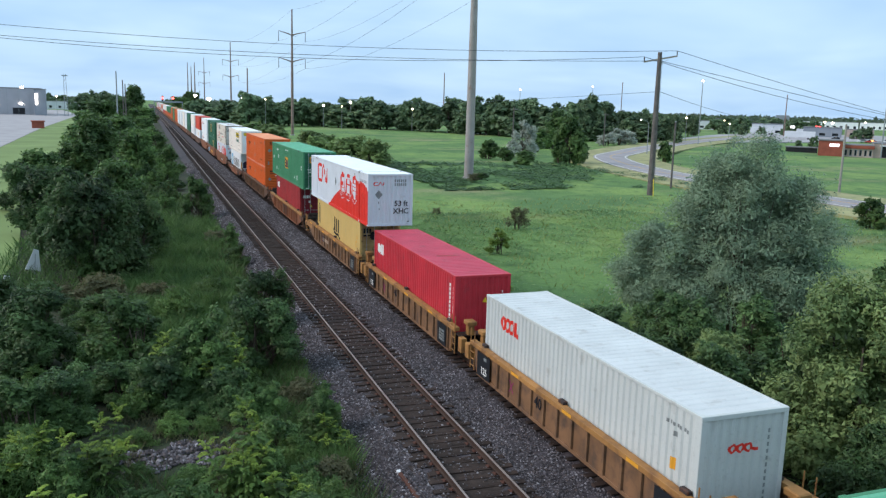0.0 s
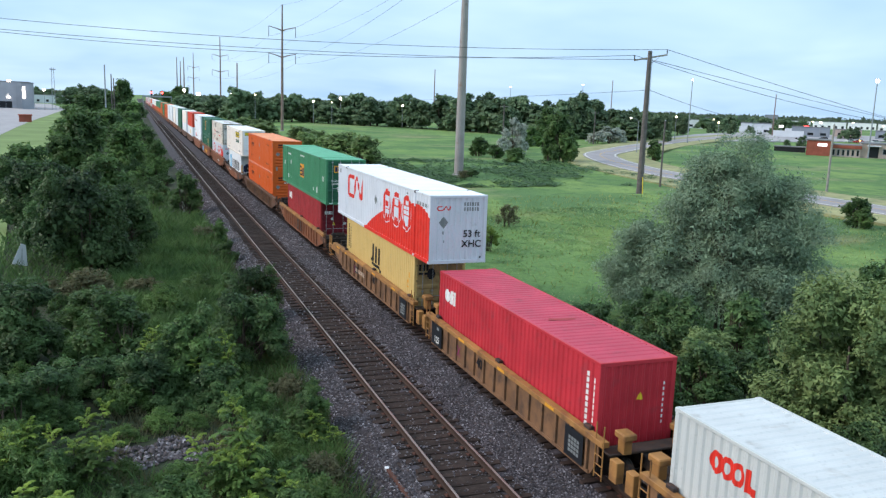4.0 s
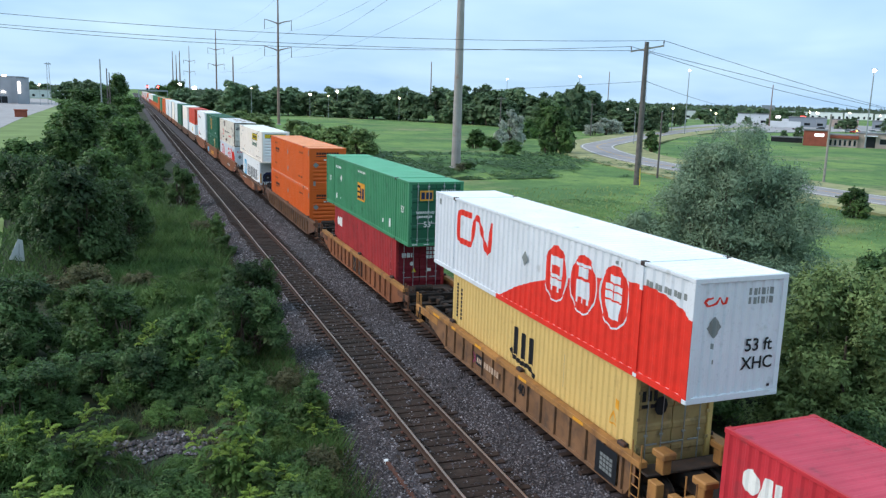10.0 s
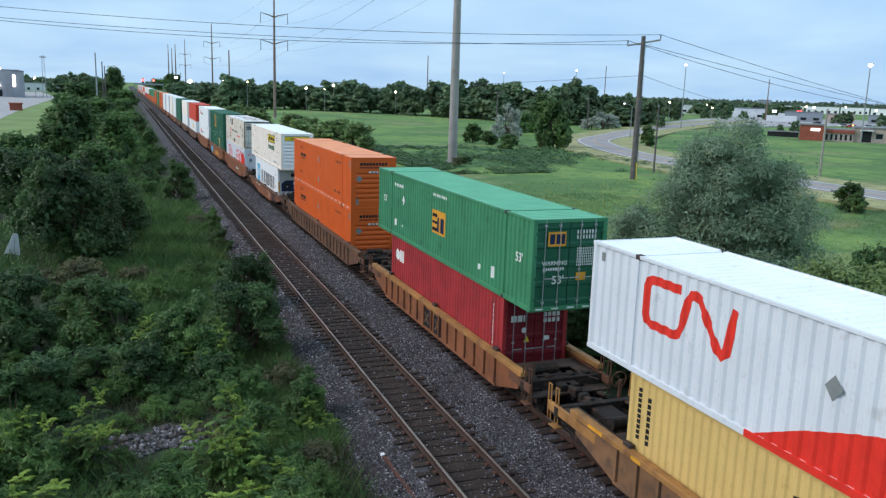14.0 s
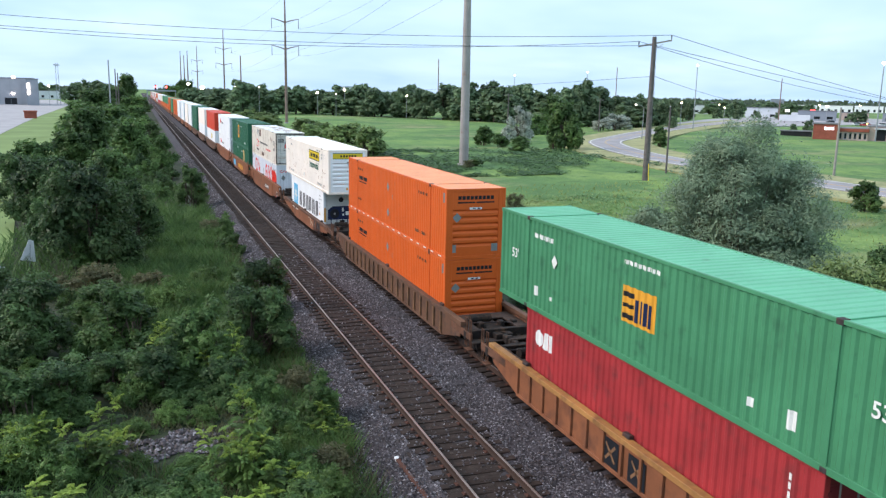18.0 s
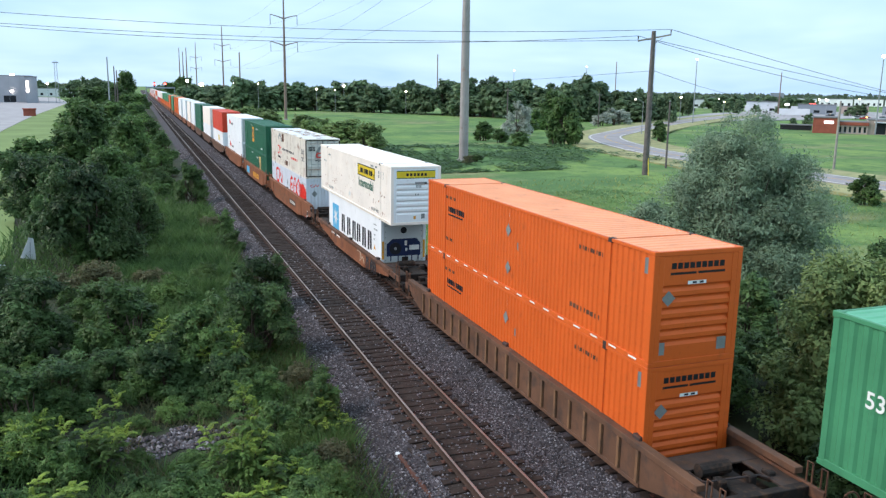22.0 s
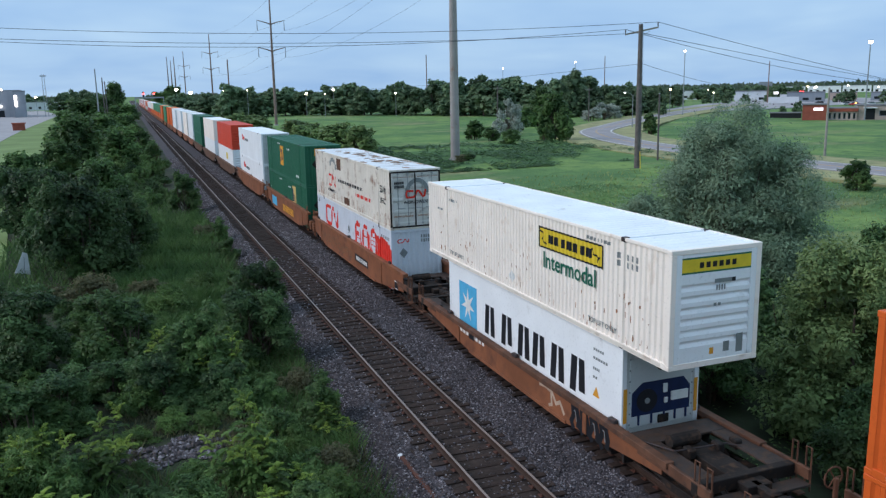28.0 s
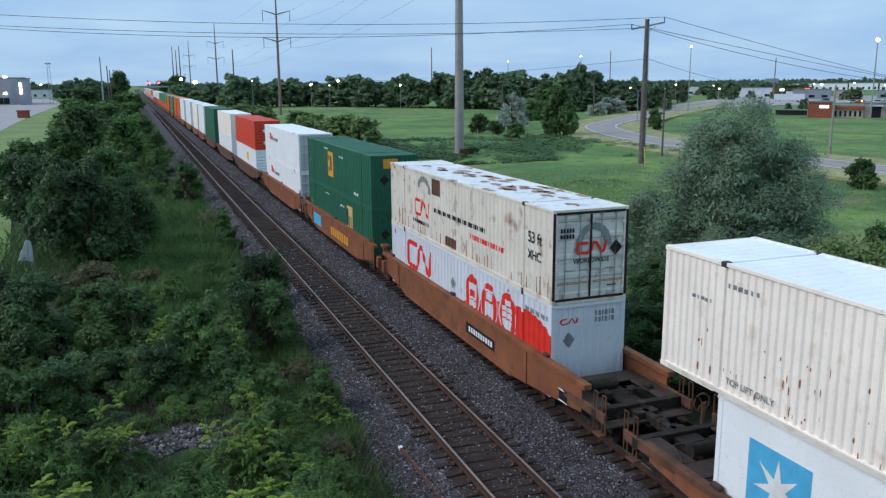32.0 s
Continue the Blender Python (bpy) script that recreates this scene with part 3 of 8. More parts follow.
def build_trackbed():
    """Two-track ballast bed with sloped, uneven shoulders."""
    xs = []
    for (xa, za), (xb, zb) in zip(BED, BED[1:]):
        n = max(1, int((xb - xa) / 0.3))
        xs += [(xa + (xb - xa) * i / n, za + (zb - za) * i / n) for i in range(n)]
    xs.append(BED[-1])
    ys = list(np.arange(-10, 70, 0.35)) + list(np.arange(70, 200, 2.0)) + list(np.arange(200, 1700, 50.0))
    vs = []
    for y in ys:
        for x, z in xs:
            k = 0.05 if y < 70 else 0.0
            w = 0.22 * noise.noise((y * 0.35, x * 0.1, 1)) if x < 6.5 and y < 200 else 0.0
            vs.append((x + w, y, z + k * noise.noise((x * 2.2, y * 2.2, 0)) + k * 0.6 * noise.noise((x * 7, y * 7, 5))))
    n = len(xs)
    fs = [(j * n + i, j * n + i + 1, (j + 1) * n + i + 1, (j + 1) * n + i) for j in range(len(ys) - 1) for i in range(n - 1)]
    ob = solo("ground_ballast", Geo().add(vs, fs), G["ballast"], "grey crushed-stone ballast bed under two tracks", "ballast", kind="structure")
    for cx in (TRACK_X, TRAIN_X):
        vs, fs, m = [], [], 7
        for j, y in enumerate(ys):
            for i in range(m):
                u = i / (m - 1) * 2 - 1
                edge = 1.42 + 0.16 * noise.noise((y * 0.9, cx, u))
                vs.append((cx + u * edge, y, -0.225 - 0.05 * u * u * u * u + (0.03 * noise.noise((u * 5, y * 3, cx)) if y < 70 else 0)))
            if j:
                fs += [((j - 1) * m + i, (j - 1) * m + i + 1, j * m + i + 1, j * m + i) for i in range(m - 1)]
        solo("ground_fouled_ballast", Geo().add(vs, fs), G["fouled"], "dark oily ballast between the rails", "ballast", kind="structure")
    return ob


build_trackbed()


def build_stones():
    """Loose stones on the shoulders and between the tracks, and fewer between the ties."""
    rng = np.random.default_rng(5)
    base = np.array([(1, 0, 0), (0, 1, 0), (-1, 0, 0), (0, -1, 0), (0, 0, 1), (0, 0, -0.6)], dtype=float)
    tris = np.array([(0, 1, 4), (1, 2, 4), (2, 3, 4), (3, 0, 4), (1, 0, 5), (2, 1, 5)])
    zs_x, zs_z = np.array([p[0] for p in BED]), np.array([p[1] for p in BED])
    sets = ((5.15, 7.0, 60, 140, 9000), (9.4, 11.4, 60, 140, 9000), (5.15, 7.0, 11, 62, 28000), (9.4, 11.4, 11, 62, 29000), (7.0, 9.4, 12, 50, 3000), (3.0, 5.6, 14, 46, 1300), (13.9, 15.6, 6, 40, 2500), (-1.3, 2.4, 22.8, 26.0, 900))
    out = []
    for x0, x1, y0, y1, n in sets:
        u = rng.random(n)
        y = y0 + (y1 - y0) * u ** 1.5
        x = x0 + (x1 - x0) * rng.random(n)
        z = np.interp(x, zs_x, zs_z, left=GROUND + 0.2)
        z = np.where((x > 7.0) & (x < 9.4), -0.2, z)
        if x1 < 5.65:
            z = np.full(n, GROUND + 0.24)
        if x1 < 3:
            # an irregular heap
            a, q = rng.random(n) * 6.283, np.sqrt(rng.random(n))
            q = q * (1 + 0.35 * np.sin(2 * a + 1) + 0.2 * np.sin(5 * a))
            x, y = 0.6 + 1.5 * q * np.cos(a), 24.3 + 1.15 * q * np.sin(a)
        z = np.where((x > 5.3) & (x < 6.6), z + 0.09, z)
        size = (0.019 + 0.026 * rng.random(n) ** 2) * (2.0 if x1 < 3 else 1.0) * (1 + (y - 12) * 0.012)
        v = base[None] * (0.6 + 0.8 * rng.random((n, 6, 1)))
        a = rng.random(n) * 6.28
        ca, sa = np.cos(a), np.sin(a)
        vx = v[:, :, 0] * ca[:, None] - v[:, :, 1] * sa[:, None]
        vy = v[:, :, 0] * sa[:, None] + v[:, :, 1] * ca[:, None]
        p = np.stack([x[:, None] + vx * size[:, None], y[:, None] + vy * size[:, None], z[:, None] + 0.012 + v[:, :, 2] * size[:, None] * 0.8], 2)
        k = sum(len(o[0]) for o in out)
        out.append((p.reshape(-1, 3), (tris[None] + (np.arange(n) * 6)[:, None, None]).reshape(-1, 3) + k))
    verts, faces = np.concatenate([o[0] for o in out]), np.concatenate([o[1] for o in out])
    me = bpy.data.meshes.new("ballast_stone")
    me.vertices.add(len(verts))
    me.vertices.foreach_set("co", verts.astype(np.float32).ravel())
    me.loops.add(faces.size)
    me.loops.foreach_set("vertex_index", faces.astype(np.int32).ravel())
    me.polygons.add(len(faces))
    me.polygons.foreach_set("loop_start", np.arange(0, faces.size, 3, dtype=np.int32))
    me.update(calc_edges=True)
    solo("ballast_stone", me, G["stone"], "loose grey and bluish crushed stones", "ballast", kind="stuff")


build_stones()


RAIL = [(-0.07, -0.172), (0.07, -0.172), (0.07, -0.160), (0.012, -0.142), (0.012, -0.045), (0.036, -0.036), (0.036, -0.006), (-0.036, -0.006),
        (-0.036, -0.036), (-0.012, -0.045), (-0.012, -0.142), (-0.07, -0.160)]
HEAD = [(-0.034, -0.006), (0.034, -0.006), (0.033, -0.001), (0.026, 0.002), (-0.026, 0.002), (-0.033, -0.001)]


def tie_mesh(seed):
    r = random.Random(seed)
    g = Geo()
    w = 0.115 + r.uniform(-0.012, 0.01)
    g.box(-1.3 + r.uniform(-0.06, 0.05), -w, -0.19, 1.3 + r.uniform(-0.05, 0.06), w, 0.0, 0.012)
    # checks in the end grain and a split along the top
    y = r.uniform(-0.05, 0.05)
    g.box(r.uniform(-0.5, 0.1), y - 0.02, -0.01, r.uniform(0.3, 0.9), y + 0.016, 0.008, 0.004)
    me = g.mesh("tie")
    me.materials.append(G["tie"])
    return me


def build_track(name, cx, y_first, count, label):
    ob = thing(name, label, "railway track", kind="structure")
    for s in (-1, 1):
        x = cx + s * 0.752
        rail = part("rail", Geo().sweep(RAIL, (x, -40, 0), (x, 1700, 0)), G["rail"], ob, "rust-brown steel rail")
        part("rail_head", Geo().sweep(HEAD, (x, -40, 0), (x, 1700, 0)), G["head"], rail, "polished running surface")
    kinds = [tie_mesh(k) for k in range(6)]
    plate = Geo()
    for s in (-1, 1):
        plate.box(s * 0.752 - 0.17, -0.09, 0.0, s * 0.752 + 0.17, 0.09, 0.014, 0.003)
        for dx in (-0.11, 0.11):
            plate.box(s * 0.752 + dx - 0.018, -0.07, 0.012, s * 0.752 + dx + 0.018, -0.03, 0.05, 0.004)
    plate_me = plate.mesh("tie_plate")
    plate_me.materials.append(G["plate"])
    r, y = random.Random(name), y_first
    for k in range(count):
        t = new("tie", kinds[r.randrange(6)])
        t.parent = ob
        t.matrix_basis = pose(cx + r.uniform(-0.10, 0.10), y, -0.19 + r.uniform(-0.012, 0.004), 0, 0, r.uniform(-2.4, 2.4))
        if y < 60:
            p = new("tie_plate", plate_me)
            p.parent = ob
            p.matrix_basis = pose(cx, y, -0.184)
        y += 0.545 + r.uniform(-0.06, 0.06)
    far = Geo()
    while y < 330:
        far.box(cx - 1.3, y - 0.115, -0.3, cx + 1.3, y + 0.115, -0.19)
        y += 0.545
    tagged(part("far_ties", far, G["tie"], ob, "dark weathered ties running into the distance"), kind="stuff")
    return ob


def curve_points(ctrl, steps=10):
    """Catmull-Rom points through the control points."""
    pts = [Vector(p) for p in ctrl]
    pts = [pts[0] * 2 - pts[1]] + pts + [pts[-1] * 2 - pts[-2]]
    out = []
    for a, b, c, d in zip(pts, pts[1:], pts[2:], pts[3:]):
        for i in range(steps):
            u = i / steps
            out.append(0.5 * (2 * b + (c - a) * u + (2 * a - 5 * b + 4 * c - d) * u * u + (3 * b - a - 3 * c + d) * u ** 3))
    return out + [pts[-2]]


ROAD = [(82, -120, 0), (82, 0, 0), (82.3, 60, 0), (82.6, 85, 0), (84.8, 112, 0), (88.6, 132, 0), (95.5, 152, 0), (104.5, 169, 0), (120, 186, 0), (142, 209, 0),
        (176, 241, 0), (215, 275, 0), (290, 335, 0)]


def ribbon(offset, width, z, pts):
    g = Geo()
    for i, p in enumerate(pts):
        d = (pts[min(i + 1, len(pts) - 1)] - pts[max(i - 1, 0)]).normalized()
        s = Vector((d.y, -d.x, 0))
        a, b = p + s * (offset - width / 2), p + s * (offset + width / 2)
        g.v += [(a.x, a.y, z), (b.x, b.y, z), (b.x, b.y, z - 0.35), (a.x, a.y, z - 0.35)]
        if i:
            k = i * 4
            g.f += [(k - 4, k - 3, k + 1, k), (k - 3, k - 2, k + 2, k + 1), (k - 1, k - 4, k, k + 3)]
    return g


def build_road():
    pts = curve_points(ROAD)
    z = GROUND + 0.42
    solo("ground_road_verge", ribbon(0, 21.0, z - 0.08, pts), G["dry"], "dry yellowish grass verge along the road", "ground", kind="structure")
    solo("road", ribbon(0, 7.8, z, pts), G["asphalt"], "pale worn asphalt road curving through the meadow", "road", kind="structure")
    for off in (-3.45, 3.45):
        solo("road_edge_line", ribbon(off, 0.2, z + 0.006, pts), G["line"], "white painted edge line on the road", "road marking", "road edge lines", kind="structure")
    for off in (-0.12, 0.12):
        solo("road_centre_line", ribbon(off, 0.1, z + 0.006, pts), G["line_y"], "faded yellow centre line on the road", "road marking", "road centre lines", kind="structure")


build_road()


# ---- train ----
MOVERS = []      # (thing, x, y at rest, z)
SPINNERS = []    # (wheelset, its pose)
# seconds and metres the train has rolled
TRAVEL = ((0, -0.33), (1, 2.62), (2, 5.55), (3, 8.46), (4, 11.35), (5, 14.18), (6, 16.97), (7, 19.77), (8, 22.65), (9, 25.58), (10, 28.5),
          (11, 31.42), (12, 34.43), (13, 37.53), (14, 40.65), (15, 43.83), (16, 47.1), (17, 50.43), (18, 53.64), (19, 57.12), (20, 60.59), (21, 64.1),
          (22, 67.67), (23, 71.28), (24, 74.94), (25, 78.65), (26, 82.43), (27, 86.28), (28, 90.17), (29, 94.04), (30, 97.95), (31, 101.95), (32, 105.99))
# the coupler slack behind the front wells
SLACK = 0.6
L53, L40 = 16.154, 12.192


def waves(a, b, pitch, depth):
    """Breakpoints (place, depth) of a trapezoid corrugation from a to b."""
    n = max(1, round((b - a) / pitch))
    p, out = (b - a) / n, []
    for i in range(n):
        s = a + i * p
        out += [(s, 0.0), (s + 0.30 * p, 0.0), (s + 0.48 * p, depth), (s + 0.82 * p, depth)]
    return out + [(b, 0.0)]


def clip(poly, lo, hi):
    """A convex polygon cut to lo <= u <= hi."""
    for keep, at in ((lambda q: q[0] >= lo, lo), (lambda q: q[0] <= hi, hi)):
        out = []
        for i, p in enumerate(poly):
            q = poly[(i + 1) % len(poly)]
            if keep(p):
                out.append(p)
            if keep(p) != keep(q):
                k = (at - p[0]) / (q[0] - p[0])
                out.append((at, p[1] + (q[1] - p[1]) * k))
        poly = out
        if len(poly) < 3:
            return []
    return poly


def laid(polys, profile, place):
    """Paint laid on a corrugated wall: place(u, v, depth) gives the point."""
    g = Geo()
    for poly in polys:
        for (a, da), (b, db) in zip(profile, profile[1:]):
            if b - a < 1e-6:
                continue
            c = clip(poly, a, b)
            if c:
                g.add([place(u, v, da + (db - da) * (u - a) / (b - a)) for u, v in c], [tuple(range(len(c)))])
    me = g.mesh("paint")
    bm = bmesh.new()
    bm.from_mesh(me)
    bmesh.ops.remove_doubles(bm, verts=bm.verts, dist=0.0008)
    bm.to_mesh(me)
    bm.free()
    return me


def rect(u0, v0, u1, v1):
    return [(u0, v0), (u1, v0), (u1, v1), (u0, v1)]


def oval(u, v, ru, rv, n=20):
    return [(u + ru * math.cos(math.tau * i / n), v + rv * math.sin(math.tau * i / n)) for i in range(n)]


def hoop(u, v, ru, rv, w, n=24):
    o, i = oval(u, v, ru, rv, n), oval(u, v, ru - w, rv - w, n)
    return [[o[k], o[(k + 1) % n], i[(k + 1) % n], i[k]] for k in range(n)]


def band(points, w):
    """A line of quads of width w through the points."""
    rim = []
    for i, (u, v) in enumerate(points):
        a, b = points[max(i - 1, 0)], points[min(i + 1, len(points) - 1)]
        d1, d2 = math.hypot(u - a[0], v - a[1]) or 1, math.hypot(b[0] - u, b[1] - v) or 1
        tx, ty = (u - a[0]) / d1 + (b[0] - u) / d2, (v - a[1]) / d1 + (b[1] - v) / d2
        k = math.hypot(tx, ty) or 1
        cosine = max(0.45, k / 2 if 0 < i < len(points) - 1 else 1)
        nx, ny = -ty / k * w / 2 / cosine, tx / k * w / 2 / cosine
        rim.append(((u + nx, v + ny), (u - nx, v - ny)))
    return [[a[0], b[0], b[1], a[1]] for a, b in zip(rim, rim[1:])]


def dashes(u0, v0, u1, v1, n, fill=0.7, rows=1):
    """Rows of plain bars for writing that is not spelled out."""
    out, w, h = [], (u1 - u0) / n, (v1 - v0) / rows
    for r in range(rows):
        for i in range(n):
            out.append(rect(u0 + i * w, v0 + r * h + 0.12 * h, u0 + i * w + w * fill, v0 + (r + 1) * h - 0.12 * h))
    return out


TEXTS = {}


def words(body, size, material):
    """Lettering as a flat mesh, centred."""
    key = (body, size, material.name)
    if key not in TEXTS:
        cu = bpy.data.curves.new("lettering", "FONT")
        cu.body, cu.size, cu.align_x, cu.align_y, cu.extrude, cu.offset = body, size, "CENTER", "CENTER", 0.002, 0.014 * size
        cu.resolution_u = 3
        ob = bpy.data.objects.new("lettering", cu)
        me = bpy.data.meshes.new_from_object(ob)
        bpy.data.objects.remove(ob)
        me.materials.clear()
        me.materials.append(material)
        TEXTS[key] = me
    return TEXTS[key]


SMALL = ("marking", "rust_spot", "rust_streak", "label_plate", "sign_emblem", "sign_border", "sign_scroll", "reflector", "wear", "emblem", "faded_arc", "rust_panel", "roof_rust")


class Box:
    """One freight container. u runs from its rear end (away from the camera) along the side that faces the empty track; v is the height."""

    def __init__(self, label, y, z, length, paint, roof, end=None, style="ribs", width=2.438, height=2.896, pitch=0.278, depth=0.036, smooth=False,
                 near=True, castings="casting"):
        y += SLACK if y > 60 else 0
        self.L, self.W, self.H = length, width, height
        self.near, self.paint = near, PAINT[paint]
        self.ob = ob = thing("shipping_container", label, "container", "containers of the train", (TRAIN_X, y, z))
        MOVERS.append((ob, TRAIN_X, y, z))
        L, W, H, p = length, width, height, self.paint
        hw = W / 2
        long = length > 14
        self.mids = ((L - L40) / 2, (L + L40) / 2) if long else ()
        self.z0, self.z1 = 0.15, H - 0.09
        # sides
        edges = [0.10, *self.mids, L - 0.10]
        prof = []
        for a, b in zip(edges, edges[1:]):
            a2, b2 = a + 0.05, b - 0.05
            prof += [(a, 0.0)] + (waves(a2, b2, pitch if near else pitch * 2.2, depth) if not smooth else [(a2, 0.004), (b2, 0.004)])
        prof.append((edges[-1], 0.0))
        self.prof = prof
        for s in (-1, 1):
            g = Geo()
            for (a, da), (b, db) in zip(prof, prof[1:]):
                xa, xb = s * (hw - 0.018 - da), s * (hw - 0.018 - db)
                g.add([(xa, a, self.z0), (xb, b, self.z0), (xb, b, self.z1), (xa, a, self.z1)], [(0, 1, 2, 3)])
            part("side_wall", g, p, ob)
            if not near:
                part("top_rail", Geo().box(s * (hw - 0.07), 0.0, self.z1, s * hw, L, H - 0.005), p, ob)
                part("bottom_rail", Geo().box(s * (hw - 0.07), 0.0, 0.0, s * hw, L, self.z0), p, ob)
                continue
            part("bottom_rail", Geo().box(s * (hw - 0.07), 0.12, 0.0, s * hw, L - 0.12, self.z0, 0.008), p, ob)
            part("top_rail", Geo().box(s * (hw - 0.07), 0.12, self.z1, s * hw, L - 0.12, H - 0.005, 0.008), p, ob)
            for y2 in (0.0, L - 0.15):
                part("corner_post", Geo().box(s * (hw - 0.15), y2, 0.11, s * (hw - 0.002), y2 + 0.15, H - 0.11, 0.012), p, ob)
                for zc in (0.0, H - 0.118):
                    part("corner_casting", Geo().box(s * (hw - 0.16), y2 - 0.003, zc, s * (hw + 0.004), y2 + 0.178, zc + 0.118, 0.015), p, ob)
            for y2 in self.mids:
                part("mid_post", Geo().box(s * (hw - 0.06), y2 - 0.06, 0.12, s * (hw + 0.003), y2 + 0.06, H - 0.1, 0.01), p, ob)
                part("lift_casting", Geo().box(s * (hw - 0.16), y2 - 0.09, H - 0.118, s * (hw + 0.005), y2 + 0.09, H + 0.003, 0.012), M["casting"], ob, "blackened lifting casting")
                part("stack_casting", Geo().box(s * (hw - 0.16), y2 - 0.09, -0.004, s * (hw + 0.005), y2 + 0.09, 0.118, 0.012), M["casting"] if castings else p, ob)
        # roof with cross waves
        g = Geo()
        rp = waves(0.2, L - 0.2, 0.30 if near else 0.9, 0.020)
        rp = [(0.05, 0.0)] + rp + [(L - 0.05, 0.0)]
        for (a, da), (b, db) in zip(rp, rp[1:]):
            for xa, xb, k in ((-hw + 0.02, -hw + 0.14, 0), (-hw + 0.14, hw - 0.14, 1), (hw - 0.14, hw - 0.02, 0)):
                za, zb = H - 0.012 - da * k, H - 0.012 - db * k
                g.add([(xa, a, za), (xb, a, za), (xb, b, zb), (xa, b, zb)], [(0, 1, 2, 3)])
            for x in (-hw + 0.14, hw - 0.14):
                g.add([(x, a, H - 0.012), (x, b, H - 0.012), (x, b, H - 0.0125 - db), (x, a, H - 0.0125 - da)], [(0, 1, 2, 3)])
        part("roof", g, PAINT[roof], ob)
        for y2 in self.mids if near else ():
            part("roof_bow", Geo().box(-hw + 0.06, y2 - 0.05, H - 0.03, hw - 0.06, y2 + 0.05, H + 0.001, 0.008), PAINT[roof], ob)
        if near:
            part("floor", Geo().box(-hw + 0.08, 0.1, 0.03, hw - 0.08, L - 0.1, 0.12), M["steel_black"], ob)
        ep = PAINT[end or paint]
        self.end_wall(0.0, style, ep)
        self.end_wall(L, "ribs", p)

    def end_wall(self, y, style, mat):
        hw, H, ob = self.W / 2, self.H, self.ob
        s = 1 if y < 1 else -1       # inward
        if self.near:
            part("header", Geo().box(-hw + 0.12, y, H - 0.12, hw - 0.12, y + s * 0.10, H - 0.006, 0.008), self.paint, ob)
        if self.near:
            part("sill", Geo().box(-hw + 0.12, y, 0.005, hw - 0.12, y + s * 0.10, 0.15, 0.008), self.paint, ob)
        x0, x1, z0, z1 = (-hw + 0.14, hw - 0.14, 0.15, H - 0.12) if self.near else (-hw + 0.01, hw - 0.01, 0.0, H - 0.01)
        g = Geo()
        self.front = [(x0, 0.0), (x1, 0.0)]
        if style == "ribs":
            self.front = waves(x0, x1, 0.25, 0.042)
            for (a, da), (b, db) in zip(self.front, self.front[1:]):
                ya, yb = y + s * (0.03 + da), y + s * (0.03 + db)
                g.add([(a, ya, z0), (b, yb, z0), (b, yb, z1), (a, ya, z1)], [(0, 1, 2, 3)])
            part("end_wall", g, mat, ob)
        elif style == "louvres":
            zs = [(z0, 0.0), (0.52, 0.0)]
            n, a = 6, 0.52
            p = (z1 - 0.62 - a) / n
            for i in range(n):
                q = a + i * p
                zs += [(q, 0.0), (q + 0.28 * p, 0.055), (q + 0.40 * p, 0.055), (q + 0.62 * p, 0.0)]
            zs += [(z1 - 0.60, 0.0), (z1, 0.0)]
            for (a, da), (b, db) in zip(zs, zs[1:]):
                g.add([(x0, y + s * (0.02 + da), a), (x1, y + s * (0.02 + da), a), (x1, y + s * (0.02 + db), b), (x0, y + s * (0.02 + db), b)], [(0, 1, 2, 3)])
            part("end_wall", g, mat, ob)
            for sx in (-1, 1):
                part("edge_trim", Geo().box(sx * (hw - 0.30), y + s * 0.004, z0, sx * (hw - 0.14), y + s * 0.06, z1, 0.01), mat, ob)
        elif style == "doors":
            for sx in (-1, 1):
                d = Geo()
                xa, xb = sx * 0.012, sx * (hw - 0.15)
                zs = [(z0, 0.0)]
                for i in range(4):
                    q = z0 + 0.12 + i * (z1 - z0 - 0.24) / 4
                    h = (z1 - z0 - 0.24) / 4
                    zs += [(q + 0.05, 0.0), (q + 0.11, 0.03), (q + h - 0.11, 0.03), (q + h - 0.05, 0.0)]
                zs.append((z1, 0.0))
                for (a, da), (b, db) in zip(zs, zs[1:]):
                    d.add([(xa, y + s * (0.04 + da), a), (xb, y + s * (0.04 + da), a), (xb, y + s * (0.04 + db), b), (xa, y + s * (0.04 + db), b)], [(0, 1, 2, 3)])
                door = part("door", d, mat, ob)
                if not self.near:
                    continue
                for k in (0.30, 0.78):
                    x = sx * (0.05 + k * (hw - 0.25))
                    part("lock_rod", Geo().tube([(x, y + s * 0.012, z0 - 0.1), (x, y + s * 0.012, z1 + 0.08)], 0.018, 8), M["rod"], door, "galvanised lock rod")
                    part("rod_handle", Geo().box(x, y - s * 0.02, 1.02, x - sx * 0.34, y + s * 0.008, 1.06, 0.006), M["rod"], door)
                    for zc in (z0 + 0.1, 1.25, z1 - 0.12):
                        part("rod_bracket", Geo().box(x - 0.05, y - s * 0.006, zc, x + 0.05, y + s * 0.035, zc + 0.06, 0.006), M["rod"], door)
                for zc in (0.35, 1.0, 1.7, 2.4):
                    part("hinge", Geo().box(sx * (hw - 0.21), y - s * 0.004, zc, sx * (hw - 0.10), y + s * 0.035, zc + 0.09, 0.006), mat, door)
        else:
            part("end_wall", g.add([(x0, y + s * 0.03, z0), (x1, y + s * 0.03, z0), (x1, y + s * 0.03, z1), (x0, y + s * 0.03, z1)], [(0, 1, 2, 3)]), mat, ob)

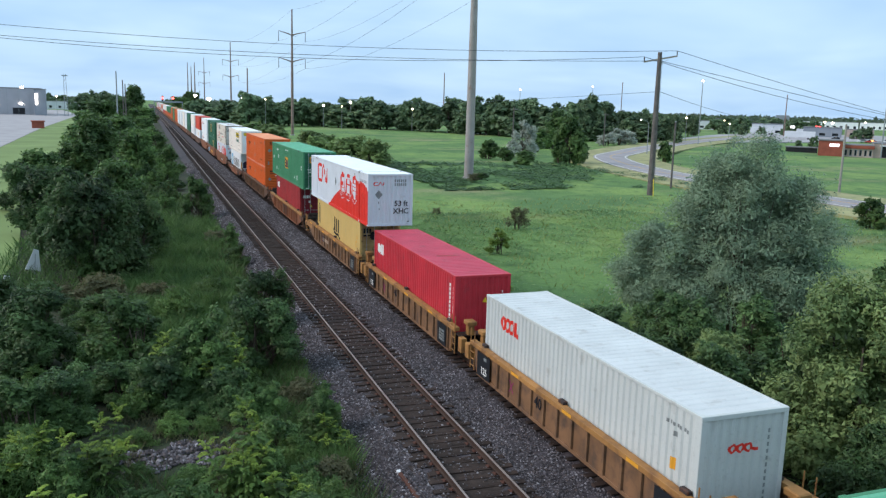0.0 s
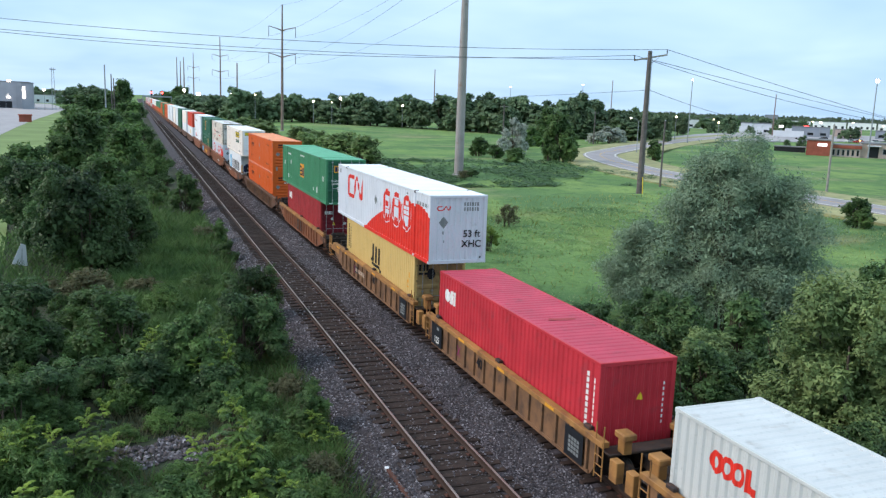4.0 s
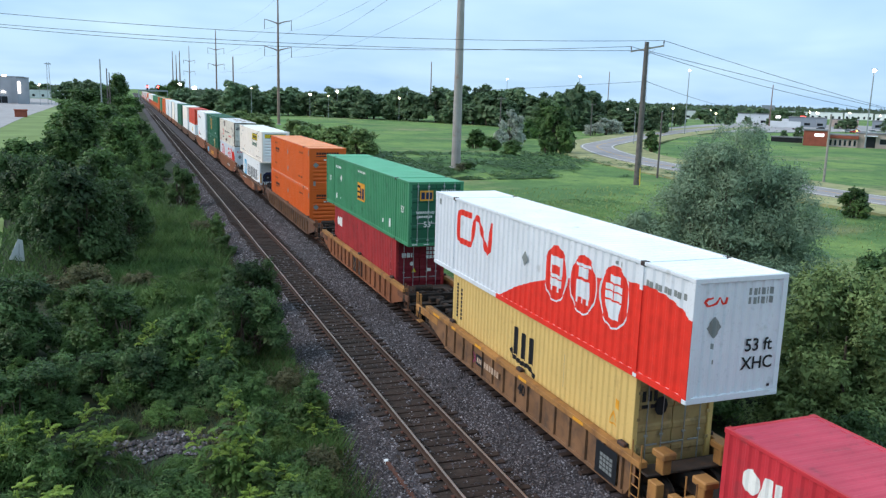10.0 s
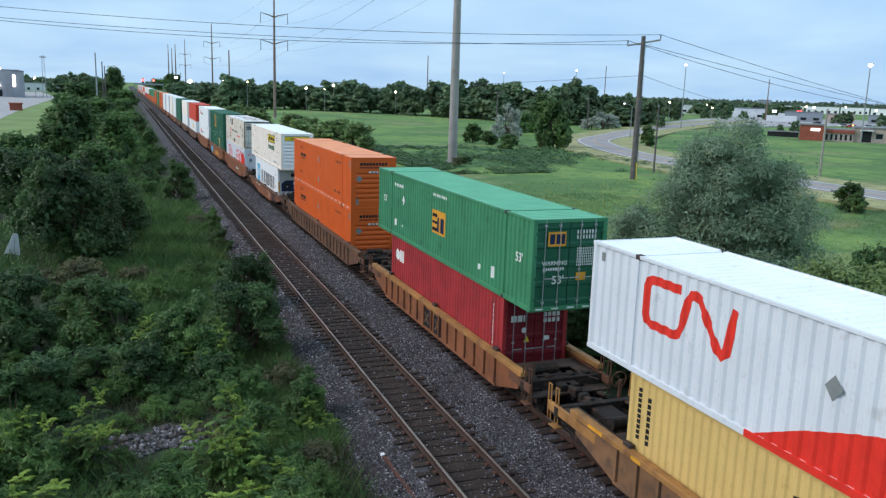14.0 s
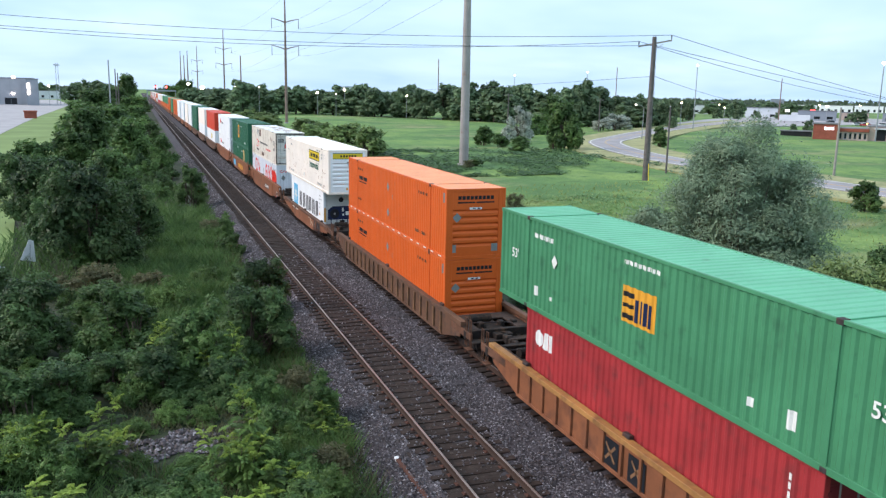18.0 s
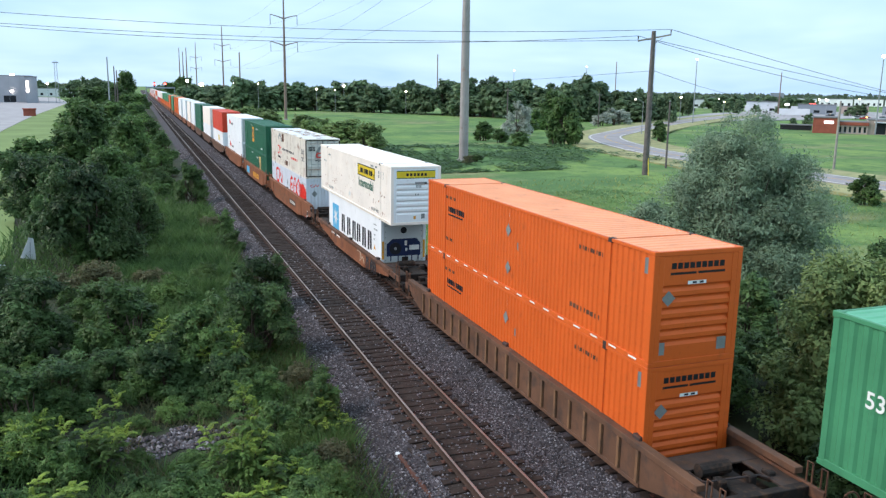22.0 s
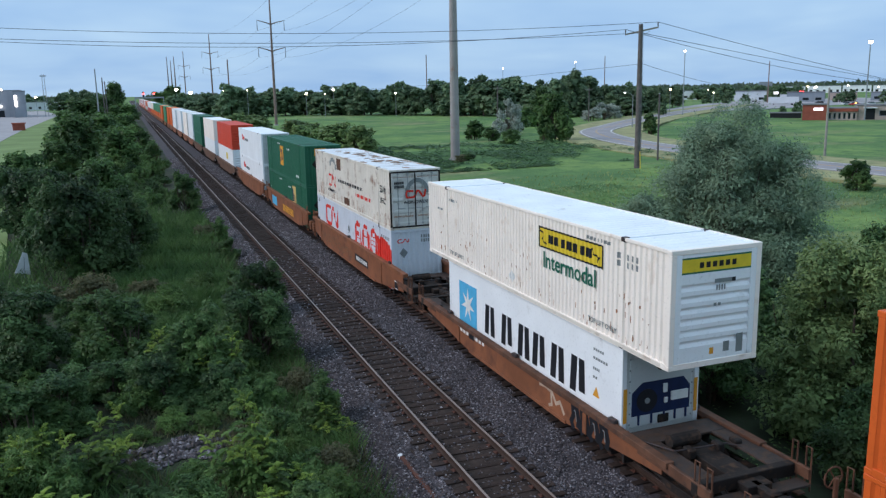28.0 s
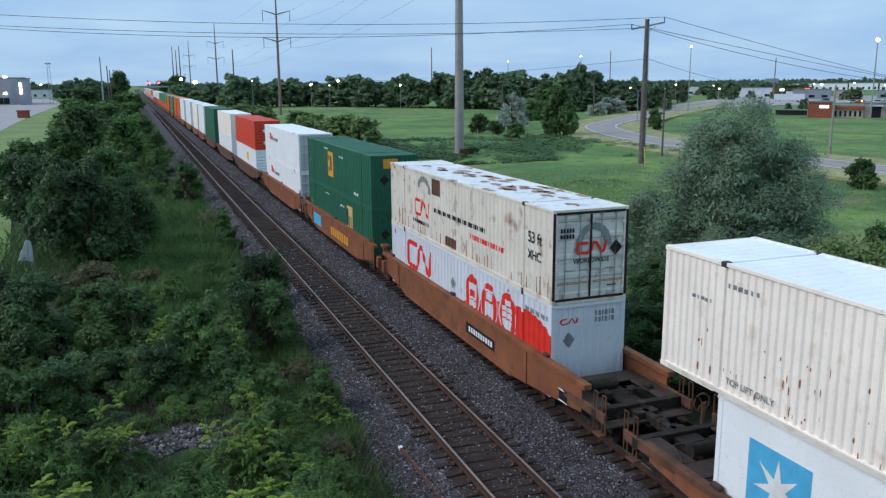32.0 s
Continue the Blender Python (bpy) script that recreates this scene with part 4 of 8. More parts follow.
    # markings
    def side(self, name, polys, mat, label="", lift=0.004):
        L, hw = self.L, self.W / 2
        polys = [[(L - u, v) for u, v in q] for q in polys]
        ob = part(name, laid(polys, self.prof, lambda u, v, d: (-hw + 0.018 + d - lift, u, v)), mat, self.ob, label)
        return tagged(ob, kind="stuff") if len(polys) > 1 and name in SMALL else ob

    def face(self, name, polys, mat, label="", lift=0.004, flat=False):
        prof = [(-5, 0.0), (5, 0.0)] if flat else self.front
        ob = part(name, laid(polys, prof, lambda u, v, d: (u, 0.03 + d - lift, v)), mat, self.ob, label)
        return tagged(ob, kind="stuff") if len(polys) > 1 and name in SMALL else ob

    def side_text(self, body, u, v, size, mat, label=""):
        ob = part("lettering", words(body, size, mat), mat, self.ob, label)
        ob.matrix_basis = Matrix.Translation((-self.W / 2 + 0.010, self.L - u, v)) @ Euler((radians(90), 0, radians(-90))).to_matrix().to_4x4()
        return ob

    def face_text(self, body, u, v, size, mat, label="", y=0.022):
        ob = part("lettering", words(body, size, mat), mat, self.ob, label)
        ob.matrix_basis = Matrix.Translation((u, y, v)) @ Euler((radians(90), 0, 0)).to_matrix().to_4x4()
        return ob


def truck(car, y, spin=True, wheels=True):
    """Two-axle truck under a car: side frames, bolster, springs and wheelsets."""
    g = Geo()
    for s in (-1, 1):
        x = s * 1.0
        g.sweep([(-0.07, 0.42), (0.07, 0.42), (0.07, 0.60), (-0.07, 0.60)], (x, y - 1.25, 0), (x, y + 1.25, 0))
        g.add([(x - 0.08, y - 0.55, 0.20), (x + 0.08, y - 0.55, 0.20), (x + 0.08, y + 0.55, 0.20), (x - 0.08, y + 0.55, 0.20),
               (x - 0.08, y - 0.95, 0.45), (x + 0.08, y - 0.95, 0.45), (x + 0.08, y + 0.95, 0.45), (x - 0.08, y + 0.95, 0.45)],
              [(0, 1, 2, 3), (4, 5, 6, 7), (0, 1, 5, 4), (1, 2, 6, 5), (2, 3, 7, 6), (3, 0, 4, 7)])
        for k in (-0.89, 0.89):
            g.box(x - 0.11, y + k - 0.16, 0.32, x + 0.11, y + k + 0.16, 0.58, 0.03)
        for k in (-0.16, 0.0, 0.16):
            g.tube([(x, y + k, 0.30), (x, y + k, 0.46)], 0.06, 8)
    g.box(-1.0, y - 0.2, 0.46, 1.0, y + 0.2, 0.70, 0.02)
    tr = part("truck", g, M["steel_black"], car, "sooty cast-steel truck")
    if not wheels:
        return
    for k in (-0.89, 0.89):
        w = Geo().tube([(-1.05, 0, 0), (1.05, 0, 0)], 0.08, 8)
        for s in (-1, 1):
            x = s * 0.745
            w.tube([(x - s * 0.09, 0, 0), (x - s * 0.088, 0, 0), (x - s * 0.055, 0, 0)], [0.44, 0.45, 0.45], 20)
            w.tube([(x - s * 0.06, 0, 0), (x + s * 0.065, 0, 0)], 0.42, 20)
            w.tube([(x + s * 0.06, 0, 0), (x + s * 0.10, 0, 0)], [0.2, 0.12], 10)
        ws = part("wheelset", w, M["steel_black"], tr, "dark steel wheels on an axle")
        ws.matrix_basis = pose(0, y + k, 0.42)
        if spin:
            SPINNERS.append((ws, y + k))


def well_car(label, y0, y1, a, b, paint, chord, style, front="end", rear="end", near=True, top=1.36, low=0.24, trim=None):
    """A well car for one bay: y0..y1 over all, well from a to b. front, rear: 'end' has its own truck and coupler, 'shared' rests on a common truck."""
    if y0 > 60.4:
        y0, y1, a, b = y0 + SLACK, y1 + SLACK, a + SLACK, b + SLACK
    car = thing("well_car", label, "railway wagon", "well cars of the train", (TRAIN_X, a, 0))
    MOVERS.append((car, TRAIN_X, a, 0))
    P, C, T = M[paint], M[chord], M[trim or chord]
    belly = 2.6 if style == "smooth" else 0.0
    L = b - a
    f, r = y0 - a, y1 - a
    body_f, body_r = max(f + 1.1, -1.9), min(r - 1.1, L + 1.9)
    for s in (-1, 1):
        x = s * 1.43
        # side wall with sloped lower ends
        g = Geo()
        for xx in (x, x - s * 0.03):
            g.v += [(xx, body_f, 0.72), (xx, belly, low), (xx, L - belly, low), (xx, body_r, 0.72), (xx, body_r, top - 0.14), (xx, body_f, top - 0.14)]
        g.f += [(0, 1, 2, 3, 4, 5), (6, 7, 8, 9, 10, 11)] + [(i, (i + 1) % 6, 6 + (i + 1) % 6, 6 + i) for i in range(6)]
        part("side_wall", g, P, car)
        part("top_chord", Geo().box(s * 1.26, body_f - 0.25, top - 0.16, s * 1.50, body_r + 0.25, top, 0.012), C, car, "worn top chord of the side")
        part("bottom_chord", Geo().box(s * 1.30, belly + 0.05, low - 0.03, s * 1.47, L - belly - 0.05, low + 0.09, 0.012), P, car)
        if style == "posts":
            n = 14 if L < 14 else 19
            for i in range(n + 1):
                y = 0.15 + i * (L - 0.3) / n
                part("post", Geo().add([(s * 1.445, y - 0.06, low + 0.08), (s * 1.445, y + 0.06, low + 0.08), (s * 1.50, y + 0.05, low + 0.10), (s * 1.50, y - 0.05, low + 0.10),
                                        (s * 1.445, y - 0.06, top - 0.17), (s * 1.445, y + 0.06, top - 0.17), (s * 1.50, y + 0.05, top - 0.17), (s * 1.50, y - 0.05, top - 0.17)],
                                       [(0, 1, 2, 3), (4, 5, 6, 7), (0, 1, 5, 4), (1, 2, 6, 5), (2, 3, 7, 6), (3, 0, 4, 7)]), M["tan"] if paint == "brown" else P, car)
        else:
            for y in (1.6, L - 1.6) if near else ():
                part("gusset", Geo().box(s * 1.435, y - 0.1, low + 0.1, s * 1.465, y + 0.1, top - 0.2, 0.01), P, car)
        if near:
            for y in (0.4, L / 2, L - 0.4):
                part("guide_shoe", Geo().box(s * 1.23, y - 0.16, top - 0.1, s * 1.38, y + 0.16, top + 0.10, 0.02), M["casting"], car)
    for y in np.linspace(0.5, L - 0.5, 5) if near else ():
        part("cross_beam", Geo().box(-1.35, y - 0.12, low - 0.02, 1.35, y + 0.12, low + 0.09, 0.01), M["steel_black"], car)
    for e, out, kind in ((0.0, f, front), (L, r, rear)):
        d = -1 if e == 0.0 else 1
        span = abs(out - e)
        part("bulkhead", Geo().box(-1.36, e + d * 0.12, low, 1.36, e + d * 0.22, 1.02, 0.01), M["steel_black"], car)
        # end deck: side sheets, a middle hole over the draft gear, outer beam
        dk = 1.06
        part("end_deck", Geo().box(-1.32, e + d * 0.22, dk - 0.06, 1.32, e + d * min(0.95, span * 0.5), dk, 0.012), M["deck"], car, "worn grey end platform")
        if kind == "end":
            part("centre_sill", Geo().box(-0.35, e + d * 0.2, 0.62, 0.35, out - d * 0.35, 0.98, 0.02), M["steel_black"], car)
            for s in (-1, 1):
                part("side_deck", Geo().box(s * 0.78, e + d * 0.96, dk - 0.06, s * 1.32, out - d * 0.95, dk, 0.012), M["deck"], car)
                part("side_rail", Geo().box(s * 1.34, e + d * 0.9, dk - 0.22, s * 1.44, out - d * 0.3, dk + 0.05, 0.012), T, car)
            part("end_beam", Geo().box(-1.45, out - d * 0.95, dk - 0.30, 1.45, out - d * 0.72, dk + 0.02, 0.015), M["steel_black"], car)
            if near:
                part("crossover_step", Geo().box(-1.35, out - d * 0.62, dk - 0.34, 1.35, out - d * 0.22, dk - 0.28, 0.01), M["deck"], car)
            part("coupler", Geo().box(-0.10, out - d * 0.6, 0.74, 0.10, out + d * 0.02, 0.98, 0.03).box(-0.16, out - d * 0.10, 0.70, 0.16, out + d * 0.16, 1.02, 0.05), M["steel_black"], car)
            if near:
                part("air_hose", Geo().tube([(0.3, out - d * 0.2, 0.8), (0.36, out, 0.55), (0.3, out + d * 0.12, 0.42)], 0.03, 6), G["tyre"], car)
            if near:
                for s in (-1, 1):
                    for yy in (out - d * 0.30, out - d * 0.72):
                        part("grab_iron", Geo().tube([(s * 1.40, yy, 0.55), (s * 1.40, yy, 1.62), (s * 1.40, yy - d * 0.16, 1.62), (s * 1.40, yy - d * 0.16, 0.55)], 0.022, 6), T, car)
                    part("step", Geo().box(s * 1.22, out - d * 0.86, 0.40, s * 1.46, out - d * 0.46, 0.44, 0.008), T, car)
                part("pan", Geo().box(-1.2, e + d * 0.9, 0.44, 1.2, out - d * 0.9, 0.50, 0.01), M["steel_black"], car)
                if d > 0:
                    bw = Geo().tube([(0.95, out - d * 0.42, 0.9), (0.95, out - d * 0.42, 1.5)], 0.06, 6)
                    ring = [(0.95 + 0.25 * math.cos(k * 0.4488), out - d * 0.34, 1.48 + 0.25 * math.sin(k * 0.4488)) for k in range(15)]
                    bw.tube(ring, 0.022, 6)
                    for k in (0, 2.1, 4.2):
                        bw.tube([(0.95, out - d * 0.36, 1.48), (0.95 + 0.25 * math.cos(k), out - d * 0.34, 1.48 + 0.25 * math.sin(k))], 0.016, 5)
                    part("brake_wheel", bw, M["rusty"], car, "rusty brake wheel on its stand")
                part("air_reservoir", Geo().tube([(-0.75, e + d * 1.25, 1.18), (0.1, e + d * 1.25, 1.18)], 0.17, 12), M["steel_black"], car, "sooty air reservoir")
                for k in (-0.5, 0.35, 0.9):
                    part("brake_gear", Geo().box(k - 0.09, e + d * 1.55, 0.9, k + 0.12, e + d * 1.85, 1.16, 0.03), M["steel_black"], car)
                part("train_line", Geo().tube([(-1.2, e + d * 0.9, 1.10), (-0.9, e + d * 1.7, 1.14), (0.6, e + d * 1.75, 1.10), (1.1, e + d * 2.2, 1.0)], 0.025, 6), M["casting"], car)
            truck(car, out - d * 1.75, near)
        else:
            part("centre_sill", Geo().box(-0.32, e + d * 0.2, 0.62, 0.32, out, 0.96, 0.02), M["steel_black"], car)
            if near:
                for s in (-1, 1):
                    x = s * 0.86
                    part("pedestal", Geo().box(x - 0.13, e + d * 0.55, dk, x + 0.13, e + d * 0.85, dk + 0.40, 0.02).box(x - 0.2, e + d * 0.46, dk + 0.40, x + 0.2, e + d * 0.94, dk + 0.58, 0.03), C, car, "flared container pedestal")
                    part("side_bracket", Geo().box(s * 1.20, e + d * 0.9, 0.5, s * 1.44, e + d * 1.25, dk + 0.02, 0.02), C, car)
                    for yy in (e + d * 0.25, e + d * 0.62):
                        part("ladder_rail", Geo().tube([(s * 1.46, yy, 0.3), (s * 1.46, yy, top + 0.45)], 0.02, 6), C, car)
                    for zz in (0.42, 0.68, 0.94, 1.2):
                        part("rung", Geo().tube([(s * 1.46, e + d * 0.25, zz), (s * 1.46, e + d * 0.62, zz)], 0.014, 6), C, car)
            if kind == "lead":
                truck(car, out, near)
    return car


def car_mark(car, name, polys, mat, label="", x=-1.455):
    """Flat paint on the side wall of a car; u is the place along the car."""
    g = Geo()
    for q in polys:
        g.add([(x, u, v) for u, v in q], [tuple(range(len(q)))])
    ob = part(name, g, mat, car, label)
    return tagged(ob, kind="stuff") if len(polys) > 1 else ob


def car_text(car, body, u, v, size, mat, x=-1.46):
    ob = part("lettering", words(body, size, mat), mat, car)
    ob.matrix_basis = Matrix.Translation((x, u, v)) @ Euler((radians(90), 0, radians(-90))).to_matrix().to_4x4()
    return ob


def star(u, v, r, n=7):
    """Star points as convex darts."""
    out = []
    for i in range(n):
        w = math.tau * i / n + 1.57
        out.append([(u, v), (u + 0.34 * r * math.cos(w - 0.45), v + 0.34 * r * math.sin(w - 0.45)), (u + r * math.cos(w), v + r * math.sin(w)),
                    (u + 0.34 * r * math.cos(w + 0.45), v + 0.34 * r * math.sin(w + 0.45))])
    return out


def placard(box, u, v, mat, r=0.17, label="tilted square placard"):
    """A flat metal holder, bolted over the ribs."""
    y, x, g = box.L - u, -box.W / 2 + 0.018, Geo()
    for dx in (0.0, -0.012):
        g.v += [(x + dx, y - r, v), (x + dx, y, v - r * 1.2), (x + dx, y + r, v), (x + dx, y, v + r * 1.2)]
    g.f += [(0, 1, 2, 3), (4, 5, 6, 7)] + [(i, (i + 1) % 4, 4 + (i + 1) % 4, 4 + i) for i in range(4)]
    return part("placard", g, mat, box.ob, label)


def red_ribbon(box, u, v, h, w, mat):
    """A ring that runs on into a folded ribbon, one red emblem."""
    t, e = h * 0.17, 0.16 * h
    a, b = u + t / 2, u + w * 0.46
    lo, hi = v + t / 2, v + h - t / 2
    loop = [(b - t * 0.45, hi), (a + e, hi), (a + e * 0.3, hi - e * 0.3), (a, hi - e), (a, lo + e), (a + e * 0.3, lo + e * 0.3), (a + e, lo), (b - e, lo), (b - e * 0.3, lo + e * 0.3), (b, lo + e),
            (b + w * 0.06, hi - e), (b + w * 0.09, hi - e * 0.2), (b + w * 0.14, hi), (b + w * 0.19, hi - e * 0.4), (u + w * 0.86, lo + e * 0.4), (u + w * 0.90, lo), (u + w * 0.95, lo + e * 0.6), (u + w, hi)]
    return box.side("emblem", band(loop, t), mat, "red ribbon emblem", 0.006)


def arc_art(box):
    """Red swoosh that rises to the front and three oval pictograms."""
    L = box.L
    curve_u, curve_v = (5.9, 7.4, 8.5, 9.5, 10.6, 12.0, 13.5, 14.5, 15.2, 15.7, 16.1), (0.0, 0.70, 1.10, 1.40, 1.68, 2.02, 2.26, 2.34, 2.27, 2.12, 1.92)
    us = np.linspace(6.2, L - 0.12, 60)
    rise = np.maximum(np.interp(us, curve_u, curve_v), box.z0 + 0.002)
    box.side("red_swoosh", [[(a, box.z0), (b, box.z0), (b, q), (a, p)] for a, b, p, q in zip(us, us[1:], rise, rise[1:])], M["red_mark"], "red swoosh painted over the white side")
    part("red_rail", Geo().box(-box.W / 2 - 0.004, 0.14, 0.002, -box.W / 2 + 0.03, L - 6.0, box.z0 + 0.003), M["red_mark"], box.ob, "red painted bottom rail")
    part("red_post", Geo().box(-box.W / 2 - 0.007, box.mids[0] - 0.063, 0.12, -box.W / 2 + 0.02, box.mids[0] + 0.063, 2.2), M["red_mark"], box.ob)
    part("red_post", Geo().box(-box.W / 2 - 0.006, 0.003, 0.12, -box.W / 2 + 0.02, 0.15, 1.95), M["red_mark"], box.ob)
    w = PAINT["white_blue"]
    for i, (u, v) in enumerate(((9.95, 1.72), (11.48, 1.73), (13.02, 1.76))):
        box.side("pictogram_ground", [oval(u, v, 0.64, 0.80, 24)], M["red_mark"], "red oval", 0.007)
        box.side("pictogram_ring", hoop(u, v - 0.02, 0.69, 0.86, 0.05), w, "thin white oval ring", 0.009)
        if i == 0:
            q = [rect(u - 0.33, v - 0.42, u + 0.33, v - 0.20), rect(u - 0.33, v - 0.16, u + 0.33, v - 0.06), rect(u - 0.36, v + 0.2, u + 0.36, v + 0.46), rect(u - 0.36, v - 0.06, u - 0.27, v + 0.2), rect(u + 0.27, v - 0.06, u + 0.36, v + 0.2), rect(u - 0.26, v - 0.56, u - 0.12, v - 0.42), rect(u + 0.12, v - 0.56, u + 0.26, v - 0.42)]
        elif i == 1:
            q = [[(u - 0.36, v - 0.40), (u + 0.36, v - 0.40), (u + 0.3, v + 0.08), (u - 0.3, v + 0.08)], rect(u - 0.22, v + 0.16, u + 0.22, v + 0.44), rect(u - 0.42, v + 0.46, u + 0.42, v + 0.54), rect(u - 0.3, v - 0.56, u - 0.2, v - 0.40), rect(u - 0.06, v - 0.56, u + 0.06, v - 0.40), rect(u + 0.2, v - 0.56, u + 0.3, v - 0.40)]
        else:
            q = [[(u - 0.22, v - 0.62), (u + 0.22, v - 0.62), (u + 0.38, v - 0.16), (u - 0.38, v - 0.16)], rect(u - 0.38, v - 0.11, u - 0.02, v + 0.08), rect(u + 0.02, v - 0.11, u + 0.38, v + 0.08), rect(u - 0.38, v + 0.12, u - 0.02, v + 0.28), rect(u + 0.02, v + 0.12, u + 0.38, v + 0.28), rect(u - 0.24, v + 0.33, u + 0.24, v + 0.52)]
        tagged(box.side("pictogram", q, w, "white vehicle pictogram in a red oval", 0.012), kind="stuff")


WHITE, BLACK = M["white_mark"], M["black_mark"]
BED_Z, STACK_Z = 0.354, 3.252


def cargo():
    """All containers, from the one nearest the bridge to the far end of the train."""
    Box("pale green container in the foremost well", -2.4, BED_Z, L40, "green", "roof_green")
    c = Box("pale grey container with red round emblem in a tan well car", 13.6, BED_Z, L40, "white_grey", "roof_dull")
    for i, u in enumerate((1.46, 1.80, 2.13, 2.36)):
        c.side("emblem", hoop(u, 2.21, 0.21, 0.26, 0.13, 14) if i < 3 else [rect(u, 1.96, u + 0.30, 2.13), rect(u, 2.13, u + 0.12, 2.46)], M["red_mark"], "red looped emblem", 0.005 + 0.001 * i)
    for i, x in enumerate((-0.22, 0.0, 0.22, 0.40)):
        c.face("emblem", hoop(x - 0.05, 2.02, 0.13, 0.12, 0.06, 12) if i < 3 else [rect(x - 0.12, 1.92, x + 0.06, 2.0)], M["red_mark"], "red looped emblem", 0.005 + 0.001 * i)
    c.face("marking", [rect(0.72, 0.6 + 0.17 * k, 0.78, 0.70 + 0.17 * k) for k in range(11)], M["grey_mark"])
    c.side("marking", dashes(10.9, 2.3, 11.8, 2.42, 7, 0.6) + dashes(11.2, 2.05, 11.4, 2.22, 1, 0.6), M["grey_mark"])
    c.side("label_plate", [rect(11.15, 1.25, 11.33, 1.55)], M["amber_mark"], "amber warning label")
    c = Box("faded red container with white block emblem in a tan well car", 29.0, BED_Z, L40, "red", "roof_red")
    block_mark(c)
    c.side("marking", dashes(11.5, 0.9, 11.62, 2.5, 1, 0.8, 9), WHITE)
    c.side("marking", dashes(11.85, 0.9, 11.95, 2.4, 1, 0.8, 8), WHITE)
    c.face("warning_label", [[(0.02, 1.75), (0.22, 1.75), (0.12, 1.98)]], M["yellow_mark"], "small yellow warning triangle")
    c.face("marking", [rect(0.84, 1.0 + 0.16 * k, 0.89, 1.09 + 0.16 * k) for k in range(8)], WHITE)
    part("roof_scuff", Geo().add([(-0.5, 4.3, 2.893), (0.1, 4.15, 2.893), (0.5, 4.25, 2.893), (0.45, 4.4, 2.893), (0.0, 4.42, 2.893), (-0.4, 4.5, 2.893)], [(0, 1, 2, 3, 4, 5)]), PAINT["red_old"], c.ob, "dark scuff on the roof")
    # mustard box with the white and red one above
    c = Box("mustard yellow container with black arch emblem in a tan well car", 44.42, BED_Z, L40, "mustard", "mustard", "mustard_door", "doors")
    arch_mark(c, 5.36, 1.35, 0.92)
    c.side("marking", dashes(0.35, 1.25, 0.47, 2.6, 1, 0.9, 10), BLACK)
    c.side("marking", dashes(0.72, 1.2, 0.84, 2.45, 1, 0.9, 8), BLACK)
    c.side("marking", dashes(8.6, 1.2, 8.66, 2.5, 1, 0.9, 1), M["grey_mark"])
    c.side("warning_label", band([(11.1, 1.3), (11.25, 1.6), (11.4, 1.3), (11.1, 1.3)], 0.05), M["amber_mark"], "amber triangle")
    c.side("label_plate", [rect(11.3, 1.75, 11.5, 2.0)], M["amber_mark"])
    c.face("emblem", [rect(-1.0, 2.2, -0.89, 2.48), rect(-0.83, 2.2, -0.72, 2.48), rect(-0.66, 2.2, -0.55, 2.48), rect(-1.0, 2.02, -0.80, 2.12), rect(-0.74, 2.02, -0.55, 2.12)], BLACK, "black arch emblem", 0.03, True)
    c.face("stain", [oval(-0.42, 2.05, 0.2, 0.26, 9)], BLACK, "black smudge", 0.03, True)
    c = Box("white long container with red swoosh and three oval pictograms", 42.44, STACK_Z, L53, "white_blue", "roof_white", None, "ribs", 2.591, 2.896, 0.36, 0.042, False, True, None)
    red_swoosh_box(c)
    c = Box("dull red container with wine red doors in a yellow well car", 63.35, BED_Z, L40, "red_old", "roof_red", "wine", "doors")
    block_mark(c)
    c.side("marking", dashes(11.3, 0.8, 11.42, 2.5, 1, 0.8, 9), WHITE)
    c.face("emblem", [rect(-0.92, 2.0, -0.72, 2.22), rect(-0.68, 2.0, -0.5, 2.22), rect(-0.46, 2.0, -0.4, 2.22)], WHITE, "white block emblem", 0.03, True)
    c.face("warning_label", [[(-0.42, 1.28), (-0.20, 1.28), (-0.31, 1.5)]], M["yellow_mark"], "", 0.03, True)
    c.face("marking", dashes(0.3, 1.9, 0.95, 2.5, 4, 0.75, 3), WHITE, "", 0.03, True)
    c.face("label_plate", [rect(0.35, 1.3, 0.55, 1.45), oval(-0.42, 1.7, 0.1, 0.1, 10)], WHITE, "", 0.03, True)
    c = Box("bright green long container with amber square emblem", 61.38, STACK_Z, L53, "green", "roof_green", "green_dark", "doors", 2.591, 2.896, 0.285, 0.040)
    square_mark(c, 7.37, 1.02, 0.94)
    placard(c, 3.75, 1.78, WHITE)
    c.side("marking", dashes(2.36, 2.28, 3.6, 2.46, 8), WHITE)
    c.side("marking", dashes(7.36, 2.48, 8.95, 2.62, 14), WHITE)
    c.side_text("53'", 1.09, 1.55, 0.42, WHITE)
    c.side_text("53'", L53 - 0.9, 1.55, 0.42, WHITE)
    c.side("label_plate", [rect(2.5, 0.5, 2.7, 0.8), rect(3.5, 0.54, 3.68, 0.66), rect(13.2, 0.45, 13.4, 0.85), rect(12.1, 0.5, 12.25, 0.7)], WHITE)
    c.face("emblem_ground", [rect(-0.78, 2.05, -0.16, 2.5)], M["amber_mark"], "amber square emblem", 0.03, True)
    c.face("emblem", [rect(-0.72, 2.12, -0.55, 2.43), rect(-0.5, 2.12, -0.36, 2.43), rect(-0.32, 2.12, -0.2, 2.43)], M["blue_mark"], "", 0.034, True)
    c.face_text("WARNING", -0.52, 1.52, 0.18, WHITE, y=0.0)
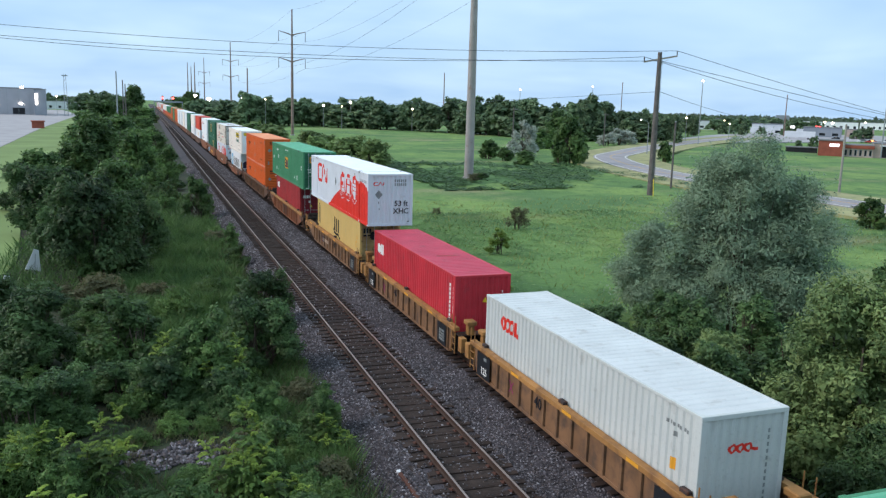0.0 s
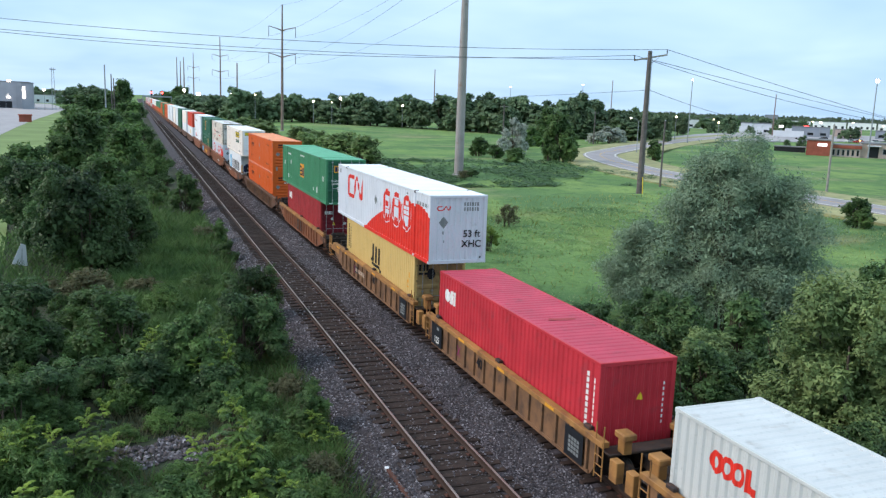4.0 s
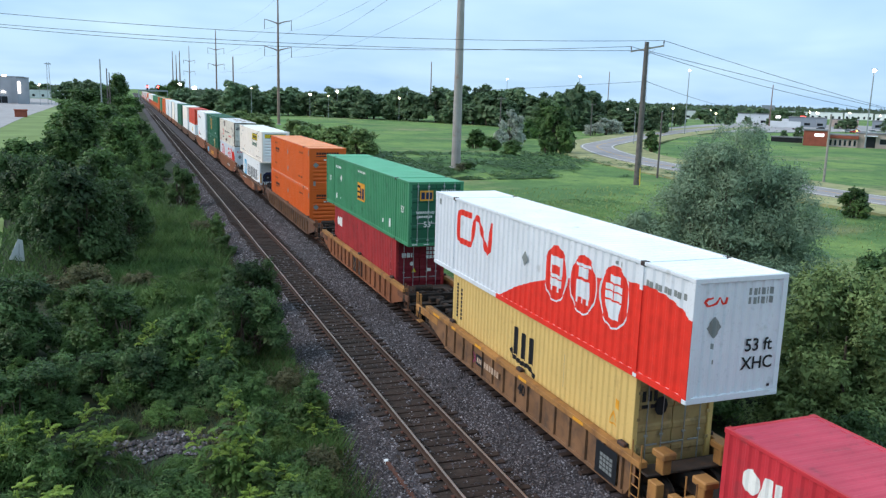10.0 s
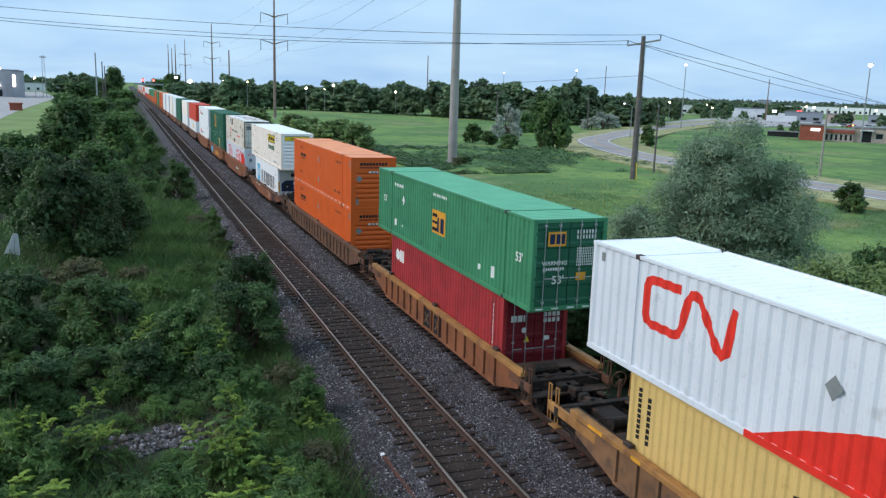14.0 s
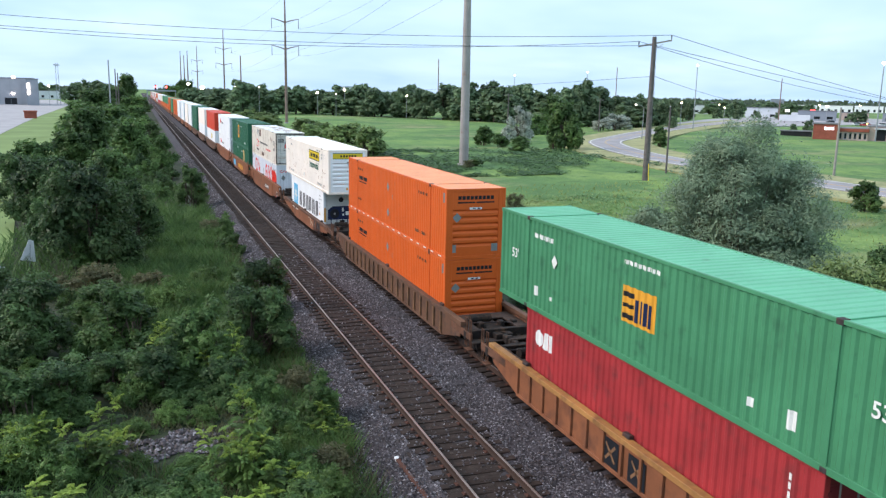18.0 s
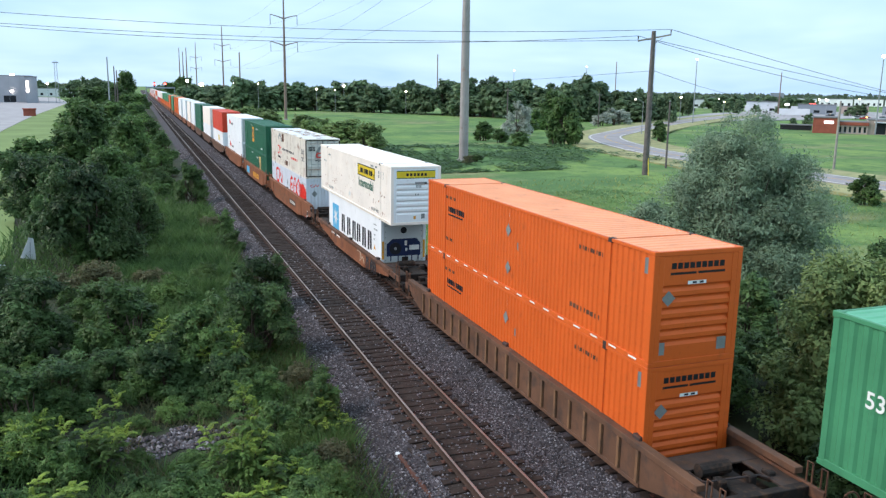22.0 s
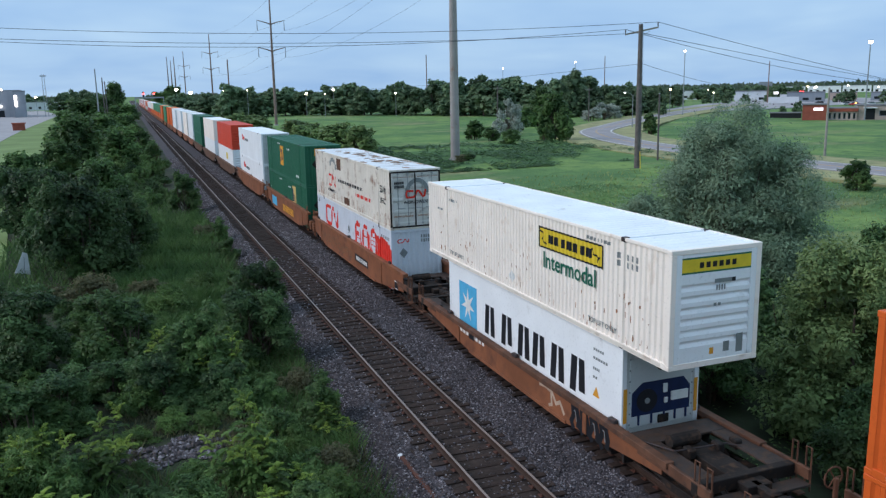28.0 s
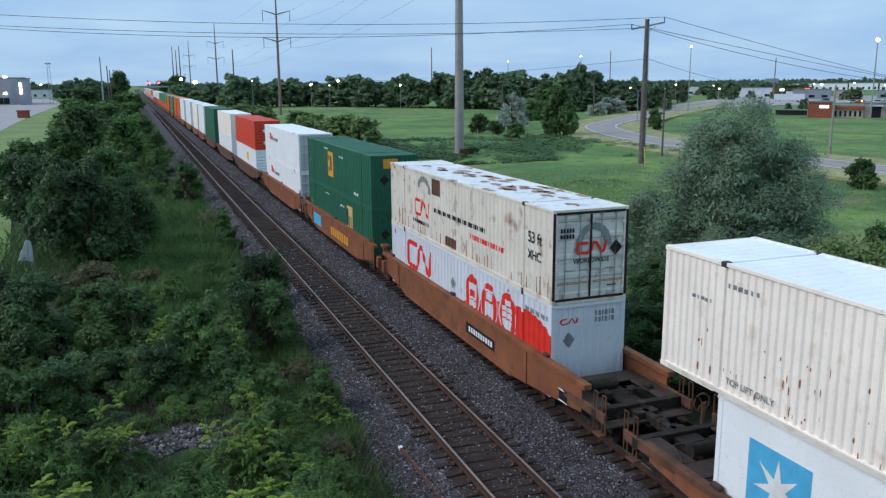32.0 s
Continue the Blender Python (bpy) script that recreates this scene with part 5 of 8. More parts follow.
    c.face("marking", dashes(-0.9, 1.28, -0.16, 1.40, 9), WHITE, "", 0.03, True)
    c.face_text("53'", -0.38, 0.98, 0.36, WHITE, y=0.0)
    c.face("marking", dashes(0.22, 2.24, 0.95, 2.56, 7, 0.5, 2), WHITE, "", 0.03, True)
    c.face("marking", dashes(0.25, 1.4, 0.85, 2.0, 9, 0.5, 7), WHITE, "", 0.03, True)
    c.face("label_plate", [rect(0.25, 0.95, 0.6, 1.2)], M["amber_mark"], "amber plate", 0.03, True)
    c.face("reflector", [rect(-1.1 + k * 0.55, 0.06, -0.85 + k * 0.55, 0.11) for k in range(4)], WHITE, "", 0.035, True)
    # two orange boxes
    for z, low in ((BED_Z, True), (STACK_Z, False)):
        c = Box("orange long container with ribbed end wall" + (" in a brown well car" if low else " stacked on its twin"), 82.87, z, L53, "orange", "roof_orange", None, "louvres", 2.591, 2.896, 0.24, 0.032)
        c.side("emblem", dashes(2.3, 1.83, 4.02, 2.10, 9, 0.82), BLACK, "black block emblem with underline", 0.006)
        c.side("marking", dashes(1.9, 2.35, 3.1, 2.5, 8, 0.6) + dashes(1.9, 0.7, 3.0, 0.85, 7, 0.6) + dashes(12.6, 2.3, 13.9, 2.45, 9, 0.6) + dashes(12.2, 0.55, 13.9, 0.72, 9, 0.6), M["rusty"])
        c.side("underline", [rect(2.3, 1.72, 3.8, 1.78)], BLACK, "black underline", 0.006)
        placard(c, 7.96, 1.96 if low else 2.06, M["grey_mark"], 0.19)
        if not low:
            placard(c, 8.0, 0.8, M["grey_mark"], 0.19)
        c.side("chalk", [rect(7.94, 2.3, 7.98, 2.6)], WHITE)
        c.side("label_plate", [rect(15.75, 2.3, 15.85, 2.7), rect(8.6, 1.5, 8.75, 1.75)], M["grey_mark"])
        for k in range(17):
            part("reflector", Geo().box(-c.W / 2 - 0.004, 0.5 + k * 0.93, 0.06, -c.W / 2 + 0.01, 0.85 + k * 0.93, 0.11), WHITE, c.ob)
        c.face("emblem", dashes(-0.78, 2.42, 0.8, 2.62, 9, 0.82) + [rect(-0.8, 2.30, -0.05, 2.36), rect(0.0, 2.30, 0.8, 2.36)], BLACK, "black block emblem with underline", 0.012, True)
        c.face("label_plate", [rect(-0.28, 2.04, 0.26, 2.13)], WHITE, "", 0.012, True)
        c.face("marking", [rect(-0.14, 2.06, -0.02, 2.11), rect(0.06, 2.06, 0.18, 2.11)], BLACK, "", 0.014, True)
        for x, v in ((-0.82, 1.72), (-0.98, 0.46), (0.85, 0.46)):
            if low and v < 1:
                continue
            c.face("placard", [[(x - 0.2, v), (x, v - 0.2), (x + 0.2, v), (x, v + 0.2)]] if v > 1 else [rect(x - 0.14, v - 0.16, x + 0.14, v + 0.16)], M["grey_mark"], "grey square placard", 0.016, True)
    # white pair
    c = Box("smooth white refrigerated container with dark lettering blocks and blue star", 106.5, BED_Z, L40, "white", "roof_white", "white_grey", "flat", 2.438, 2.896, 0.3, 0.0, True)
    reefer(c)
    c = Box("chalky white long container with yellow sign and rust marks", 104.52, STACK_Z, L53, "ivory", "roof_white", "white", "louvres", 2.591, 2.896, 0.215, 0.036)
    c.side("sign", [rect(9.62, 1.88, 13.26, 2.52)], M["yellow_mark"], "yellow sign board", 0.008)
    c.side("sign_border", [rect(9.62, 2.47, 13.26, 2.52), rect(9.62, 1.88, 13.26, 1.93), rect(9.62, 1.93, 9.68, 2.47), rect(13.2, 1.93, 13.26, 2.47)], BLACK, "", 0.012)
    c.side("sign_emblem", dashes(10.25, 2.03, 12.75, 2.37, 7, 0.72), BLACK, "black block lettering", 0.012)
    c.side("sign_scroll", band([(9.75, 2.4), (9.95, 2.3), (9.85, 2.15), (10.1, 2.02)], 0.05) + band([(12.65, 2.35), (12.8, 2.2), (13.05, 2.15), (12.95, 2.0)], 0.05), BLACK, "", 0.012)
    c.side_text("Intermodal", 11.43, 1.52, 0.68, M["green_mark"], "dark green lettering")
    c.side("marking", dashes(2.1, 2.35, 3.1, 2.48, 6, 0.6) + dashes(12.4, 2.56, 13.6, 2.68, 7, 0.6) + dashes(13.9, 2.1, 14.9, 2.5, 5, 0.6, 2) + dashes(1.0, 1.9, 1.7, 2.0, 5, 0.6), M["grey_mark"])
    c.side_text("TOP LIFT ONLY", 2.95, 0.38, 0.2, M["grey_mark"])
    c.side_text("TOP LIFT ONLY", 13.25, 0.38, 0.2, M["grey_mark"])
    r = random.Random(4)
    c.side("rust_spot", [oval(r.uniform(1, 15.5), r.choice((0.3, 0.45, 0.9, 1.3)) + r.uniform(-0.15, 0.15), r.uniform(0.008, 0.020), r.uniform(0.02, 0.11), 7) for _ in range(110)], M["speck"], "rust spots", 0.006)
    c.side("placard", [[(7.57, 0.56), (7.77, 0.32), (7.97, 0.56), (7.77, 0.80)]], WHITE, "torn white placard", 0.008)
    part("rail_plank", Geo().box(-c.W / 2 - 0.006, 0.3, 0.03, -c.W / 2 + 0.01, c.L - 0.3, 0.12), PAINT["cream"], c.ob)
    c.face("sign", [rect(-1.04, 2.30, 1.05, 2.69)], M["yellow_mark"], "yellow sign board", 0.012, True)
    c.face("sign_border", [rect(-1.04, 2.65, 1.05, 2.69), rect(-1.04, 2.30, 1.05, 2.34)], M["green_mark"], "", 0.014, True)
    c.face("sign_emblem", dashes(-0.5, 2.40, 0.62, 2.58, 6, 0.65), BLACK, "", 0.015, True)
    c.face("vent", [rect(-0.05, 2.02, 0.55, 2.12)], M["grey_mark"], "", 0.012, True)
    c.face("vent", [rect(0.45, 2.02, 0.56, 2.12)], BLACK, "", 0.015, True)
    c.face("label_plate", [rect(0.28, 0.3, 0.46, 0.55), rect(0.66, 0.24, 0.86, 0.7)], M["grey_mark"], "", 0.012, True)
    c.face("label_plate", [rect(-0.12, 0.28, 0.0, 0.44)], M["amber_mark"], "", 0.012, True)
    c.face("marking", dashes(0.0, 1.82, 0.3, 2.0, 4, 0.6) + dashes(-0.05, 1.45, 0.2, 1.55, 2, 0.6), M["grey_mark"], "", 0.012, True)
    # rusty white over white and red
    c = Box("white long container with red swoosh and three oval pictograms", 126.1, BED_Z, L53, "white_blue", "roof_white", None, "ribs", 2.591, 2.896, 0.36, 0.042, False, True, None)
    red_swoosh_box(c, False)
    c = Box("rust-stained white long container with grey doors", 126.1, STACK_Z, L53, "cream", "roof_rusty", "door_grey", "doors", 2.591, 2.896, 0.33, 0.03)
    red_ribbon(c, 3.4, 0.92, 0.74, 1.85, M["red_mark"])
    c.side("marking", dashes(3.1, 0.55, 5.3, 0.76, 8, 0.75), BLACK)
    c.side("marking", dashes(5.9, 1.32, 11.2, 1.55, 26, 0.7), BLACK)
    c.side("marking", dashes(9.7, 0.9, 12.7, 1.14, 13, 0.7), M["red_mark"])
    c.side("rust_panel", [rect(5.64, 2.06, 6.62, 2.72), rect(7.2, 0.22, 8.3, 0.6)], M["rusty"], "rusted repair panel", 0.006)
    c.side("faded_arc", hoop(4.6, 2.0, 0.85, 0.7, 0.24, 20)[0:9], M["grey_mark"], "", 0.005)
    c.side_text("53 ft", L53 - 1.2, 1.85, 0.5, BLACK)
    c.side_text("XHC", L53 - 1.2, 1.3, 0.42, BLACK)
    r = random.Random(8)
    c.side("rust_streak", [rect(u, 0.16, u + r.uniform(0.03, 0.09), 0.2 + r.uniform(0.1, 0.75)) for u in [r.uniform(0.2, 15.9) for _ in range(46)]], M["speck"], "rust streaks", 0.005)
    scuffs = Geo()
    for _ in range(46):
        x, y = r.gauss(0.2, 0.5), r.gauss(7.2, 2.6)
        if 0.4 < y < 15.7:
            scuffs.add([(x + 0.26 * q * math.cos(k * 1.05), y + 0.55 * q * math.sin(k * 1.05), 2.893) for k, q in enumerate([r.uniform(0.2, 1.0) for _ in range(6)])], [tuple(range(6))])
    tagged(part("roof_rust", scuffs, M["stain"], c.ob, "rust patches on the roof"), kind="stuff")
    c.face("faded_arc", hoop(0.1, 1.75, 0.62, 0.72, 0.2, 20)[:11], M["grey_mark"], "", 0.03, True)
    c.face("emblem", band([(-0.1, 1.85), (-0.42, 1.85), (-0.48, 1.7), (-0.42, 1.55), (-0.1, 1.55), (0.0, 1.62), (0.08, 1.85), (0.18, 1.85), (0.38, 1.56), (0.46, 1.6), (0.52, 1.9)], 0.09), M["red_mark"], "red ribbon emblem", 0.034, True)
    c.face("marking", dashes(-1.05, 2.0, -0.55, 2.35, 5, 0.7, 2) + dashes(0.6, 0.45, 0.95, 0.52, 4), BLACK, "", 0.03, True)
    c.face("placard", [[(0.65, 1.65), (0.87, 1.4), (1.09, 1.65), (0.87, 1.9)]], M["steel_black"], "dark tilted placard", 0.035, True)
    c.face_text("WORLDWIDE", 0.02, 1.31, 0.2, BLACK, "black lettering", -0.006)
    for g, lab in ((Geo().box(-1.29, -0.012, 0.14, -1.20, 0.02, 2.80, 0.01), "black door gasket"), (Geo().box(1.20, -0.012, 0.14, 1.29, 0.02, 2.80, 0.01), "black door gasket"), (Geo().box(-1.19, -0.010, 2.74, 1.19, 0.02, 2.82, 0.01), "black door gasket"),
                   (Geo().box(-1.19, -0.010, 0.10, 1.19, 0.02, 0.18, 0.01), "black door gasket"), (Geo().box(-0.03, -0.010, 0.19, 0.03, 0.03, 2.73, 0.01), "black seam between the doors")):
        part("gasket", g, M["steel_black"], c.ob, lab)
    for v in (0.62, 0.66, 2.52):
        c.face("rust_line", [rect(-1.12, v, -0.1, v + 0.02), rect(0.1, v, 1.12, v + 0.02)], M["speck"], "rust line", 0.03, True)
    # dark green pair
    for z in (BED_Z, STACK_Z):
        c = Box("dark green long container with amber emblem", 145.8, z, L53, "green_dark", "green_dark", None, "ribs", 2.591, 2.896, 0.33, 0.03)
        if z > 1:
            c.side("emblem_ground", [rect(6.1, 0.85, 7.55, 2.4)], M["amber_mark"], "tall amber emblem")
            c.side("emblem", [rect(6.3, 1.85, 6.6, 2.15), rect(6.3, 1.15, 6.6, 1.45), rect(6.8, 1.25, 7.1, 2.15)], M["blue_mark"], "", 0.008)
            c.face("emblem_ground", [rect(-0.6, 2.2, 0.2, 2.7)], M["amber_mark"], "amber emblem", 0.01)
        else:
            c.side("emblem_ground", [rect(10.6, 1.1, 11.9, 2.5)], PAINT["mustard"], "pale yellow emblem")
            c.side("emblem", [rect(10.75, 1.3, 11.0, 2.3), rect(11.2, 1.3, 11.4, 1.9), rect(11.55, 1.3, 11.75, 1.9)], M["blue_mark"], "", 0.008)
        c.face("placard", [[(-0.8, 1.6), (-0.55, 1.3), (-0.3, 1.6), (-0.55, 1.9)]], M["steel_black"], "", 0.008)
        c.side("marking", dashes(12.5, 0.4, 13.5, 0.6, 5) + dashes(0.6, 1.3, 0.9, 1.6, 1) + dashes(5.2, 2.5, 6.3, 2.6, 5) + dashes(9.0, 2.2, 10.2, 2.35, 6), WHITE)
    for z in (BED_Z, STACK_Z):
        c = Box("clean white long container with small red and black emblem", 165.4, z, L53, "white", "roof_white", "white_grey", "doors", 2.591, 2.896, 0.33, 0.012)
        c.side("emblem", [rect(2.7, 1.75, 3.5, 2.3), rect(3.65, 1.75, 4.3, 2.1)], M["red_mark"], "red block emblem", 0.006)
        c.side("emblem", dashes(4.5, 1.65, 6.9, 2.0, 4, 0.75), BLACK, "", 0.007)
    c = Box("white long container with yellow emblem in a dark well car", 188.5, BED_Z, L53, "white", "roof_white", None, "louvres", 2.591, 2.896, 0.33, 0.02, False, False)
    c.side("emblem", [rect(9.0, 1.4, 10.6, 2.2)], M["yellow_mark"], "yellow emblem")
    c = Box("orange red long container with two pale placards", 188.5, STACK_Z, L53, "vermilion", "vermilion", None, "louvres", 2.591, 2.896, 0.33, 0.02, False, False)
    for v in (0.7, 1.9):
        c.face("placard", [[(-0.5, v), (-0.2, v - 0.3), (0.1, v), (-0.2, v + 0.3)]], WHITE, "white tilted placard", 0.02, True)
    for z, p in ((BED_Z, "white"), (STACK_Z, "ivory")):
        Box("cream white long container", 209.6, z, L53, p, "roof_white", None, "ribs", 2.591, 2.896, 0.33, 0.02, False, False)
    for z in (BED_Z, STACK_Z):
        Box("dark green long container", 231.4, z, L53, "green_dark", "green_dark", None, "ribs", 2.591, 2.896, 0.33, 0.02, False, False)
    for y, n, p in ((250.6, L40, "white"), (266.0, L40, "ivory"), (284.1, L53, "white"), (306.4, L53, "white"), (325.8, L40, "orange"), (341.2, L40, "orange"),
                    (361.5, L53, "green"), (386.3, L53, "orange")):
        for z in (BED_Z, STACK_Z):
            Box({"white": "white", "ivory": "cream white", "orange": "orange", "green": "green"}[p] + " container far down the train", y, z, n, p, {"orange": "roof_orange", "green": "roof_green"}.get(p, "roof_white"), None, "ribs", 2.5, 2.896, 0.4, 0.02, False, False)
    y = 406.5
    for top, low in (("green", "orange"),) * 4 + (("ivory", "orange"),) * 2 + (("white", "red"),) * 3 + (("orange", "white_grey"),) * 3 + (("white", "orange"), ("white_grey", "red"), ("red", "white")) * 4:
        for z, p in ((BED_Z, low), (STACK_Z, top)):
            Box({"white": "white", "ivory": "cream white", "orange": "orange", "green": "green", "red": "red", "white_grey": "pale grey"}[p] + " container far down the train", y, z, L53, p, "roof_white" if p[0] in "wi" else p, None, "ribs", 2.5, 2.896, 0.8, 0.02, False, False)
        y += 20.4


def block_mark(c):
    for q in (oval(0.84, 2.06, 0.24, 0.27, 12), [(1.02, 1.80), (1.44, 1.80), (1.40, 2.34), (1.22, 2.34)], rect(1.5, 1.80, 1.64, 2.34)):
        c.side("emblem_block", [q], WHITE, "white emblem block", 0.006)


def arch_mark(c, u, v, h):
    w = 0.235
    for k in range(3):
        c.side("emblem_block", [rect(u + 0.54 * k, v, u + 0.54 * k + 0.30, v + h * (0.92 if k else 1.0))], BLACK, "black emblem block", 0.006)
    c.side("emblem_swash", band([(u - 0.22, v + 0.12), (u - 0.05, v - 0.10), (u + 0.5, v - 0.16), (u + 1.1, v - 0.12), (u + 1.5, v - 0.32)], 0.15), BLACK, "black swash under the emblem", 0.008)


def square_mark(c, u, v, h):
    c.side("emblem_ground", [rect(u, v, u + 1.48, v + h)], M["amber_mark"], "amber square emblem", 0.006)
    for k, (v0, v1) in enumerate(((0.1, 0.24), (0.41, 0.52), (0.7, 0.84))):
        c.side("emblem_bar", [rect(u + 0.08, v + v0 * h, u + 0.52, v + v1 * h)], BLACK, "dark emblem bar", 0.010)
    for a, b in ((0.60, 0.74), (0.80, 0.92), (0.98, 1.10), (1.18, 1.30)):
        c.side("emblem_bar", [rect(u + a, v + 0.10 * h, u + b, v + 0.72 * h)], M["blue_mark"], "blue emblem bar", 0.010)


def red_swoosh_box(c, upper=True):
    arc_art(c)
    red_ribbon(c, 2.3, 1.26, 1.28, 3.1, M["red_mark"])
    placard(c, 8.0, 1.74, M["grey_mark"], 0.2)
    c.side("marking", dashes(13.0, 2.38, 13.4, 2.72, 2, 0.5) + dashes(0.4, 2.4, 0.6, 2.7, 1), M["grey_mark"])
    c.side("marking", dashes(14.3, 2.3, 15.9, 2.5, 9), M["grey_mark"])
    c.face("emblem", band([(-0.72, 2.42), (-0.9, 2.42), (-0.95, 2.34), (-0.9, 2.26), (-0.72, 2.26), (-0.66, 2.3), (-0.6, 2.42), (-0.55, 2.42), (-0.45, 2.27), (-0.4, 2.3), (-0.38, 2.43)], 0.045), M["red_mark"], "small red ribbon emblem")
    c.face("placard", [[(-0.88, 1.75), (-0.66, 1.5), (-0.44, 1.75), (-0.66, 2.0)]], M["grey_mark"], "grey tilted placard", 0.01)
    c.face("marking", dashes(0.25, 2.2, 0.95, 2.62, 6, 0.65, 2), M["grey_mark"])
    if upper:
        c.face_text("53 ft", 0.62, 1.25, 0.42, BLACK)
        c.face_text("XHC", 0.62, 0.82, 0.42, BLACK)
        c.face("marking", [rect(1.02, 0.2, 1.1, 0.27)], BLACK)
        c.face("wear", [rect(-0.69, 1.25, -0.64, 1.38), rect(-0.65, 0.9, -0.61, 1.0)], M["grey_mark"])


def reefer(c):
    """Insulated box: smooth sides, dark lettering blocks, blue square with a star, cooling machine in the end."""
    for k, u in enumerate((3.39, 4.72, 5.94, 7.10, 8.24, 9.36)):
        v, h = 0.86, 1.08
        a = u + 0.06 * (k % 3)
        c.side("letter_block", [[(a, v), (a + 0.34, v), (a + 0.42, v + h), (a + 0.08, v + h)]], BLACK, "dark block of a brand name", 0.006)
        c.side("letter_block", [[(a + 0.52, v + 0.1 * (k % 2)), (a + 0.86, v + 0.1 * (k % 2)), (a + 0.80, v + h), (a + 0.5, v + h)]], BLACK, "dark block of a brand name", 0.006)
    c.side("emblem_ground", [rect(1.0, 0.68, 2.68, 2.30)], M["sky_mark"], "light blue square with a white star", 0.006)
    c.side("emblem", star(1.84, 1.5, 0.66), WHITE, "white star", 0.010)
    c.side("warning_label", [[(10.75, 1.1), (11.1, 1.1), (10.92, 1.4)]], M["amber_mark"], "", 0.006)
    c.side("marking", dashes(10.75, 2.4, 11.3, 2.5, 5) + dashes(10.75, 2.15, 11.5, 2.25, 6) + dashes(10.75, 1.85, 11.1, 1.95, 4) + dashes(10.75, 1.6, 11.0, 1.7, 2), M["grey_mark"], "", 0.006)
    ob = c.ob
    unit = part("cooling_unit", Geo().box(-0.98, -0.004, 0.62, 0.98, 0.05, 2.55, 0.02), PAINT["white_grey"], ob, "grey cooling machine panel")
    part("machine_bay", Geo().add([(-0.92, -0.012, 0.95), (0.92, -0.012, 0.95), (0.92, -0.012, 1.6), (0.7, -0.012, 1.86), (-0.6, -0.012, 1.86), (-0.92, -0.012, 1.6)], [(0, 1, 2, 3, 4, 5)]), M["blue_mark"], ob, "dark blue machinery bay")
    g = Geo().tube([(-0.45, -0.03, 1.35), (-0.45, 0.0, 1.35)], 0.32, 20)
    part("fan", g, BLACK, ob, "round condenser fan")
    part("fan_hub", Geo().tube([(-0.45, -0.05, 1.35), (-0.45, -0.03, 1.35)], 0.08, 10), M["grey_mark"], ob)
    part("control_box", Geo().box(0.3, -0.06, 1.25, 0.84, -0.01, 1.5, 0.01), WHITE, ob, "pale control box")
    part("gauge", Geo().box(0.05, -0.05, 1.5, 0.18, -0.01, 1.75, 0.01).box(0.08, -0.05, 1.2, 0.2, -0.01, 1.36, 0.02), WHITE, ob)
    for x in (-0.7, -0.3, 0.1, 0.45, 0.8):
        part("pipe", Geo().tube([(x, -0.02, 0.70), (x, -0.02, 0.96)], 0.03, 6), M["blue_mark"], ob)
    part("compressor", Geo().box(-0.1, -0.05, 0.66, 0.25, 0.0, 0.9, 0.03), M["steel_black"], ob)
    part("evaporator_vent", Geo().tube([(0.0, -0.012, 2.3), (0.0, 0.0, 2.3)], [0.16, 0.18], 14), BLACK, ob)
    for s in (-1, 1):
        part("label_strip", Geo().box(s * 1.06, -0.008, 0.8, s * 1.17, 0.0, 1.75), M["amber_mark"], ob, "amber strip")
        for k in range(7):
            part("bolt", Geo().box(s * 0.98 - 0.02, -0.014, 0.72 + k * 0.3, s * 0.98 + 0.02, 0.0, 0.76 + k * 0.3), M["grey_mark"], ob)


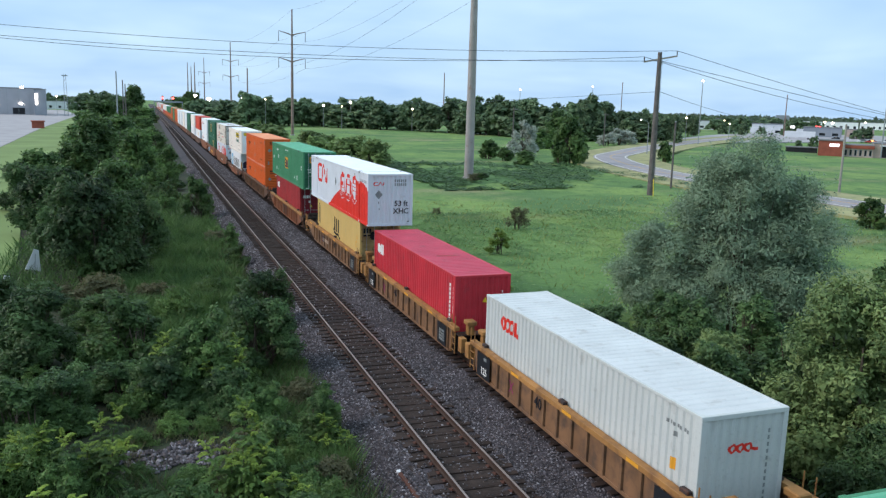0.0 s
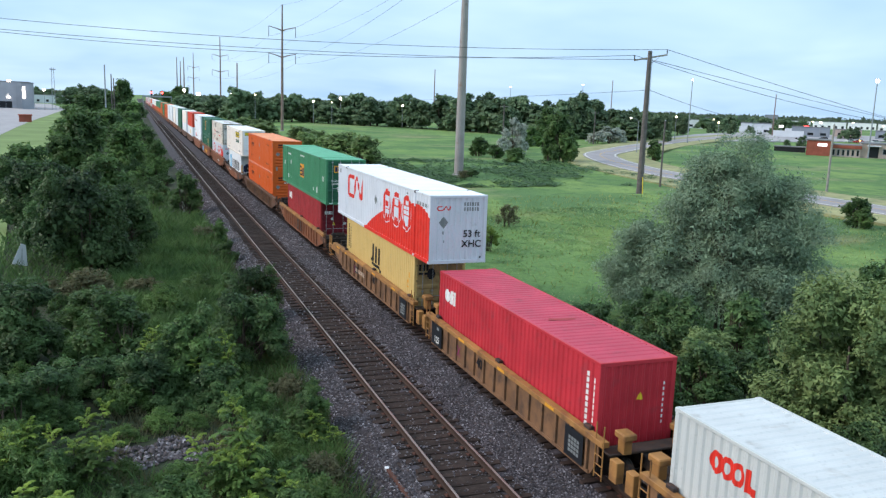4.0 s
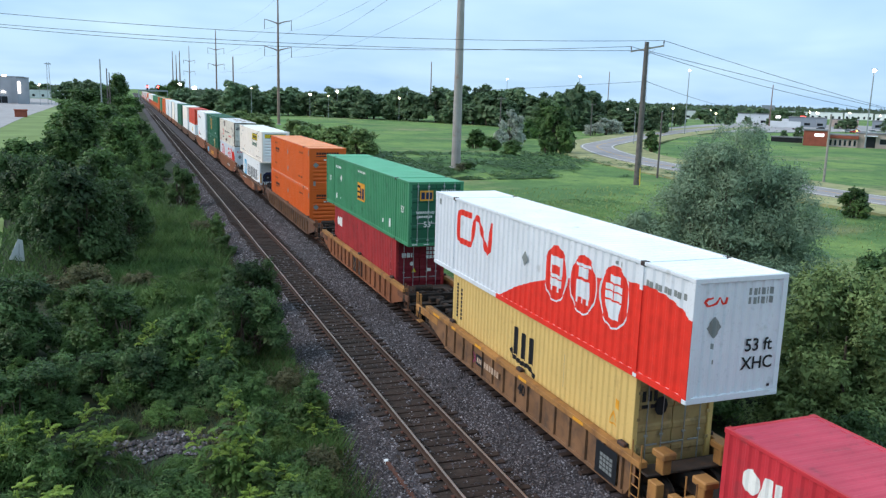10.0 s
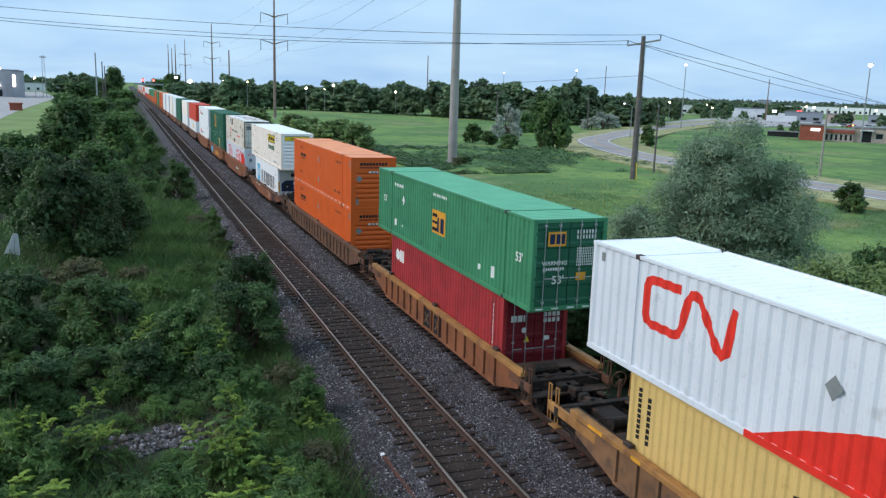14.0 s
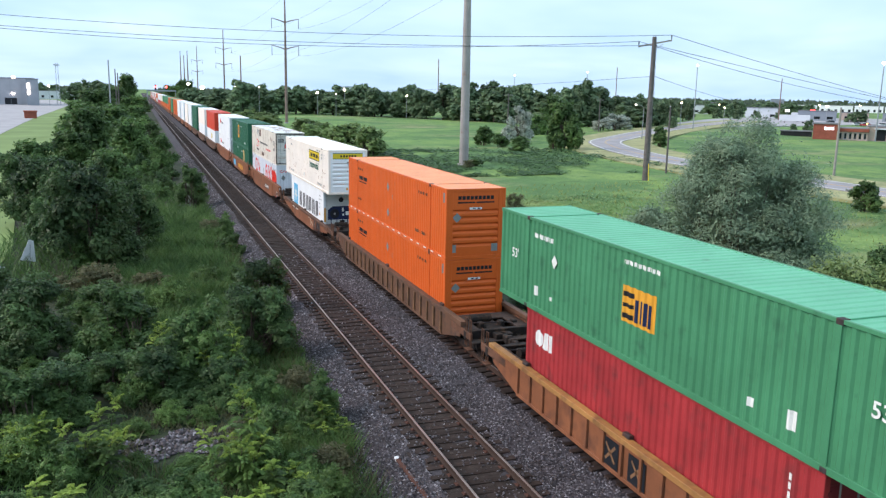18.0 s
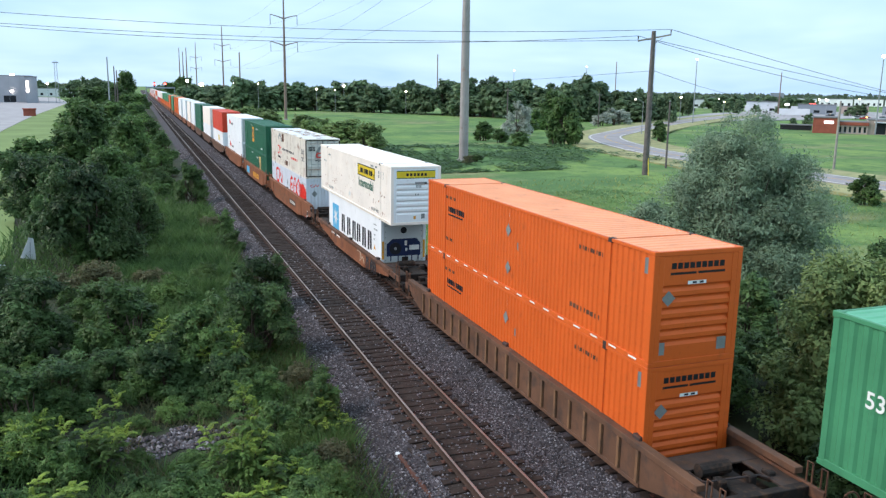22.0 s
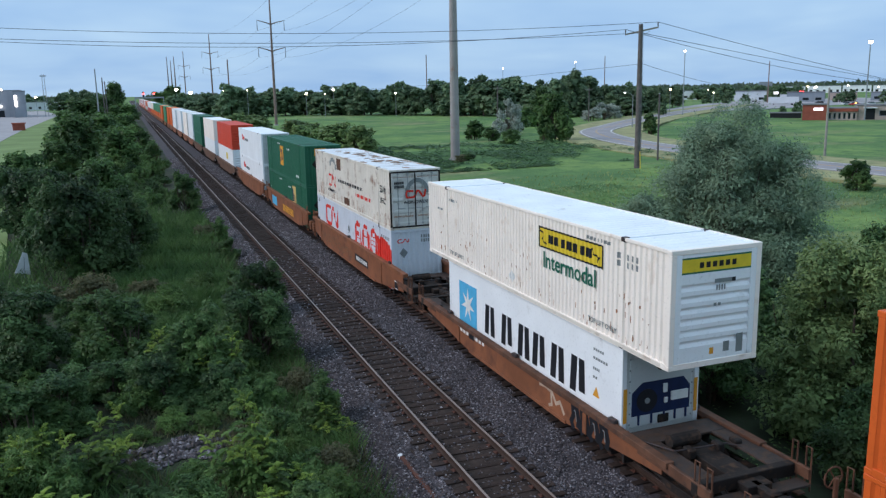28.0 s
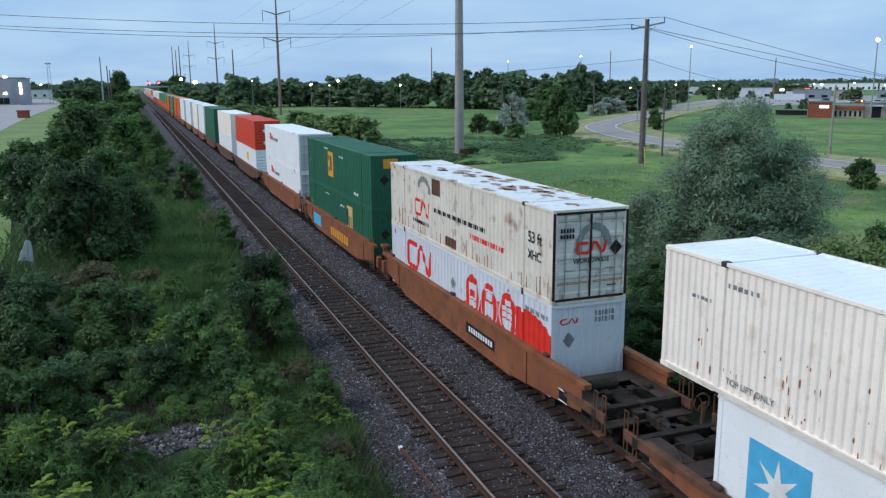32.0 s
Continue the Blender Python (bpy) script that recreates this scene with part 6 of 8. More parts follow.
def cars():
    """The well cars under the containers."""
    w = well_car("tan well car carrying a pale green container", -6.0, 11.7, -2.55, 9.95, "tan", "yellow", "posts", "shared", "shared")
    for a, fr, re, y0, y1, lab in ((13.45, "lead", "lead", 11.7, 27.4, "tan well car with ochre top chord and posts"), (28.85, "shared", "lead", 27.4, 42.8, "tan well car with ochre top chord and black number panel"),
                                   (44.27, "shared", "end", 42.8, 60.6, "tan well car with ochre top chord and posts")):
        w = well_car(lab, y0, y1, a, a + 12.5, "tan", "yellow", "posts", fr, re)
        if a < 40:
            car_mark(w, "number_panel", [rect(11.2, 0.3, 12.35, 1.18)], M["black_panel"], "black number panel", -1.508)
            car_text(w, "125", 11.72, 0.55, 0.36, WHITE, -1.514)
            car_mark(w, "marking", dashes(11.5, 0.95, 11.9, 1.1, 1, 0.6), M["grey_mark"], "", -1.512)
        else:
            car_mark(w, "number_ground", [rect(8.75, 0.62, 9.3, 1.0)], M["black_panel"], "", -1.508)
            car_mark(w, "number_marking", dashes(7.4, 0.66, 8.65, 0.95, 6, 0.7) + dashes(8.8, 0.68, 9.25, 0.92, 3, 0.6), M["chalk"], "", -1.513)
            car_mark(w, "reflector", [rect(13.0, 1.23, 13.7, 1.33), rect(11.3, 1.23, 11.7, 1.33)], M["amber_mark"], "", -1.506)
        car_text(w, "40", 5.82 if a > 40 else 7.56, 0.88, 0.5, BLACK, -1.452)
        car_mark(w, "number_panel", [rect(0.3, 0.3, 1.3, 1.18)], M["black_panel"], "black number panel", -1.508)
        car_mark(w, "marking", dashes(0.5, 0.45, 1.1, 0.95, 4, 0.8, 4), M["grey_mark"], "", -1.512)
        car_mark(w, "chalk_mark", band([(9.35, 0.55), (9.65, 0.95)], 0.05) + band([(9.35, 0.95), (9.65, 0.55)], 0.05), M["pink_mark"], "", -1.456)
        for u in (2.0, 5.4, 8.9):
            car_mark(w, "reflector", [rect(u, 1.23, u + 0.55, 1.33)], M["amber_mark"], "", -1.506)
    w = well_car("ochre and brown well car with rusty panels", 60.5, 79.0, 63.2, 75.7, "burnt", "yellow", "posts", trim="rusty")
    for u in (5.2, 6.4):
        car_mark(w, "number_panel", [rect(u, 0.35, u + 0.75, 1.1)], M["black_panel"], "", -1.456)
        car_mark(w, "chalk_mark", band([(u + 0.15, 0.5), (u + 0.6, 0.95)], 0.08) + band([(u + 0.15, 0.95), (u + 0.6, 0.5)], 0.08), M["tan"], "", -1.46)
    well_car("dark brown well car with close-set posts", 79.4, 102.0, 82.65, 99.2, "brown", "brown", "posts", trim="rusty")
    w = well_car("burnt orange smooth-sided well car with graffiti", 102.4, 122.2, 106.35, 118.85, "burnt", "rusty", "smooth", trim="rusty", top=1.14)
    car_mark(w, "number_marking", dashes(8.5, 0.80, 11.1, 0.96, 9, 0.7), M["white_mark"], "", -1.436)
    car_mark(w, "number_ground", [rect(9.4, 0.76, 9.9, 1.0)], M["black_panel"], "", -1.438)
    for k in range(4):
        u = 0.62 + 0.5 * k
        car_mark(w, "graffiti", band([(u - 0.14, 0.34), (u - 0.20, 0.62), (u - 0.06, 0.96), (u + 0.16, 0.92), (u + 0.10, 0.66), (u + 0.22, 0.44), (u + 0.08, 0.26)], 0.19), M["black_mark"], "black bubble graffiti", -1.437 - 0.0012 * k)
        car_mark(w, "graffiti_highlight", band([(u - 0.08, 0.52), (u - 0.02, 0.80), (u + 0.06, 0.82)], 0.035), M["grey_mark"], "", -1.446)
    car_mark(w, "graffiti", band([(2.75, 0.45), (3.0, 0.75), (3.25, 0.62), (3.5, 0.9), (3.9, 0.95), (4.3, 0.9)], 0.11) + band([(3.55, 0.85), (3.5, 0.5), (3.7, 0.42)], 0.10), M["chalk"], "pale faded graffiti", -1.437)
    w = well_car("burnt orange smooth-sided well car with dark end platform", 122.5, 144.05, 125.9, 142.45, "burnt", "burnt", "smooth", "end", "lead", trim="rusty", top=1.62)
    car_mark(w, "number_ground", [rect(4.0, 0.62, 6.6, 1.02)], M["black_panel"], "", -1.437)
    car_mark(w, "number_marking", dashes(4.2, 0.68, 6.4, 0.95, 10, 0.7), WHITE, "", -1.441)
    car_mark(w, "placard", [rect(-1.1, 0.62, -0.6, 1.0)], M["black_panel"], "", -1.437)
    car_mark(w, "placard_border", [rect(-1.1, 0.62, -0.6, 0.66), rect(-1.1, 0.96, -0.6, 1.0)], WHITE, "", -1.440)
    r = random.Random(3)
    car_mark(w, "graffiti", [q for k in range(9) for q in hoop(7.6 + k * 0.85, 0.85 + r.uniform(-0.15, 0.15), r.uniform(0.2, 0.42), r.uniform(0.15, 0.32), 0.07, 9)], M["tan"], "faded tan graffiti scrawl", -1.437)
    w = well_car("burnt orange smooth-sided well car", 144.05, 163.7, 145.6, 162.1, "burnt", "burnt", "smooth", "shared", "lead", trim="rusty", top=1.62)
    car_mark(w, "paint_patch", [rect(12.2, 0.45, 14.5, 1.2)], M["sky_mark"], "blue grey paint patch", -1.437)
    car_mark(w, "graffiti", dashes(5.0, 0.4, 9.5, 1.1, 8, 0.7), M["amber_mark"], "orange graffiti blocks", -1.437)
    well_car("burnt orange smooth-sided well car", 163.7, 185.2, 165.2, 181.7, "burnt", "burnt", "smooth", "shared", "end", trim="rusty", top=1.62)
    well_car("dark well car under an orange container", 185.5, 207.9, 188.3, 204.9, "brown", "brown", "smooth", near=False)
    well_car("dark well car under a cream container", 208.0, 229.5, 209.4, 225.9, "brown", "brown", "smooth", near=False)
    well_car("dark well car under a green container", 229.6, 249.0, 231.2, 247.7, "brown", "brown", "smooth", near=False)
    for y, n in ((250.4, 12.6), (265.8, 12.6), (283.9, 16.5), (306.2, 16.5), (325.6, 12.6), (341.0, 12.6), (361.3, 16.5), (386.1, 16.5)):
        well_car("rust brown well car far down the train", y - 1.6, y + n + 1.6, y, y + n, "burnt", "burnt", "smooth", trim="rusty", near=False)
    y = 406.3
    for k in range(24):
        well_car("rust brown well car far down the train", y - 1.9, y + 18.4, y, y + 16.5, "burnt", "burnt", "smooth", trim="rusty", near=False)
        y += 20.4


cargo()
cars()


# ---- plants ----
def leaf_array(centres, normals, size, rng, aspect=0.5, droop=0.0, loose=0.5):
    """Three-cornered leaves, tilted at random about the outward way."""
    n = len(centres)
    nrm = normals + rng.normal(0, loose, (n, 3))
    nrm /= np.linalg.norm(nrm, axis=1)[:, None] + 1e-9
    a = rng.normal(0, 1, (n, 3))
    a[:, 2] -= droop
    a -= nrm * (a * nrm).sum(1)[:, None]
    a /= np.linalg.norm(a, axis=1)[:, None] + 1e-9
    b = np.cross(nrm, a)
    s = size * (0.6 + 0.8 * rng.random((n, 1)))
    q = np.stack([centres - a * s * 0.8 + b * s * aspect, centres + a * s * 1.2, centres - a * s * 0.8 - b * s * aspect], 1)
    return q.reshape(-1, 3)


def dome(seed, r, h, n, base=0.0, cone=0.0, spread_out=0.62):
    """Masses of foliage (x, y, z, radius) that make up an uneven dome."""
    rnd = random.Random(seed)
    out = []
    for k in range(n):
        u = (k + 0.5) / n
        a = k * 2.4 + rnd.uniform(-0.5, 0.5)
        ring = r * spread_out * math.sqrt(max(0.0, 1 - (0.96 * u) ** 2)) * (1 - cone * u) * rnd.uniform(0.55, 1.15)
        size = r * rnd.uniform(0.26, 0.48) * (1 - 0.25 * u) * (1 - 0.4 * cone * u)
        out.append((ring * math.cos(a), ring * math.sin(a), base + (h - base) * (0.14 + 0.72 * u) + rnd.uniform(-0.05, 0.05) * h, size))
    return out


def crown_mesh(seed, masses, count, size, aspect=0.5, droop=0.0, sub=9, fill=0.1, sprigs=0.16, loose=0.28):
    """Leaves gathered on the tops and outsides of clumps round each mass, with dark hollows between, and sprigs that stick out."""
    rng = np.random.default_rng(seed)
    cl = []
    for x, y, z, r in masses:
        for k in range(sub):
            d = rng.normal(0, 1, 3)
            d /= np.linalg.norm(d)
            d[2] = d[2] * 0.9 + 0.12
            q = rng.uniform(0.55, 0.85)
            cl.append((x + d[0] * r * q, y + d[1] * r * q, z + d[2] * r * q, r * rng.uniform(0.34, 0.60)))
    cl = np.array(cl)
    w = cl[:, 3] ** 2
    n1 = int(count * (1 - fill - sprigs))
    pick = rng.choice(len(cl), n1, p=w / w.sum())
    d = rng.normal(0, 1, (n1, 3))
    d /= np.linalg.norm(d, axis=1)[:, None]
    flip = (d[:, 2] < -0.1) & (rng.random(n1) < 0.8)
    d[:, 2] = np.where(flip, -d[:, 2], d[:, 2])
    p1 = cl[pick, :3] + d * cl[pick, 3][:, None] * (0.72 + 0.36 * rng.random((n1, 1)))
    # loose leaves inside the masses
    ms = np.array(masses, dtype=float)
    n2 = int(count * fill)
    pk = rng.integers(0, len(ms), n2)
    e = rng.normal(0, 0.34, (n2, 3))
    p2 = ms[pk, :3] + e * ms[pk, 3][:, None]
    # sprigs
    n3 = count - n1 - n2
    per = 12
    ns = max(1, n3 // per)
    sp = rng.choice(len(cl), ns, p=w / w.sum())
    sd = rng.normal(0, 1, (ns, 3))
    sd[:, 2] = np.abs(sd[:, 2]) + 0.3
    sd /= np.linalg.norm(sd, axis=1)[:, None]
    along = np.tile(np.linspace(0.85, 1.75, per), ns)
    sid = np.repeat(np.arange(ns), per)
    reach = rng.uniform(0.6, 1.0, ns)[sid]
    p3 = cl[sp[sid], :3] + sd[sid] * (cl[sp[sid], 3] * (0.85 + (along - 0.85) * reach))[:, None] + rng.normal(0, 1, (len(sid), 3)) * size * 0.7
    p = np.concatenate([p1, p2, p3])
    size = np.concatenate([np.full(n1, size), np.full(n2, size * 1.7), np.full(len(sid), size)])[:, None]
    nrm = np.concatenate([d + np.array([0, 0, 0.45]), e + np.array([0, 0, 0.6]), rng.normal(0, 0.5, (len(sid), 3)) + np.array([0, 0, 0.9])])
    p[:, 2] = np.maximum(p[:, 2], 0.04)
    return raw_mesh("crown", leaf_array(p, nrm, size, rng, aspect, droop, loose), 3), cl


def limbs(cs, r, h, stems, seed, thick):
    """Tapered trunk or stems with limbs that reach into the clumps."""
    rnd, g = random.Random(seed), Geo()
    for k in range(stems):
        a = math.tau * k / stems + rnd.random()
        sp = 0.0 if stems == 1 else r * 0.15
        x, y = sp * math.cos(a), sp * math.sin(a)
        top = (x * 2.2 + rnd.uniform(-0.1, 0.1) * r, y * 2.2 + rnd.uniform(-0.1, 0.1) * r, h * (0.66 + 0.1 * rnd.random()))
        mid = ((x + top[0]) / 2 + rnd.uniform(-0.06, 0.06) * r, (y + top[1]) / 2 + rnd.uniform(-0.06, 0.06) * r, top[2] * 0.5)
        g.tube([(x, y, -0.3), mid, top], [thick, thick * 0.65, thick * 0.2], 7)
        for c in cs[k::stems * 3][:8]:
            u = min(0.85, max(0.2, (c[2] / h) * 0.55))
            s = (x + (top[0] - x) * u, y + (top[1] - y) * u, top[2] * u)
            g.tube([s, ((s[0] + c[0]) / 2, (s[1] + c[1]) / 2, (s[2] + c[2]) / 2 + 0.05 * h), tuple(c[:3])], [thick * 0.4, thick * 0.25, thick * 0.08], 5)
    return g


def plant(name, label, category, leaf, seed, r, h, count, size, masses=9, base=0.0, stems=4, thick=0.05, aspect=0.5, droop=0.0, cone=0.0, group="", sub=7, fill=0.12, sprigs=0.16, loose=0.28):
    ob = thing(name, label, category, group)
    ms = masses if isinstance(masses, list) else dome(seed, r, h, masses, base, cone)
    me, cs = crown_mesh(seed, ms, count, size, aspect, droop, sub, fill, sprigs, loose)
    stem = part("trunk", limbs(cs, r, h, stems, seed, thick), G["bark"], ob, "grey brown woody stems")
    if stems > 1:
        tagged(stem, kind="stuff")
    part("crown", me, LEAF[leaf], ob)
    return ob


def sapling(seed, stems, h):
    """Young stems with arching compound leaves: leaflets in pairs along each frond, the newest at the top."""
    ob = thing("young_tree", "young lime green saplings with long compound leaves", "sapling", "shrubs beside the track")
    rng = np.random.default_rng(seed)
    g, old, fresh = Geo(), [], []
    for k in range(stems):
        a = math.tau * k / stems + rng.random()
        foot = np.array([0.2 * math.cos(a), 0.2 * math.sin(a), -0.1])
        tall = h * (1.0 if k == 0 else rng.uniform(0.5, 0.9))
        tip = foot + np.array([0.8 * math.cos(a) * rng.random(), 0.8 * math.sin(a) * rng.random(), tall])
        g.tube([tuple(foot), tuple((foot + tip) / 2 + rng.normal(0, 0.04, 3)), tuple(tip)], [0.025, 0.018, 0.007], 5)
        n = int(15 * tall / h) + 8
        for i in range(n):
            u = 0.3 + 0.7 * (i / (n - 1)) ** 0.8
            root = foot + (tip - foot) * u
            az = 2.4 * i + rng.uniform(-0.4, 0.4)
            size = rng.uniform(0.38, 0.62) * (1.05 - 0.4 * max(0.0, u - 0.6) / 0.4)
            lift = 0.35 + 0.75 * u ** 3
            side = np.array([-math.sin(az), math.cos(az), 0])
            pts = []
            for q in range(9):
                w = q / 8
                pts.append(root + size * np.array([math.cos(az) * w * (1 - 0.3 * lift), math.sin(az) * w * (1 - 0.3 * lift), lift * w - 0.55 * w * w]))
            bag = fresh if u > 0.82 else old
            for q in range(1, 9):
                d = pts[q] - pts[q - 1]
                d /= np.linalg.norm(d)
                for sgn in (-1, 1):
                    out = side * sgn * 0.85 + d * 0.5 + rng.normal(0, 0.12, 3)
                    out /= np.linalg.norm(out)
                    ln = size * 0.30 * (1.1 - 0.5 * q / 8)
                    wd = np.cross(out, [0, 0, 1.0])
                    wd = wd / (np.linalg.norm(wd) + 1e-6) * ln * 0.42
                    m = pts[q] + out * ln * 0.5 + np.array([0, 0, 0.01])
                    bag += [pts[q], m + wd, pts[q] + out * ln - np.array([0, 0, 0.03]), m - wd]
    part("trunk", g, G["bark"], ob, "thin grey brown stems")
    part("crown", raw_mesh("crown", np.array(old), 4), LEAF["fresh"], ob)
    part("new_leaves", raw_mesh("new_leaves", np.array(fresh), 4), LEAF["lime"], ob, "bright lime new leaves")
    return ob


def put(ob, x, y, scale=1.0, tall=1.0, turn=0.0, z=None, first=False):
    m = pose(x, y, ground_height(x, y) if z is None else z, 0, 0, turn) @ Matrix.Diagonal((scale, scale, scale * tall, 1))
    if first:
        ob.matrix_basis = m
        return ob
    return copy_thing(ob, m)


def spread(proto, rows):
    """The prototype stands at the first row; copies at the others. Rows: x, y, scale, height factor."""
    for k, (x, y, s, t) in enumerate(rows):
        put(proto, x, y, s, t, (k * 137.5) % 360, None, k == len(rows) - 1)


def build_plants():
    side = "shrubs beside the track"
    # prototypes have radius 1 and height 2 where scaled freely
    # the dark leaves at y 27 to 30 stand in for a shaded hollow
    spread(plant("shrub", "dense dark green leafy shrub", "shrub", "dark", 11, 1.0, 2.0, 24000, 0.032, 13, 0.0, 5, 0.035, 0.55, group=side),
           [(-2.8, 50.3, 2.9, 1.2), (-0.9, 56.0, 2.1, 1.2), (-7.2, 68, 3.1, 1.0), (-10.6, 84, 3.2, 0.85), (-3.6, 57, 2.3, 1.2), (-5.0, 55.6, 2.0, 1.1), (4.0, 31.6, 1.75, 1.05), (-4.4, 34.0, 2.0, 0.95),
            (-7.0, 39, 2.2, 0.9), (4.9, 37.9, 1.5, 1.15), (-1.8, 64, 2.4, 1.0), (-6.5, 78, 2.8, 0.95), (-3.0, 27.6, 1.5, 0.8), (0.5, 28.6, 1.4, 0.8), (-1.2, 29.6, 1.3, 0.75), (2.3, 27.4, 1.1, 0.9)])
    spread(plant("shrub", "mid green spreading shrub", "shrub", "mid", 12, 1.0, 2.0, 19000, 0.035, 12, 0.0, 5, 0.035, 0.55, group=side),
           [(-3.6, 50.2, 1.7, 0.95), (-0.9, 32.6, 2.0, 0.82), (1.7, 29.6, 1.7, 0.95), (4.1, 76.5, 1.9, 1.02), (2.7, 110.5, 2.4, 0.98), (5.0, 24.6, 0.95, 1.0), (-3.9, 26.4, 1.5, 0.75), (5.3, 52.8, 1.0, 0.85),
            (1.7, 157, 2.8, 0.9), (-6.5, 30.0, 1.8, 0.9), (3.6, 26.4, 0.8, 0.9), (4.6, 44, 0.9, 0.8), (-2.0, 37.5, 1.7, 0.7), (5.4, 59.2, 0.95, 1.1), (-5.2, 27.0, 1.3, 1.0)])
    spread(sapling(13, 7, 2.0), [(-1.6, 22.9, 1.0, 1.1), (2.4, 18.6, 0.9, 0.7), (-2.8, 20.6, 1.0, 0.62), (-4.6, 24.6, 1.0, 0.8), (0.9, 30.6, 1.0, 1.3)])
    spread(sapling(17, 8, 2.1), [(2.1, 21.4, 1.15, 1.1), (3.2, 20.2, 0.8, 0.8), (-3.5, 23.6, 1.1, 0.8), (5.1, 23.4, 0.75, 0.85), (5.0, 33.2, 0.8, 0.9), (2.4, 28.4, 1.0, 1.2)])
    spread(plant("weed_clump", "low fresh green weeds at the ballast edge", "weed", "fresh", 14, 1.0, 1.2, 6500, 0.040, 8, 0.0, 7, 0.02, 0.4, group=side, sprigs=0.4),
           [(-0.6, 25.6, 0.7, 0.7), (0.5, 26.2, 0.8, 0.8), (0.9, 22.7, 0.7, 0.6), (-1.3, 25.2, 0.6, 0.8), (-0.4, 20.0, 0.9, 0.7), (4.2, 19.3, 1.0, 1.0), (-3.3, 23.4, 1.15, 1.2), (0.9, 19.0, 1.0, 0.7), (0.7, 22.3, 0.7, 0.6), (-0.5, 23.2, 0.6, 0.7), (1.5, 25.9, 0.7, 0.8), (-0.4, 28.0, 1.0, 1.0), (5.8, 31.7, 0.3, 1.6), (3.6, 17.6, 1.1, 1.0), (1.0, 40.5, 1.5, 0.9), (2.8, 33.5, 1.3, 0.8),
            (4.9, 47, 0.8, 0.8), (3.9, 23, 0.8, 0.9), (1.2, 33.2, 1.2, 0.8), (2.9, 45, 1.4, 0.7), (-4.8, 22.5, 1.1, 1.2), (5.0, 66, 1.0, 0.8)])
    spread(plant("weed_clump", "brownish dry weeds and bramble", "weed", "dry", 15, 1.0, 1.2, 6000, 0.044, 8, 0.0, 7, 0.02, 0.4, group=side, sprigs=0.3),
           [(-2.4, 44.4, 1.9, 0.85), (0.0, 44.6, 1.4, 0.8), (2.7, 24.2, 0.8, 0.8), (4.7, 62.5, 1.5, 0.7), (4.7, 27.5, 1.0, 1.0), (4.6, 21.0, 1.0, 0.9), (-4.6, 44.6, 1.6, 0.8)])
    # undergrowth that fills the strip between the larger shrubs
    rnd = random.Random(19)
    low = [plant("bush", "knee-high to head-high green bush in the undergrowth", "bush", leaf, seed, 1.0, 1.5, 8000, 0.042, 8, 0.0, 6, 0.025, 0.5, group="undergrowth bushes", sprigs=0.25) for leaf, seed in (("dark", 35), ("mid", 36), ("fresh", 37))]
    rows = ([], [], [])
    for k in range(78):
        y = 17.5 + 26 * (k / 78) ** 0.9
        x = -8.2 + 13.2 * ((k * 0.618) % 1.0) + rnd.uniform(-0.5, 0.5)
        if x > 5.0 or (abs(x - 0.6) < 1.5 and abs(y - 24.0) < 1.9) or (y > 36 and x > -1.2):
            continue
        rows[rnd.choice((0, 0, 1, 1, 2))].append((x, y, rnd.uniform(0.65, 1.15), rnd.uniform(0.6, 1.15)))
    for k in range(26):
        y = 80 + 2.6 * k
        rows[k % 2].append((-2.5 + 5.8 * ((k * 0.618) % 1.0), y, rnd.uniform(1.1, 1.9), rnd.uniform(0.7, 1.2)))
    for k in range(3):
        spread(low[k], rows[k])
    # taller trees along the verge, farther off
    spread(plant("tree", "green broadleaf tree at the verge", "tree", "mid", 16, 1.0, 2.3, 10000, 0.052, 14, 0.05, 1, 0.07, 0.6, group="verge trees"),
           [(-5.8, 114, 4.0, 1.05), (-1.4, 124, 3.3, 0.95), (-7.6, 106, 3.0, 0.95), (-4.9, 172, 4.8, 0.75), (-9.5, 135, 4.0, 0.85), (-12.0, 286, 8.0, 0.6), (-1.5, 292, 6.0, 0.65), (-0.9, 232, 4.0, 0.75), (-4.9, 464, 7.4, 1.15),
            (-6, 205, 4.6, 0.75), (-14, 230, 4.5, 0.8), (-13, 330, 6.5, 0.7), (1.0, 350, 4.5, 0.75), (-8, 400, 6.5, 0.8), (-2.5, 146, 3.2, 0.9), (-11, 98, 3.0, 0.85), (1.2, 190, 2.5, 0.9), (-3.5, 88, 2.8, 0.85), (22, 545, 8.5, 0.75), (27, 600, 8, 0.7),
            (30.5, 600, 9.5, 0.85)])
    # the grey-green willow across the train: leaders side by side, the tall ones behind
    rnd, ms = random.Random(4), []
    for u, z, r, back in WILLOW:
        ms.append((0.766 * u + 0.643 * back, -0.643 * u + 0.766 * back, z, r))
        ms.append((0.766 * (u + rnd.uniform(-0.5, 0.5)) + 0.643 * (back + 1.5), -0.643 * u + 0.766 * (back + 1.5), z * 0.93, r * 0.7))
    w = plant("willow_tree", "large grey-green willow with many leaders", "tree", "willow", 21, 4.2, 9.6, 230000, 0.064, ms, 0.3, 6, 0.10, 0.42, 0.2, sub=8, fill=0.12, sprigs=0.16, loose=0.3)
    put(w, 27.6, 32.6, 1, 1, 0, None, True)
    w = plant("maple_shrub", "tall light green shrub with vines", "tree", "maple", 23, 2.9, 6.5, 64000, 0.064, 20, 0.0, 5, 0.12, 0.6, 0.1, 0.1, sub=13, sprigs=0.2, loose=0.4)
    put(w, 19.4, 17.0, 1, 1, 0, None, True)
